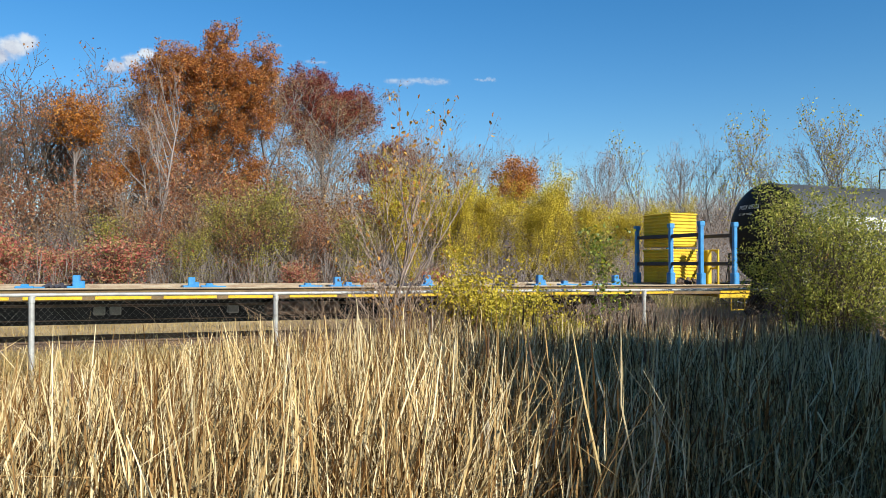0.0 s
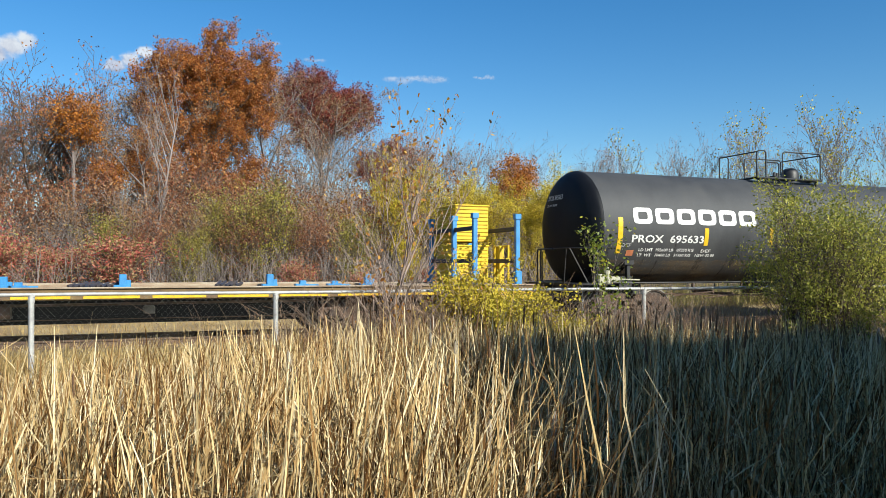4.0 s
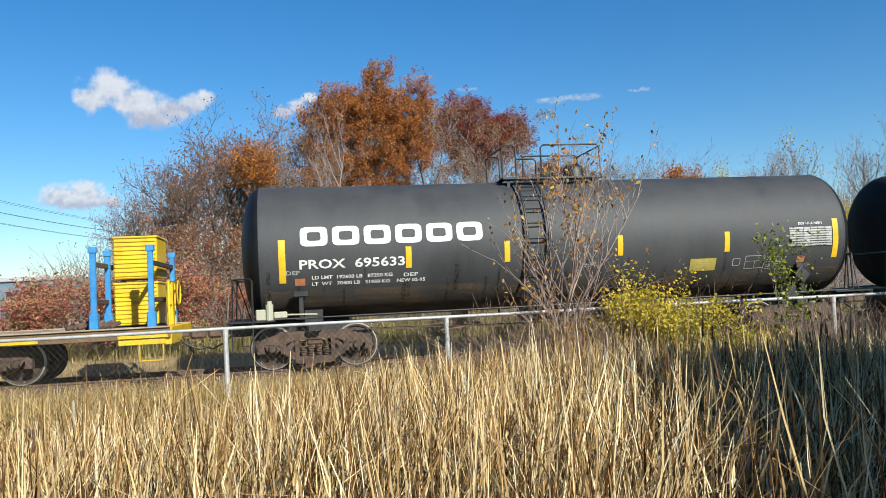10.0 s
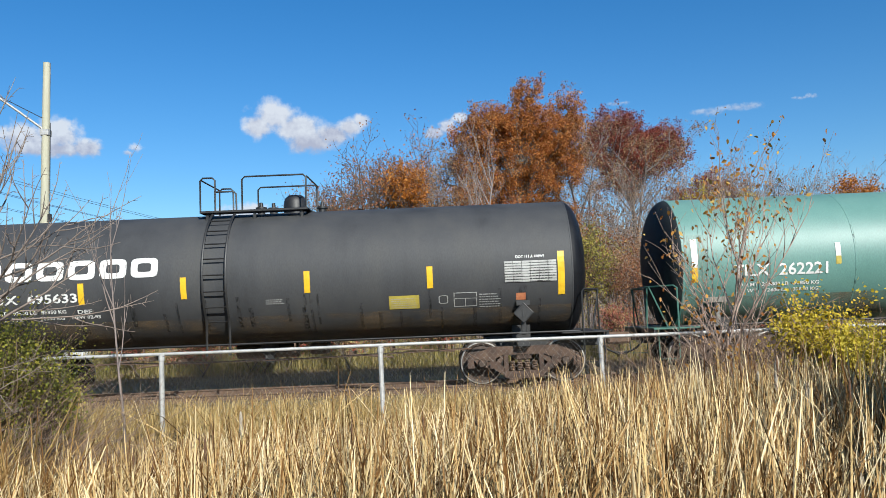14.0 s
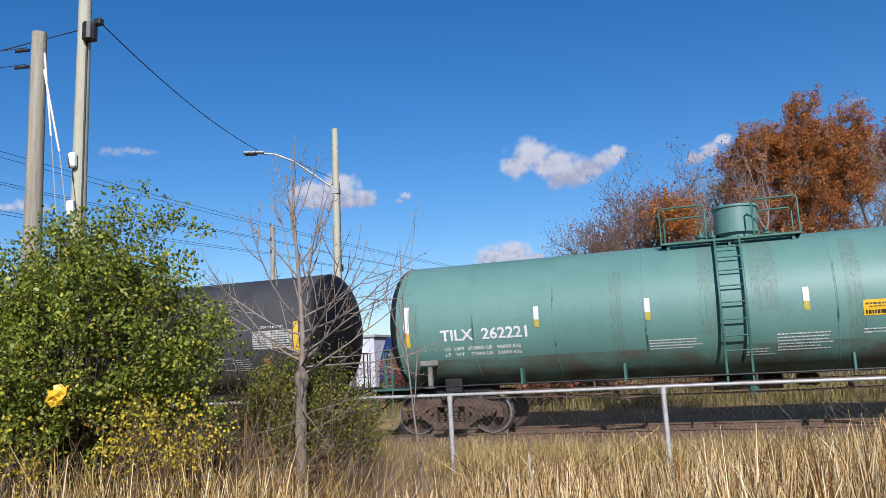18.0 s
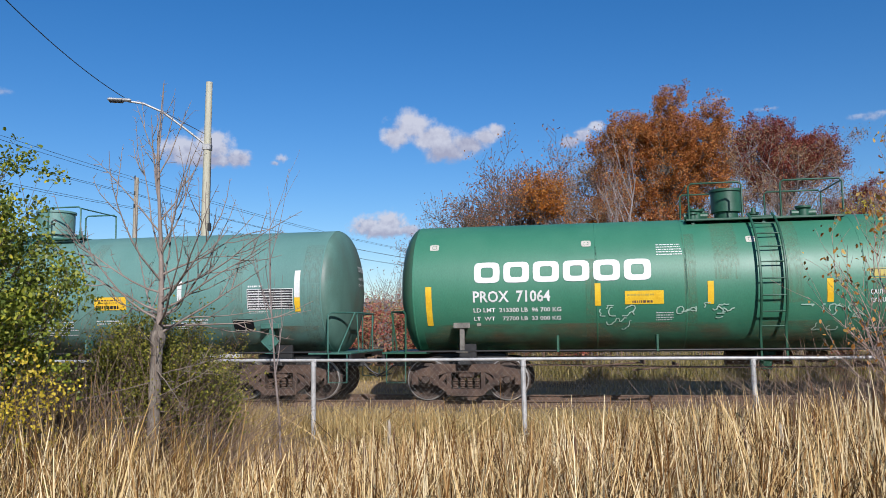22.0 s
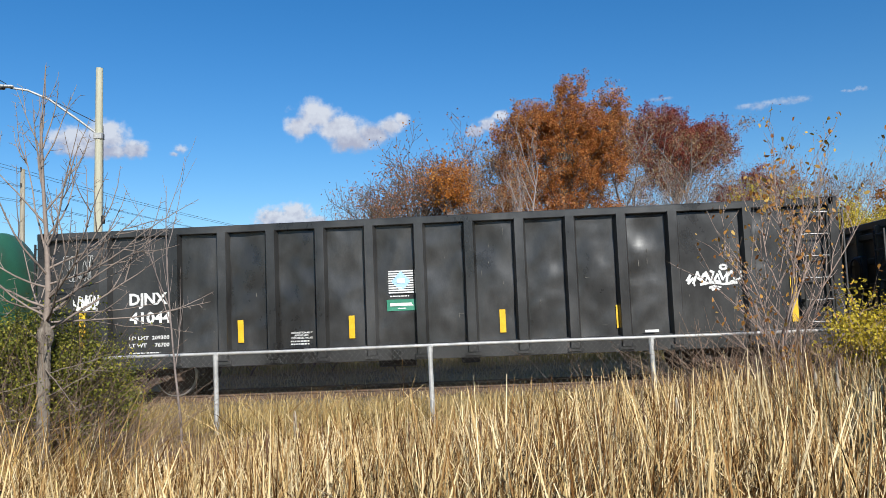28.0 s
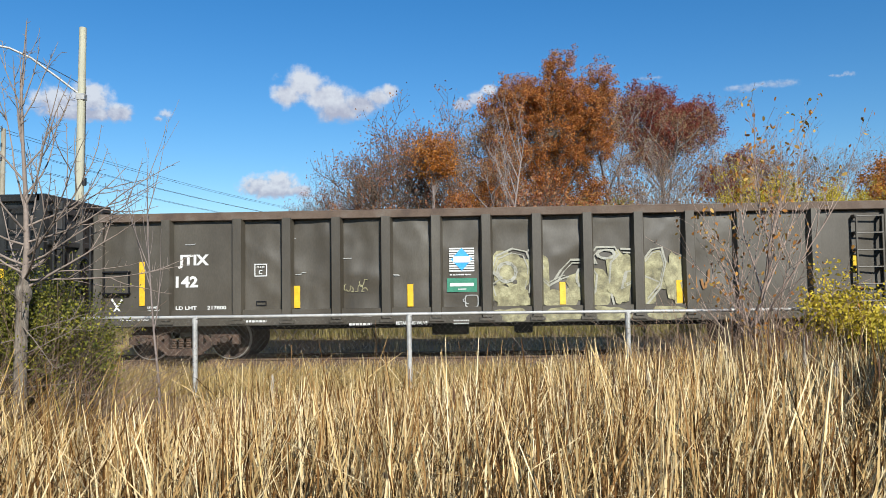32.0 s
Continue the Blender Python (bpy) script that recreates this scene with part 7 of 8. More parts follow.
def build_bare_tree():
    """A young tree: straight trunk with a knob where it forks, long thin limbs, short stiff twigs."""
    rng = np.random.default_rng(64)
    x0, y0 = -4.79, 8.3
    ob = thing("bare_tree", "leafless young tree with pale grey-brown bark", "tree", "", pose(x0, y0, ground_z(x0, y0)))
    fork, top = 2.3, 5.2
    trunk = Geo().tube([(0.01, 0, -0.2), (0.0, 0, 0.6), (-0.01, 0, 1.4), (0.01, 0, 2.1), (0.02, 0, fork - 0.08), (0.025, 0, fork), (0.03, 0, fork + 0.14)], 0.078, 10, 0.05)
    part("trunk", trunk, "bark", ob, "grey-brown knobbly trunk", smooth=60)
    knob = Geo().turned([(-0.14, 0.05), (-0.07, 0.078), (0.0, 0.088), (0.06, 0.07), (0.1, 0.04)], 10, "z", (0.02, 0, fork))
    part("knob", knob, "bark", ob, smooth=60)
    lead = [Vector((0.02, 0, fork)), Vector((0.05, 0, 2.75)), Vector((0.02, 0.02, 3.3)), Vector((-0.02, 0.02, 3.9)), Vector((-0.03, 0.0, 4.5)), Vector((0.02, 0.0, top))]
    segs, fine = [], []

    def run(pts, r0, r1, out):
        n = len(pts) - 1
        for i in range(n):
            out.append((*pts[i], *pts[i + 1], r0 + (r1 - r0) * i / n, r0 + (r1 - r0) * (i + 1) / n))

    def along(pts, f):
        i = min(int(f * (len(pts) - 1)), len(pts) - 2)
        return pts[i].lerp(pts[i + 1], f * (len(pts) - 1) - i)

    def bough(p, d, length, r, rise, forks=2):
        """A limb that bends upwards, with short stiff spurs and a few side limbs."""
        pts, q, dd = [p], p.copy(), d.copy()
        n = 8
        for i in range(n):
            dd = (dd + Vector(rng.normal(0, 0.07, 3)) + Vector((0, 0, rise))).normalized()
            q = q + dd * length / n
            pts.append(q.copy())
        run(pts, r, 0.0024, segs)
        for k in range(int(2 + length * 8)):
            f = 0.15 + 0.83 * rng.random()
            a = along(pts, f)
            way = (along(pts, min(f + 0.1, 1.0)) - along(pts, max(f - 0.1, 0.0))).normalized()
            side = way.cross(Vector(rng.normal(0, 1, 3))).normalized()
            td = (way * 0.55 + side + Vector((0, 0, 0.15))).normalized()
            ln = rng.uniform(0.03, 0.13) * (1.25 - 0.6 * f)
            run([a, a + td * ln], 0.0036, 0.002, fine)
        for k in range(forks):
            f = rng.uniform(0.2, 0.75)
            way = (along(pts, min(f + 0.1, 1.0)) - along(pts, max(f - 0.1, 0.0))).normalized()
            side = way.cross(Vector(rng.normal(0, 1, 3))).normalized()
            bough(along(pts, f), (way + side * 0.75).normalized(), length * rng.uniform(0.3, 0.6) * (1.1 - 0.5 * f), r * 0.5, rise, 0)

    run(lead, 0.04, 0.004, segs)
    for k in range(19):
        f = ((k + rng.random() * 0.8) / 19) ** 1.25
        a = k * 2.4 + rng.normal(0, 0.3)
        flat = 1.35 - 0.75 * f
        d = Vector((math.cos(a) * flat, math.sin(a) * flat * 0.8, 0.2 + 1.1 * f + (0.35 if k % 3 == 0 else 0))).normalized()
        bough(along(lead, 0.8 * f), d, (1.95 - 1.15 * f) * rng.uniform(0.75, 1.1), 0.0165 - 0.009 * f, 0.15 if k % 4 else 0.03, 3 if f < 0.5 else 1)
    for k in range(2):
        bough(along(lead, 0.6 + 0.12 * k), Vector((-0.25 + 0.5 * k, 0.1, 1)).normalized(), 1.0 - 0.2 * k, 0.009, 0.1, 0)
    # long low arms
    for a, up, ln in ((-0.2, 0.28, 1.9), (0.5, 0.1, 1.7), (-0.7, 0.45, 1.8), (2.9, 0.2, 1.8), (3.5, 0.4, 1.6), (2.4, 0.05, 1.5), (0.1, 0.55, 1.7)):
        bough(along(lead, rng.uniform(0.0, 0.25)), Vector((math.cos(a), math.sin(a) * 0.7, up)).normalized(), ln, 0.013, 0.05, 4)
    # thin drooping shoots on the trunk below the fork
    for k in range(14):
        a = rng.uniform(0, 2 * math.pi)
        bough(Vector((0.0, 0, rng.uniform(1.0, 2.2))), Vector((math.cos(a), math.sin(a) * 0.6, rng.uniform(-0.25, 0.5))).normalized(), rng.uniform(0.5, 1.2), 0.006, 0.02, 1)
    v, f = sticks(segs, 5)
    tagged(soup("bough", v, f, "pale_twigs", ob), kind="stuff")
    v, f = sticks(fine, 3)
    tagged(soup("twig", v, f, "pale_twigs", ob), kind="stuff")


def build_near_plants():
    S = "plants by the fence"
    # green bush in front of the poles
    put(domed("green_bush", "dense leafy green bush with yellowing leaves", "bush", 61, "green", 66000, 0.043, (1.5, 1.2, 1.6), 2.45, 420, 0.14, 0.62, S, 1.25, lumps=0.42), -6.5, 6.7, 1.0, 0)
    ob2 = put(plant("yellow_green_shrub", "thin yellow-green shrub round the bare tree", "shrub", 62, "brown_twigs", "mixed", 7500, 0.03, 0.1, S, 4, 0.7, 0.4, fit=(0.85, 2.35),
                    height=1.9, levels=2, radius=0.02, spread=0.7, kids=(24, 9), up=0.5, start=0.06, lengths=(0.6, 0.5), thin=0.003), -4.95, 8.9, 0.9)
    again(ob2, -5.7, 9.0, 1.0, 80)
    again(ob2, -6.1, 6.3, 0.72, 150)
    put(domed("yellow_green_shrub", "low shrub with bright yellow-green leaves beside the green bush", "shrub", 63, "lime", 2300, 0.03, (0.6, 0.4, 0.36), 1.7, 60, 0.11, 0.7, S, 1.2), -5.05, 6.15, 1.0, 0)
    put(domed("yellow_green_shrub", "low shrub with bright yellow-green leaves beside the green bush", "shrub", 64, "lime", 900, 0.032, (0.6, 0.3, 0.3), 1.5, 40, 0.12, 0.7, S, 1.1), -6.3, 5.3, 1.0, 40)
    put(domed("green_shrub", "dense low olive-green shrub round the bare tree", "shrub", 65, "mixed", 10000, 0.029, (0.68, 0.42, 0.64), 1.8, 150, 0.13, 0.7, S, 0.5), -5.15, 8.8, 1.0, 0)
    put(domed("green_shrub", "dense low olive-green shrub round the bare tree", "shrub", 67, "mixed", 6000, 0.029, (0.5, 0.35, 0.5), 1.45, 110, 0.12, 0.7, S, 0.4), -4.6, 9.1, 1.0, 70)
    # yellow plastic marker caught in the bush
    mk = thing("plastic_marker", "bright yellow plastic marker hanging in the green bush", "marker", at=pose(-5.62, 5.5, 1.45, 12, 25, 20))
    bag = Geo()
    rg = random.Random(6)
    rim = [(0.0, 0.14), (0.045, 0.12), (0.06, 0.16), (0.085, 0.085), (0.07, 0.03), (0.085, -0.02), (0.03, -0.045), (-0.01, -0.09), (-0.05, -0.05), (-0.085, -0.055), (-0.06, 0.0), (-0.09, 0.035), (-0.045, 0.06), (-0.05, 0.11)]
    for depth in (0.0, 0.022):
        n = len(bag.v)
        bag.v += [(0.0, depth - 0.03, 0.04)] + [(u, depth + rg.uniform(-0.025, 0.03), w) for u, w in rim] + [(u * 0.5, depth + rg.uniform(-0.035, 0.01), 0.02 + w * 0.5) for u, w in rim]
        k = len(rim)
        for q in range(k):
            r = (q + 1) % k
            bag.f += [(n, n + 1 + k + q, n + 1 + k + r), (n + 1 + k + q, n + 1 + q, n + 1 + r, n + 1 + k + r)]
    part("bag", bag, "yellow_tape", mk)
    part("tie", Geo().tube([(0, 0, 0.2), (0.03, 0.02, 0.5), (0.02, 0.06, 0.8)], 0.006, 5), "dark_steel", mk)
    # bare young tree
    build_bare_tree()
    put(plant("bare_sapling", "thin leafless sapling with upright twigs", "sapling", 66, "grey_twigs", None, 0, 0, 0, "", 5,
              height=3.1, levels=2, radius=0.02, spread=0.5, kids=(7, 3), up=0.6, wobble=0.05, start=0.35, lengths=(0.4, 0.35), lean=0.01, thin=0.0024), -4.15, 10.45, 1.06, 0)
    # sapling with hanging orange leaves
    put(plant("birch_sapling", "slender grey sapling with sparse hanging orange leaves", "sapling", 68, "red_twigs", "hanging", 600, 0.066, 0.07, S, 5, 0.55, 1.2, fit=(1.1, 3.75),
              height=2.6, levels=3, radius=0.036, spread=0.5, kids=(10, 8, 4), up=0.5, wobble=0.11, start=0.03, lengths=(0.85, 0.4, 0.45), thin=0.0024), 3.8, 10.85, 1.0, 200)
    put(plant("birch_sapling", "slender grey sapling with sparse hanging orange leaves", "sapling", 69, "red_twigs", "hanging", 110, 0.06, 0.07, S, 5, 0.55, 1.2, fit=(1.1, 2.3),
              height=2.0, levels=2, radius=0.026, spread=0.75, kids=(11, 9), up=0.35, wobble=0.07, start=0.03, lengths=(0.9, 0.42), thin=0.0027), 3.75, 10.75, 1.0, 20)
    # bright yellow shrubs
    y = put(plant("yellow_shrub", "bright yellow small-leaved shrub", "shrub", 71, "brown_twigs", "yellow", 9500, 0.04, 0.09, S, 4, 0.75, 0.2, fit=(0.75, 1.25),
                  height=1.3, levels=2, radius=0.014, spread=0.8, kids=(20, 9), up=0.3, start=0.04, lengths=(0.7, 0.5), thin=0.0025, vary=0.4), 5.35, 10.6, 1.0, 0)
    again(y, 5.9, 10.4, 0.7, 140)
    again(y, 6.45, 10.9, 0.5, 220)
    g = put(plant("green_shrub", "thin green shrub with yellowing tips", "shrub", 72, "brown_twigs", "lime", 3000, 0.045, 0.09, S, 4, 0.7, 0.2, fit=(0.6, 1.65),
                  height=1.5, levels=2, radius=0.014, spread=0.7, kids=(18, 8), up=0.45, start=0.04, lengths=(0.6, 0.5), thin=0.0025, vary=0.4), 4.75, 10.95, 1.0)
    again(g, 5.2, 11.1, 0.8, 100)
    put(plant("leafy_sapling", "thin sapling with small dark green leaves", "sapling", 73, "grey_twigs", "green", 620, 0.05, 0.09, S, 4, 0.7, fit=(0.34, 2.25),
              height=2.1, levels=2, radius=0.015, spread=0.55, kids=(10, 4), up=0.6, wobble=0.06, start=0.3, lengths=(0.3, 0.4), thin=0.002), 6.85, 10.4, 1.0)
    # green willow-like bush on the shady side
    put(domed("green_bush", "airy fresh-green bush over the shaded reeds", "bush", 75, "fresh", 30000, 0.042, (1.4, 1.1, 1.3), 1.75, 300, 0.17, 0.5, S, lumps=0.5), 10.5, 9.7, 1.0, 60)
    # brambles along the fence and round the bushes
    rng = np.random.default_rng(81)
    segs = []
    for (cx, cy, wx, wy, hh, n) in ((4.2, 10.9, 1.7, 0.4, 1.35, 1700), (8.4, 10.9, 3.2, 0.6, 1.0, 3600), (-5.9, 8.5, 1.1, 0.8, 2.1, 2400), (-8.7, 6.2, 1.3, 1.0, 2.3, 1900), (-6.4, 5.6, 1.6, 0.5, 1.5, 1700), (-4.8, 8.9, 0.6, 0.5, 1.5, 800), (12.5, 10.5, 2.5, 0.8, 0.8, 400)):
        for _ in range(n):
            x, yy = rng.normal(cx, wx * 0.6), rng.normal(cy, wy * 0.6)
            p = Vector((x, yy, ground_z(x, yy)))
            d = Vector((rng.normal(0, 0.6), rng.normal(0, 0.5), rng.uniform(0.5, 1.2))).normalized()
            l = hh * rng.uniform(0.5, 1.3) / 4
            for i in range(4):
                q = p + d * l
                segs.append((*p, *q, 0.0052 - 0.0008 * i, 0.0044 - 0.0008 * i))
                p = q
                d = (d + Vector((rng.normal(0, 0.25), rng.normal(0, 0.25), -0.16))).normalized()
    v, f = sticks(segs, 3)
    tagged(soup("brambles", v, f, "bramble"), "tangle of bare brown bramble stems along the fence", "brambles", kind="stuff")


build_near_plants()


def blades(rng, x, y, z, h, w, lean, bend, kinks=0.0, pieces=3, blunt=0.4, crook=0.0):
    """Ribbon blades of a few pieces each; kinks: share that is snapped over, crook: sideways wander of every joint."""
    n = len(x)
    a = np.where(rng.random(n) < 0.4, rng.normal(0.1, 0.7, n), rng.uniform(0, 2 * math.pi, n))
    dx, dy = np.cos(a), np.sin(a)
    b = a + rng.normal(math.pi / 2, 0.6, n)
    wx, wy = np.cos(b) * w / 2, np.sin(b) * w / 2
    rows = []
    k = pieces + 1
    fold = (rng.random(n) < kinks)
    at = rng.uniform(0.45, 0.9, n)
    drop = rng.uniform(0.6, 1.9, n)
    sx, sy = np.zeros(n), np.zeros(n)
    for i in range(k):
        t = i / (k - 1)
        out = h * (lean * t + bend * t * t)
        up = h * t * (1 - 0.25 * bend * t)
        over = np.where(fold & (t > at), (t - at) * h, 0.0)
        up = up - over * drop
        out = out + over * 0.9
        if crook and i:
            sx, sy = sx + rng.normal(0, crook, n) * h, sy + rng.normal(0, crook, n) * h
        taper = (0.75 if i == 0 else 1.0) if i < k - 1 else blunt
        px, py, pz = x + dx * out + sx, y + dy * out + sy, z + up
        rows.append(np.stack([px - wx * taper, py - wy * taper, pz], 1))
        rows.append(np.stack([px + wx * taper, py + wy * taper, pz], 1))
    v = np.stack(rows, 1).reshape(-1, 3)
    base = np.arange(n)[:, None] * 2 * k
    f = np.concatenate([base + np.array([[2 * i, 2 * i + 1, 2 * i + 3, 2 * i + 2]]) for i in range(k - 1)], 0)
    return v, f


L["straw"] = leafy("straw_blades", [(0, (0.05, 0.023, 0.008)), (0.25, (0.20, 0.10, 0.034)), (0.45, (0.47, 0.30, 0.125)), (0.68, (0.70, 0.51, 0.24)), (1, (0.93, 0.77, 0.49))], 0.05, 0.8, 0.04)
L["grass"] = leafy("dry_grass", [(0, (0.26, 0.17, 0.062)), (0.5, (0.48, 0.335, 0.135)), (1, (0.68, 0.53, 0.25))], 0.2, 0.8, 0.04)
L["weeds"] = leafy("dry_weeds", [(0, (0.09, 0.048, 0.018)), (0.4, (0.27, 0.16, 0.055)), (0.75, (0.50, 0.33, 0.12)), (0.93, (0.66, 0.48, 0.21)), (1, (0.42, 0.37, 0.06))], 0.15, 0.8, 0.04)
L["rough_grass"] = leafy("rough_grass", [(0, (0.15, 0.14, 0.035)), (0.5, (0.30, 0.25, 0.08)), (0.8, (0.46, 0.36, 0.14)), (1, (0.6, 0.48, 0.22))], 0.2, 0.7)
M["head"] = surface("cattail_head", [(0.10, 0.05, 0.025), (0.19, 0.10, 0.05)], 30, 0.95, 0, 0.5, 300)
M["fluff"] = surface("cattail_fluff", [(0.45, 0.36, 0.26), (0.66, 0.57, 0.45)], 60, 1.0, 0, 0.8, 300)


def build_reeds():
    rng = np.random.default_rng(5)

    def field(n, x0, x1, y0, y1):
        x, y = rng.uniform(x0, x1, n), rng.uniform(y0, y1, n)
        keep = (np.abs(np.arctan2(x, y)) < radians(58)) & ~((x < -3.4) & (y > 5.35 + 0.25 * (x + 3.4)))
        return x[keep], y[keep]

    def gz(x, y):
        return np.array([ground_z(a, b) for a, b in zip(x, y)])

    x1, y1 = field(78000, -12, 17, 3.5, 10.6)
    x2, y2 = field(30000, -7, 8, 3.2, 5.4)
    x3, y3 = field(24000, 2.5, 14, 3.6, 10.2)
    x, y = np.concatenate([x1, x2, x3]), np.concatenate([y1, y2, y3])
    # the stand thins out towards the open corner of the ditch
    keep = ~((x > 1.7 + 0.12 * (y - 3.2)) & (y < 5.6)) | (rng.random(len(x)) < np.where(x < 2.6, 0.25, np.where(y < 4.6, 0.03, 0.3)))
    keep &= (x > -0.78 * y) | (rng.random(len(x)) < 0.3)
    x, y = x[keep], y[keep]
    clump = np.array([noise.noise(Vector((a * 0.9, b * 0.9, 2.0))) for a, b in zip(x, y)])
    base = gz(x, y)
    fall = np.interp(np.degrees(np.arctan2(x, y)), [-46, -34, -24, -14, -5, 2, 8, 20], [0.095, 0.138, 0.147, 0.128, 0.124, 0.104, 0.084, 0.07])
    top = np.minimum(1.51 - np.hypot(x, y) * fall, 1.0) + 0.16 * clump
    h = (top - base) * np.where(rng.random(len(x)) < 0.3, rng.uniform(0.9, 1.1, len(x)), rng.uniform(0.45, 0.98, len(x)))
    h = np.where(rng.random(len(x)) < 0.012, h * rng.uniform(1.03, 1.12, len(x)), h)
    sway = np.array([noise.noise(Vector((a * 0.7, b * 0.7, 9.0))) for a, b in zip(x, y)])
    v, f = blades(rng, x, y, base, h, 0.003 + 0.0095 * rng.random(len(x)) ** 1.5, rng.normal(0.05, 0.06, len(x)) + 0.08 * sway, rng.uniform(-0.12, 0.36, len(x)), 0.45, 5, 0.35, 0.03)
    tagged(soup("cattail_reeds", v, f, L["straw"]), "dense bed of dry straw-coloured cattail blades in the ditch", "reeds", kind="stuff")
    # broken pieces caught between the stems
    x, y = field(62000, -9, 13, 3.4, 10.2)
    lo = gz(x, y)
    reach = np.minimum(1.51 - np.hypot(x, y) * np.interp(np.degrees(np.arctan2(x, y)), [-46, -34, -24, -14, -5, 2, 8, 20], [0.095, 0.138, 0.147, 0.128, 0.124, 0.104, 0.084, 0.07]), 1.0) - lo
    v, f = blades(rng, x, y, lo + reach * rng.uniform(0.1, 0.8, len(x)), rng.uniform(0.08, 0.36, len(x)), rng.uniform(0.004, 0.013, len(x)), np.where(rng.random(len(x)) < 0.3, rng.normal(0.2, 0.7, len(x)), rng.normal(0.05, 0.2, len(x))), rng.uniform(-0.5, 0.7, len(x)), 0.3, 2, 0.45)
    tagged(soup("broken_reeds", v, f, L["straw"]), "short leaf pieces and broken straw between the reeds", "reeds", kind="stuff")
    # fallen litter between the stems
    x, y = field(9000, -12, 16, 4.8, 10.4)
    v, f = blades(rng, x, y, gz(x, y), rng.uniform(0.4, 1.0, len(x)), rng.uniform(0.008, 0.016, len(x)), rng.uniform(0.6, 1.4, len(x)), rng.uniform(0.2, 0.9, len(x)), 0.4, 3, 0.5)
    tagged(soup("reed_litter", v, f, L["straw"]), "bent and broken straw between the reeds", "reeds", kind="stuff")
    # straw in front of the bush and the bare tree
    n = 4200
    x, y = rng.uniform(-5.3, -3.2, n), rng.uniform(4.3, 6.2, n)
    lo = gz(x, y)
    v, f = blades(rng, x, y, lo, (rng.uniform(0.35, 1.0, n) ** 0.8 * (1.12 - 0.028 * np.hypot(x, y)) - lo), 0.004 + 0.011 * rng.random(n) ** 1.4, rng.normal(0.1, 0.16, n), rng.uniform(-0.2, 0.7, n), 0.6, 5, 0.35, 0.03)
    tagged(soup("cattail_reeds", v, f, L["straw"]), "loose dry straw blades in front of the bush", "reeds", kind="stuff")
    # low green weeds in the open corner of the ditch
    n = 2600
    x, y = rng.uniform(2.2, 6.0, n), rng.uniform(3.3, 5.2, n)
    at = np.stack([x, y, gz(x, y) + rng.uniform(0.02, 0.28, n)], 1)
    v, f = leaves(at, 0.045, 0.05, rng, 0.2, 0.6, True)
    tagged(soup("green_weeds", v, f, L["mixed"]), "low green weeds in the shaded corner of the ditch", "weeds", kind="stuff")
    # dry weeds at the foot of the green bush
    n = 19000
    x, y = rng.uniform(-11, -3.0, n), rng.uniform(3.9, 6.7, n)
    lo = gz(x, y)
    v, f = blades(rng, x, y, lo, rng.uniform(0.55, 1.1, n) * (0.95 - lo), rng.uniform(0.004, 0.012, n), rng.normal(0.05, 0.3, n), rng.uniform(-0.3, 0.8, n), 0.75, 4, 0.4, 0.05)
    tagged(soup("dry_weeds", v, f, L["weeds"]), "tangled brown dry weeds at the foot of the bush", "weeds", kind="stuff")
    n = 12000
    x, y = rng.uniform(2.2, 15, n), rng.uniform(10.35, 11.7, n)
    v, f = blades(rng, x, y, gz(x, y), rng.uniform(0.2, 0.75, n), rng.uniform(0.004, 0.011, n), rng.normal(0, 0.3, n), rng.uniform(-0.2, 0.7, n), 0.5)
    tagged(soup("dry_weeds", v, f, L["weeds"]), "brown dry weeds along the fence", "weeds", kind="stuff")
    # short grass beyond the fence
    n = 66000
    x, y = rng.uniform(-14, 24, n), np.concatenate([rng.uniform(10.4, 16.4, n - 14000), rng.uniform(20.7, 25, 14000)])
    v, f = blades(rng, x, y, gz(x, y), np.where(y < 18, rng.uniform(0.15, 0.6, n), rng.uniform(0.06, 0.25, n)), rng.uniform(0.006, 0.015, n), rng.normal(0, 0.4, n), rng.uniform(0, 0.5, n), 0.2, 2)
    tagged(soup("dry_grass", v, f, L["grass"]), "short dry brown grass beside the track", "grass", kind="stuff")
    # tall dry grass beyond the track
    n = 34000
    x, y = rng.uniform(-18, 30, n), rng.uniform(24.9, 27.6, n)
    v, f = blades(rng, x, y, gz(x, y), rng.uniform(0.3, 1.0, n), rng.uniform(0.009, 0.02, n), rng.normal(0, 0.25, n), rng.uniform(0, 0.6, n), 0.3, 2)
    tagged(soup("tall_grass", v, f, L["rough_grass"]), "tall dry yellow-green grass behind the track", "grass", kind="stuff")
    # cattail stalks with heads
    head = Geo().turned([(0, 0.002), (0.006, 0.006), (0.02, 0.0085), (0.14, 0.0085), (0.155, 0.006), (0.16, 0.003), (0.26, 0.0015)], 8, "z").mesh("seed_head", 50)
    puff = Geo().turned([(0, 0.003), (0.03, 0.013), (0.09, 0.02), (0.16, 0.016), (0.22, 0.021), (0.28, 0.012), (0.3, 0.002)], 9, "z").mesh("seed_head", 50)
    stalk = Geo().tube([(0, 0, 0), (0, 0, 1)], 0.0042, 5, 0.003).mesh("stalk", 60)

    def cattail(x, y, h, fluffy, lx, ly):
        z = ground_z(x, y)
        c = thing("cattail", "dry cattail stalk with a pale fluffy seed head" if fluffy else "dry cattail stalk with a dark brown seed head", "cattail", "cattails in the ditch", pose(x, y, z, lx, ly, 0))
        s = part("stalk", stalk, L["straw"], c)
        s.scale = (1, 1, h)
        part("seed_head", puff if fluffy else head, "fluff" if fluffy else "head", c, at=pose(0, 0, h))

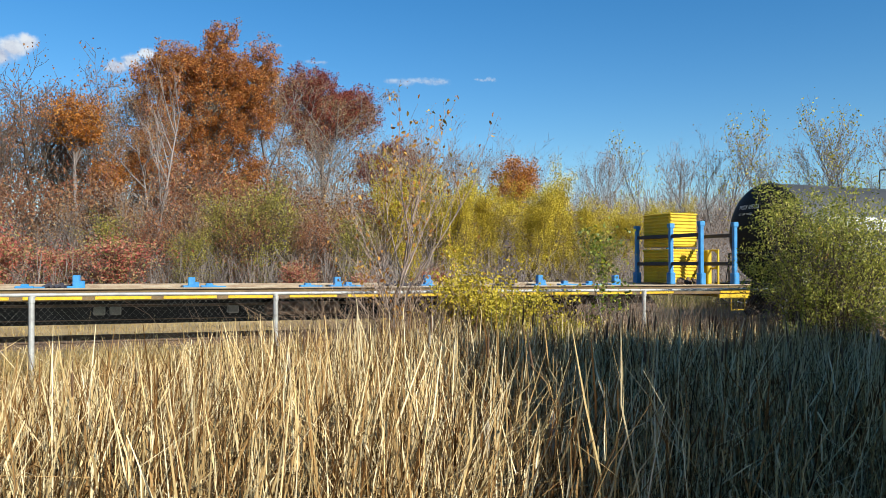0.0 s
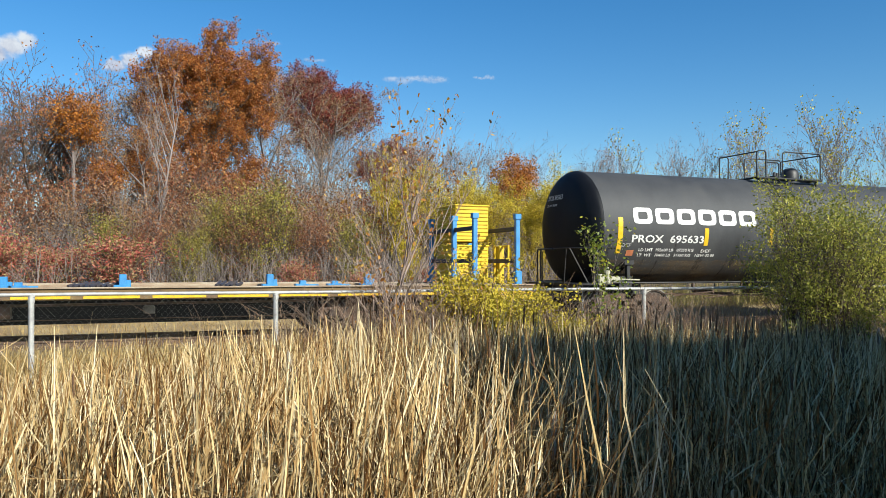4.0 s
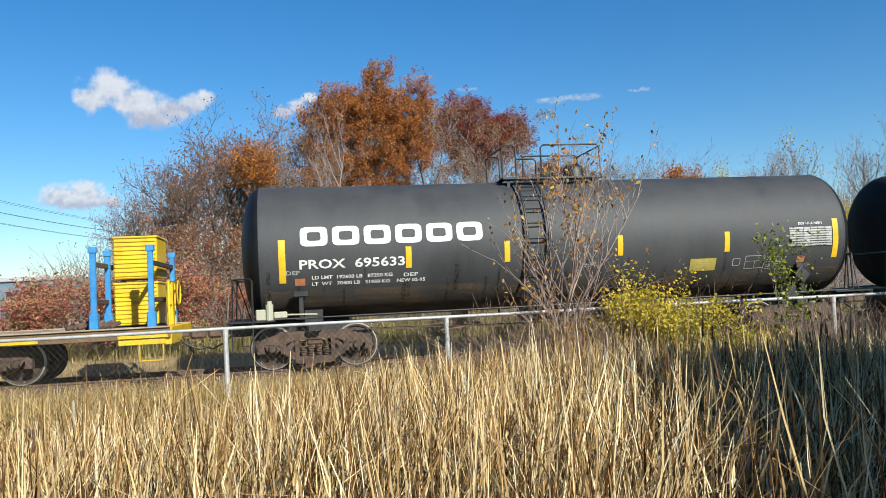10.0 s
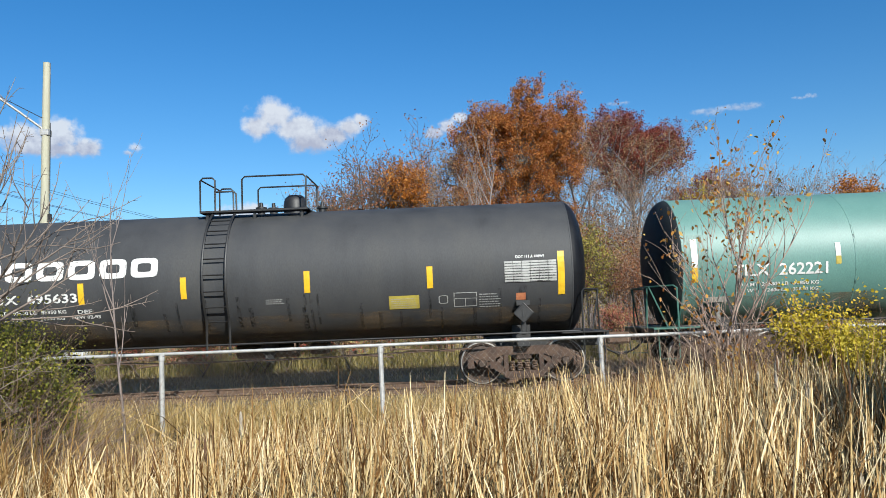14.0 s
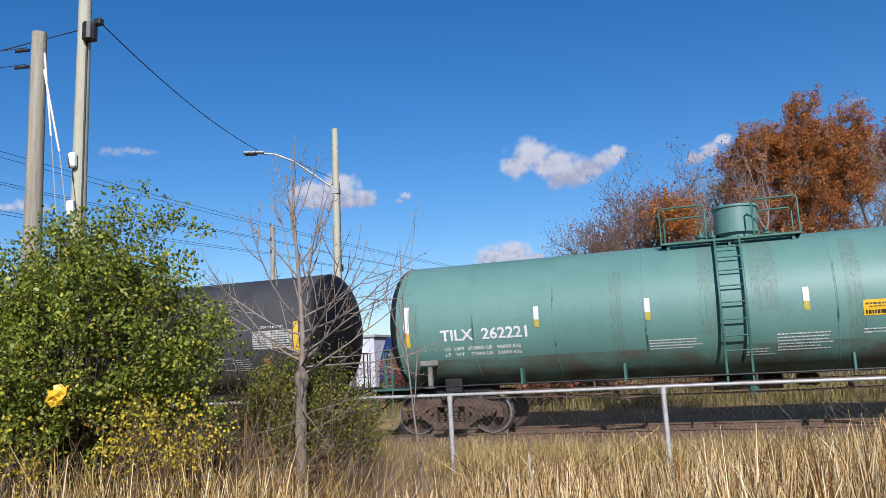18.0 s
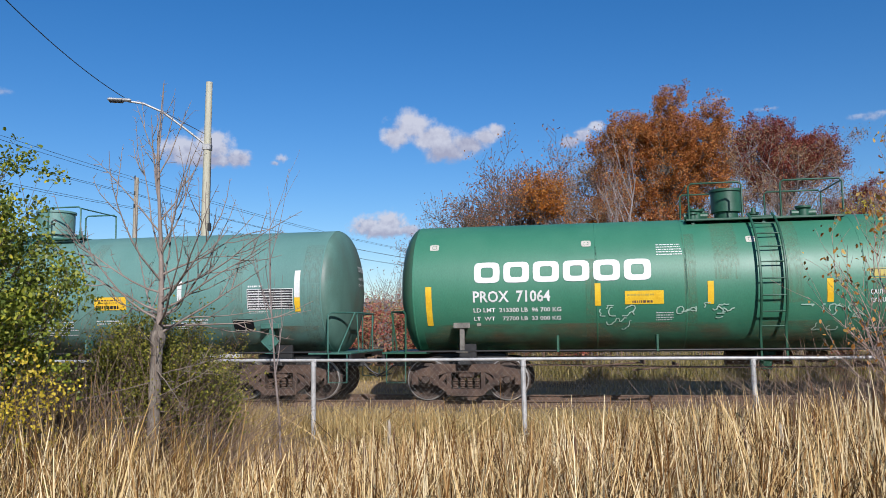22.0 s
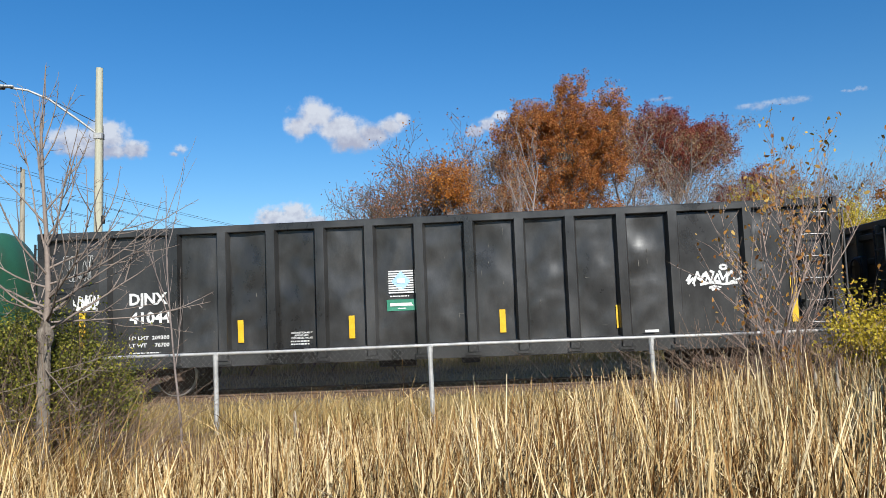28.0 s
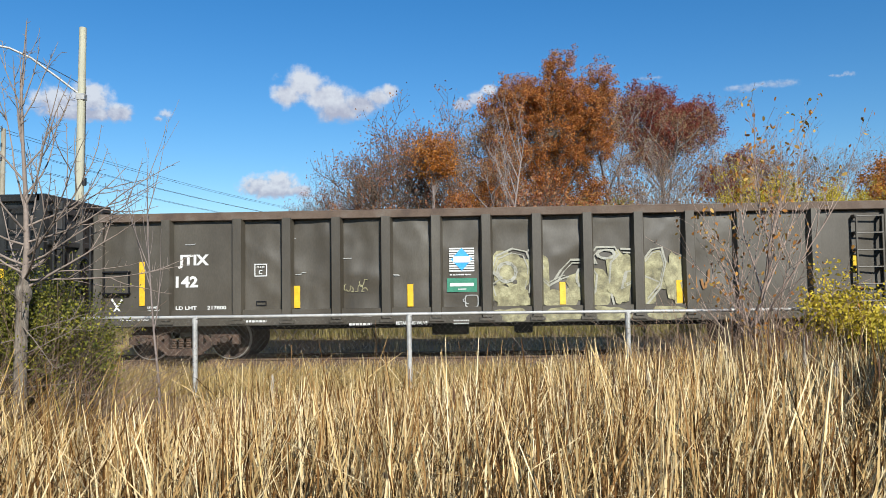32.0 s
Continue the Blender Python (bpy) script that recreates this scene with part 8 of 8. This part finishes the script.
    for k in range(290):
        if k < 200:
            x, y = rng.uniform(2.5, 13), rng.uniform(4.5, 10.2)
        else:
            x, y = rng.uniform(-3.2, 3), rng.uniform(5.4, 9.4)
        cattail(float(x), float(y), min(1.45 - math.hypot(x, y) * (0.072 if x > 1 else 0.1), 0.95) - ground_z(x, y) + float(rng.uniform(-0.3, 0.06) - (0.3 if k >= 200 else 0)), bool(k % 40 == 3), float(rng.normal(0, 4)), float(rng.normal(0, 4)))
    for x, y, h in ((2.75, 6.5, 1.4), (2.2, 4.6, 1.05), (2.55, 4.4, 1.1), (0.9, 6.3, 1.1)):
        cattail(x, y, h, True, 0.0, 2.0)
    for x, y, h in ((2.4, 4.5, 1.2), (2.9, 4.5, 1.15), (2.75, 4.35, 1.0), (2.3, 4.1, 0.95), (1.7, 4.3, 1.25)):
        cattail(x, y, h, False, 0.0, -2.0)


build_reeds()


# ---- poles, lamp and wires ----
def wire(parent, a, b, sag, r=0.012, mat="dark_steel", n=14):
    a, b = Vector(a), Vector(b)
    pts = [a.lerp(b, i / n) - Vector((0, 0, sag * 4 * (i / n) * (1 - i / n))) for i in range(n + 1)]
    part("cable", Geo().tube(pts, r, 4), mat, parent)


def pole(name, label, x, y, top, r, mat, lean=0.0):
    ob = thing(name, label, "utility pole", "poles", pose(x, y, ground_z(x, y), 0, lean, 0))
    h = top - ground_z(x, y)
    part("shaft", Geo().tube([(0, 0, -0.3), (0, 0, h * 0.5), (0, 0, h)], r * 1.2, 14, r * 0.85), mat, ob, smooth=50)
    return ob, h


def build_poles():
    lamp, h = pole("street_lamp", "pale wooden pole carrying a curved street-lamp arm", -12.2, 24.2, 9.75, 0.125, "pale_pole", 0.8)
    a = Vector((0.0, 0.0, 7.75))
    e = Vector((-2.1, -1.3, 8.98))
    pts = [a, a + Vector((-0.6, -0.37, 0.5)), a + Vector((-1.2, -0.74, 0.98)), a + Vector((-1.7, -1.05, 1.2)), e]
    part("lamp_arm", Geo().tube(pts, 0.035, 8), "galvanised", lamp, "curved galvanised lamp arm", smooth=60)
    part("brace", Geo().tube([(0, 0, 8.1), a + Vector((-1.2, -0.74, 1.0))], 0.012, 5), "dark_steel", lamp)
    d = (e - pts[3]).normalized()
    head = Geo().box(-0.1, 0.6, -0.1, 0.1, -0.005, 0.07, 0.03, Matrix.Translation(e) @ pose(0, 0, 0, 0, 3, 212))
    part("luminaire", head, "galvanised", lamp, "grey cobra-head luminaire")
    bowl = Geo().box(0.12, 0.55, -0.085, 0.085, -0.065, -0.008, 0.03, Matrix.Translation(e) @ pose(0, 0, 0, 0, 3, 212))
    part("luminaire_lens", bowl, "dark_steel", lamp, "dark lens under the luminaire")
    part("cable_box", Geo().box(0.1, 0.2, -0.06, 0.06, 4.95, 5.2, 0.015), "dark_steel", lamp)
    wire(lamp, (0.16, -0.05, 8.0), (0.18, -0.05, 5.1), 0.0, 0.01)
    bracket = Geo().box(-0.13, 0.13, -0.13, 0.13, 7.6, 7.8, 0.02)
    part("arm_bracket", bracket, "galvanised", lamp)
    far, h2 = pole("utility_pole", "slim far wooden utility pole with insulators", -23.5, 39.0, 9.8, 0.13, "pole_wood", 0.5)
    for z in (0.08, 0.9, 1.6):
        part("insulator", Geo().tube([(0.0, -0.16, h2 - z), (0.0, -0.16, h2 - z + 0.16)], 0.04, 8), "dark_steel", far)
    A, ha = pole("utility_pole", "thick weathered wooden utility pole with guy wires", -12.72, 12.0, 8.6, 0.165, "pole_wood", 1.0)
    B, hb = pole("utility_pole", "tall wooden utility pole with white insulators", -12.55, 12.93, 10.05, 0.15, "pale_pole", 1.5)
    for z in (8.0, 8.35):
        part("insulator", Geo().tube([(-0.5, -0.1, z), (-0.2, -0.05, z)], 0.035, 8), "dark_steel", A)
    for k, z in enumerate((8.25, 7.9)):
        part("guy_guard", Geo().tube([(0.15, 0.0, z), (0.28 + 0.22 * k, 0.1, z - 1.7)], 0.022, 6), "white_paint", A, "white plastic guy-wire guard")
        part("guy_wire", Geo().tube([(0.28 + 0.22 * k, 0.1, z - 1.7), (0.75 + 0.5 * k, 0.4, 0.1)], 0.01, 5), "galvanised", A)
    for z in (6.2, 5.2):
        part("junction_box", Geo().box(-0.08, 0.1, -0.28, -0.16, z, z + 0.32, 0.03), "white_paint", B, "white box on the pole")
    part("riser_pipe", Geo().tube([(0.14, -0.06, 0.2), (0.13, -0.05, 5.0), (0.12, -0.05, 9.0)], 0.025, 6), "dark_steel", B, "dark cable running down the pole")
    part("pole_step", Geo().tube([(0.0, -0.15, 3.2), (0.0, -0.3, 3.2)], 0.012, 5), "galvanised", A)
    part("transformer_bracket", Geo().tube([(0.24, -0.1, 8.95), (0.24, -0.1, 9.3)], 0.15, 12), "dark_steel", B)
    wires = thing("overhead_cables", "dark overhead cables between the poles", "cables")
    lx, ly = -12.2 - 2.1, 24.2 - 1.3
    wire(wires, (-11.85, 12.85, 9.05), (lx, ly, 9.0), 0.25)
    wire(wires, (-11.95, 12.9, 9.0), (-30, 12.9, 8.95), 0.15)
    for k, (z1, z0) in enumerate(((9.8, 9.85), (9.65, 9.6), (8.95, 8.6), (8.88, 8.5), (8.2, 7.4), (8.12, 7.25))):
        wire(wires, (-22.2, 4.0, z0), (-23.5, 39, z1), 0.3, 0.010)
        wire(wires, (-23.5, 39, z1), (-9.0 + 0.5 * k, 88, z1 - 0.8), 0.9, 0.011)
    wire(wires, (-12.9, 12.0, 8.35), (-30, 9.0, 9.0), 0.2, 0.009)
    wire(wires, (-12.9, 12.0, 8.0), (-30, 9.5, 8.6), 0.2, 0.009)
    part("cable_clamp", Geo().box(-11.97, -11.8, 12.8, 12.95, 8.98, 9.12, 0.02), "dark_steel", wires)


build_poles()


# ---- far buildings ----
def build_buildings():
    M["blue_wall"] = surface("blue_cladding", [(0.10, 0.16, 0.22), (0.16, 0.22, 0.28)], 0.4, 0.6)
    M["blue_cab"] = surface("blue_cab", [(0.012, 0.028, 0.09), (0.018, 0.045, 0.15)], 1, 0.3)
    M["unseen_wall"] = surface("unseen_wall", [(0.10, 0.05, 0.038), (0.15, 0.08, 0.058)], 2, 0.9)
    b = thing("warehouse", "low blue-grey metal warehouse far behind the bushes", "building", at=pose(-62, 150, 0.4))
    part("wall", Geo().box(-24, 24, -8, 8, 0, 6.2, 0.1), "blue_wall", b)
    part("roof", Geo().box(-24.4, 24.4, -8.4, 8.4, 6.2, 6.9, 0.1), "galvanised", b)
    for k in range(8):
        part("window", Geo().box(-21 + k * 6, -18 + k * 6, -8.1, -7.9, 3, 4.6, 0.03), "dark_steel", b)
    s = thing("white_shed", "pale grey shed behind the train", "building", at=pose(-16.9, 33.5, 0.3))
    part("wall", Geo().box(-1.6, 2.3, -1, 1, 0, 2.6, 0.03), M_SHED, s)
    part("roof", Geo().box(-1.7, 2.4, -1.1, 1.1, 2.6, 2.72, 0.02), "galvanised", s)
    v = thing("parked_truck", "dark blue parked truck cab behind the train", "truck", at=pose(-13.2, 32.8, 0.3))
    cab = prism(Geo(), [(-0.95, 0.55), (0.95, 0.55), (0.95, 1.25), (0.75, 2.45), (-0.55, 2.5), (-0.9, 1.5)], -0.9, 0.9)
    part("cab", cab, "blue_cab", v)
    for y in (-0.91, 0.91):
        part("side_window", prism(Geo(), [(-0.5, 1.5), (0.6, 1.5), (0.5, 2.2), (-0.3, 2.2)], y - 0.015, y + 0.015), "dark_steel", v)
    for x in (-0.55, 0.6):
        part("wheel", Geo().tube([(x, -0.95, 0.42), (x, 0.95, 0.42)], 0.42, 16), "dark_steel", v, smooth=40)
    # unseen long building, added beside the viewer so its shade falls on the reeds
    o = thing("brick_building", "long unseen building added beside the viewer to shade the reeds", "building")
    g = Geo()
    ground = [(6.75, 1.0), (46, 1.0), (46, -30), (2.5, -30)]
    n = len(g.v)
    g.v = [(x, y, -0.3) for x, y in ground] + [(x, y, 5.95) for x, y in ground]
    g.f = [(0, 1, 5, 4), (1, 2, 6, 5), (2, 3, 7, 6), (3, 0, 4, 7), (4, 5, 6, 7), (3, 2, 1, 0)]
    part("wall", g, "unseen_wall", o)


M_SHED = surface("pale_shed", [(0.55, 0.57, 0.62), (0.66, 0.68, 0.72)], 1.0, 0.7)
build_buildings()


# ---- clouds ----
def build_cloud(turn, up, wide, tall, seed, thick=1.0, lobes=None, far=2400.0):
    """A plain sheet of cloud in the far sky; lobes: the puffs that make it up, centre and half sizes in shares of its half size."""
    a, b = radians(turn), radians(up)
    way = Vector((math.sin(a) * math.cos(b), math.cos(a) * math.cos(b), math.sin(b)))
    w, h = far * radians(wide) / 2, far * radians(tall) / 2
    if lobes is None:
        rng = random.Random(seed)
        lobes = [(-0.65 + 1.3 * k / 4, rng.uniform(-0.2, 0.3) * (1 - abs(k - 2) / 3), 0.34, rng.uniform(0.25, 0.5)) for k in range(5)]
    g = Geo().quad((-w * 1.3, -h * 1.3, 0), (w * 1.3, -h * 1.3, 0), (w * 1.3, h * 1.3, 0), (-w * 1.3, h * 1.3, 0))
    m = bpy.data.materials.new("cloud")
    m.use_nodes = True
    nt = m.node_tree
    nt.nodes.clear()
    out = nt.nodes.new("ShaderNodeOutputMaterial")
    em = nt.nodes.new("ShaderNodeEmission")
    tr = nt.nodes.new("ShaderNodeBsdfTransparent")
    mix = nt.nodes.new("ShaderNodeMixShader")
    tc = nt.nodes.new("ShaderNodeTexCoord")
    near = None
    for cx, cz, rx, rz in lobes:
        mp = nt.nodes.new("ShaderNodeMapping")
        mp.inputs["Scale"].default_value = (1 / (w * rx), 1 / (h * rz), 1)
        mp.inputs["Location"].default_value = (-cx / rx, -cz / rz, 0)
        nt.links.new(tc.outputs["Object"], mp.inputs["Vector"])
        ln = nt.nodes.new("ShaderNodeVectorMath")
        ln.operation = "LENGTH"
        nt.links.new(mp.outputs[0], ln.inputs[0])
        if near is None:
            near = ln.outputs["Value"]
        else:
            mn = nt.nodes.new("ShaderNodeMath")
            mn.operation = "SMOOTH_MIN"
            mn.inputs[2].default_value = 0.25
            nt.links.new(near, mn.inputs[0])
            nt.links.new(ln.outputs["Value"], mn.inputs[1])
            near = mn.outputs[0]
    mp2 = nt.nodes.new("ShaderNodeMapping")
    mp2.inputs["Scale"].default_value = (1 / h, 1 / h, 1)
    mp2.inputs["Location"].default_value = (seed * 3.7, seed * 1.9, seed)
    nt.links.new(tc.outputs["Object"], mp2.inputs["Vector"])
    ns = nt.nodes.new("ShaderNodeTexNoise")
    ns.inputs["Scale"].default_value = 2.0
    ns.inputs["Detail"].default_value = 7
    ns.inputs["Roughness"].default_value = 0.55
    nt.links.new(mp2.outputs[0], ns.inputs["Vector"])
    m1 = nt.nodes.new("ShaderNodeMath")
    m1.operation = "MULTIPLY_ADD"
    m1.inputs[1].default_value = -1.0
    m1.inputs[2].default_value = 0.55
    nt.links.new(near, m1.inputs[0])
    m2 = nt.nodes.new("ShaderNodeMath")
    m2.operation = "MULTIPLY_ADD"
    m2.inputs[1].default_value = 1.5
    nt.links.new(ns.outputs["Fac"], m2.inputs[0])
    nt.links.new(m1.outputs[0], m2.inputs[2])
    mr = nt.nodes.new("ShaderNodeMapRange")
    mr.inputs["From Min"].default_value, mr.inputs["From Max"].default_value = 0.1, 0.8 if thick > 0.9 else 1.25
    mr.interpolation_type = "SMOOTHSTEP"
    mr.inputs["To Max"].default_value = 0.95 * min(1, thick)
    nt.links.new(m2.outputs[0], mr.inputs["Value"])
    sc = nt.nodes.new("ShaderNodeMapping")
    sc.inputs["Scale"].default_value = (1 / w, 1 / h, 1)
    nt.links.new(tc.outputs["Object"], sc.inputs["Vector"])
    sep = nt.nodes.new("ShaderNodeSeparateXYZ")
    nt.links.new(sc.outputs[0], sep.inputs[0])
    ad = nt.nodes.new("ShaderNodeMath")
    ad.operation = "MULTIPLY_ADD"
    ad.inputs[1].default_value = 0.3
    nt.links.new(sep.outputs["Y"], ad.inputs[0])
    nt.links.new(ns.outputs["Fac"], ad.inputs[2])
    r = ramp(nt, [(0.3, (0.27, 0.27, 0.325)), (0.62, (0.43, 0.43, 0.455))])
    nt.links.new(ad.outputs[0], r.inputs["Fac"])
    nt.links.new(r.outputs[0], em.inputs["Color"])
    nt.links.new(mr.outputs[0], mix.inputs["Fac"])
    nt.links.new(tr.outputs[0], mix.inputs[1])
    nt.links.new(em.outputs[0], mix.inputs[2])
    nt.links.new(mix.outputs[0], out.inputs["Surface"])
    ob = part("cloud", g, m, at=look(way * far, (0, 0, 0)))
    tagged(ob, "small white cumulus cloud in a blue sky" if thick > 0.8 else "thin wisp of white cloud", "cloud", "clouds", "structure")


PUFFS = [(0.5, 0.38, 0.38, 0.52), (0.76, 0.05, 0.24, 0.4), (0.15, 0.0, 0.38, 0.46), (-0.04, -0.45, 0.36, 0.42), (-0.4, -0.22, 0.34, 0.36), (-0.68, 0.0, 0.2, 0.3), (-0.86, 0.2, 0.13, 0.24)]
DOME = [(0.4, 0.0, 0.48, 0.72), (-0.15, 0.22, 0.5, 0.76), (-0.68, -0.3, 0.32, 0.42), (0.0, -0.4, 0.85, 0.42)]
PUFF = [(0.1, 0.1, 0.62, 0.55), (0.6, -0.45, 0.4, 0.3)]
SLANT = [(0.55, -0.4, 0.42, 0.4), (0.0, -0.05, 0.42, 0.4), (-0.55, 0.4, 0.32, 0.36)]
for c in ((-9.75, 13.6, 8.7, 4.3, 1, 1.0, PUFFS), (0.3, 13.5, 3.3, 2.4, 2, 0.95, SLANT), (19.6, 13.1, 4.8, 1.3, 3, 0.5), (-26.6, 12.35, 6.6, 2.9, 4, 0.97, DOME), (-21.2, 11.95, 1.7, 1.2, 5, 0.8, PUFF), (-14.1, 7.4, 5.4, 2.2, 6, 0.98, DOME), (-40.4, 15.1, 3.8, 1.7, 7, 0.45), (-51.5, 16.8, 2.8, 1.6, 8, 0.5), (-52, 14.3, 3.2, 2.2, 9, 0.85), (-46.7, 11.1, 3.6, 1.9, 10, 0.85), (12.5, 14.2, 1.6, 0.6, 12, 0.4), (24.5, 13.2, 1.6, 0.7, 13, 0.4), (9.6, 15.2, 1.2, 0.5, 14, 0.3)):
    build_cloud(*c)


# ---- what moves ----
def motions():
    cars = (flat_car, black_tank.car, teal_tank.car, green_tank.car, black_gondola, grey_gondola)
    for car in cars:
        x = car.location.x
        # the first car hangs back a little until its coupling draws tight
        slack = 0.25 if car is flat_car else 0.0
        walk(car, [(t, pose(x + s - slack * min(1, max(0, (8 - t) / 5)), TRACK_Y, 0)) for t, s in TRAIN])
    times = [i * 0.125 for i in range(257)]
    roll = np.interp(times, [t for t, s in TRAIN], [s for t, s in TRAIN])
    for w in WHEELS:
        x = w.location.x
        walk(w, [(t, pose(x, 0, 0.457, 0, math.degrees(s / 0.457), 0)) for t, s in zip(times, roll)])


motions()
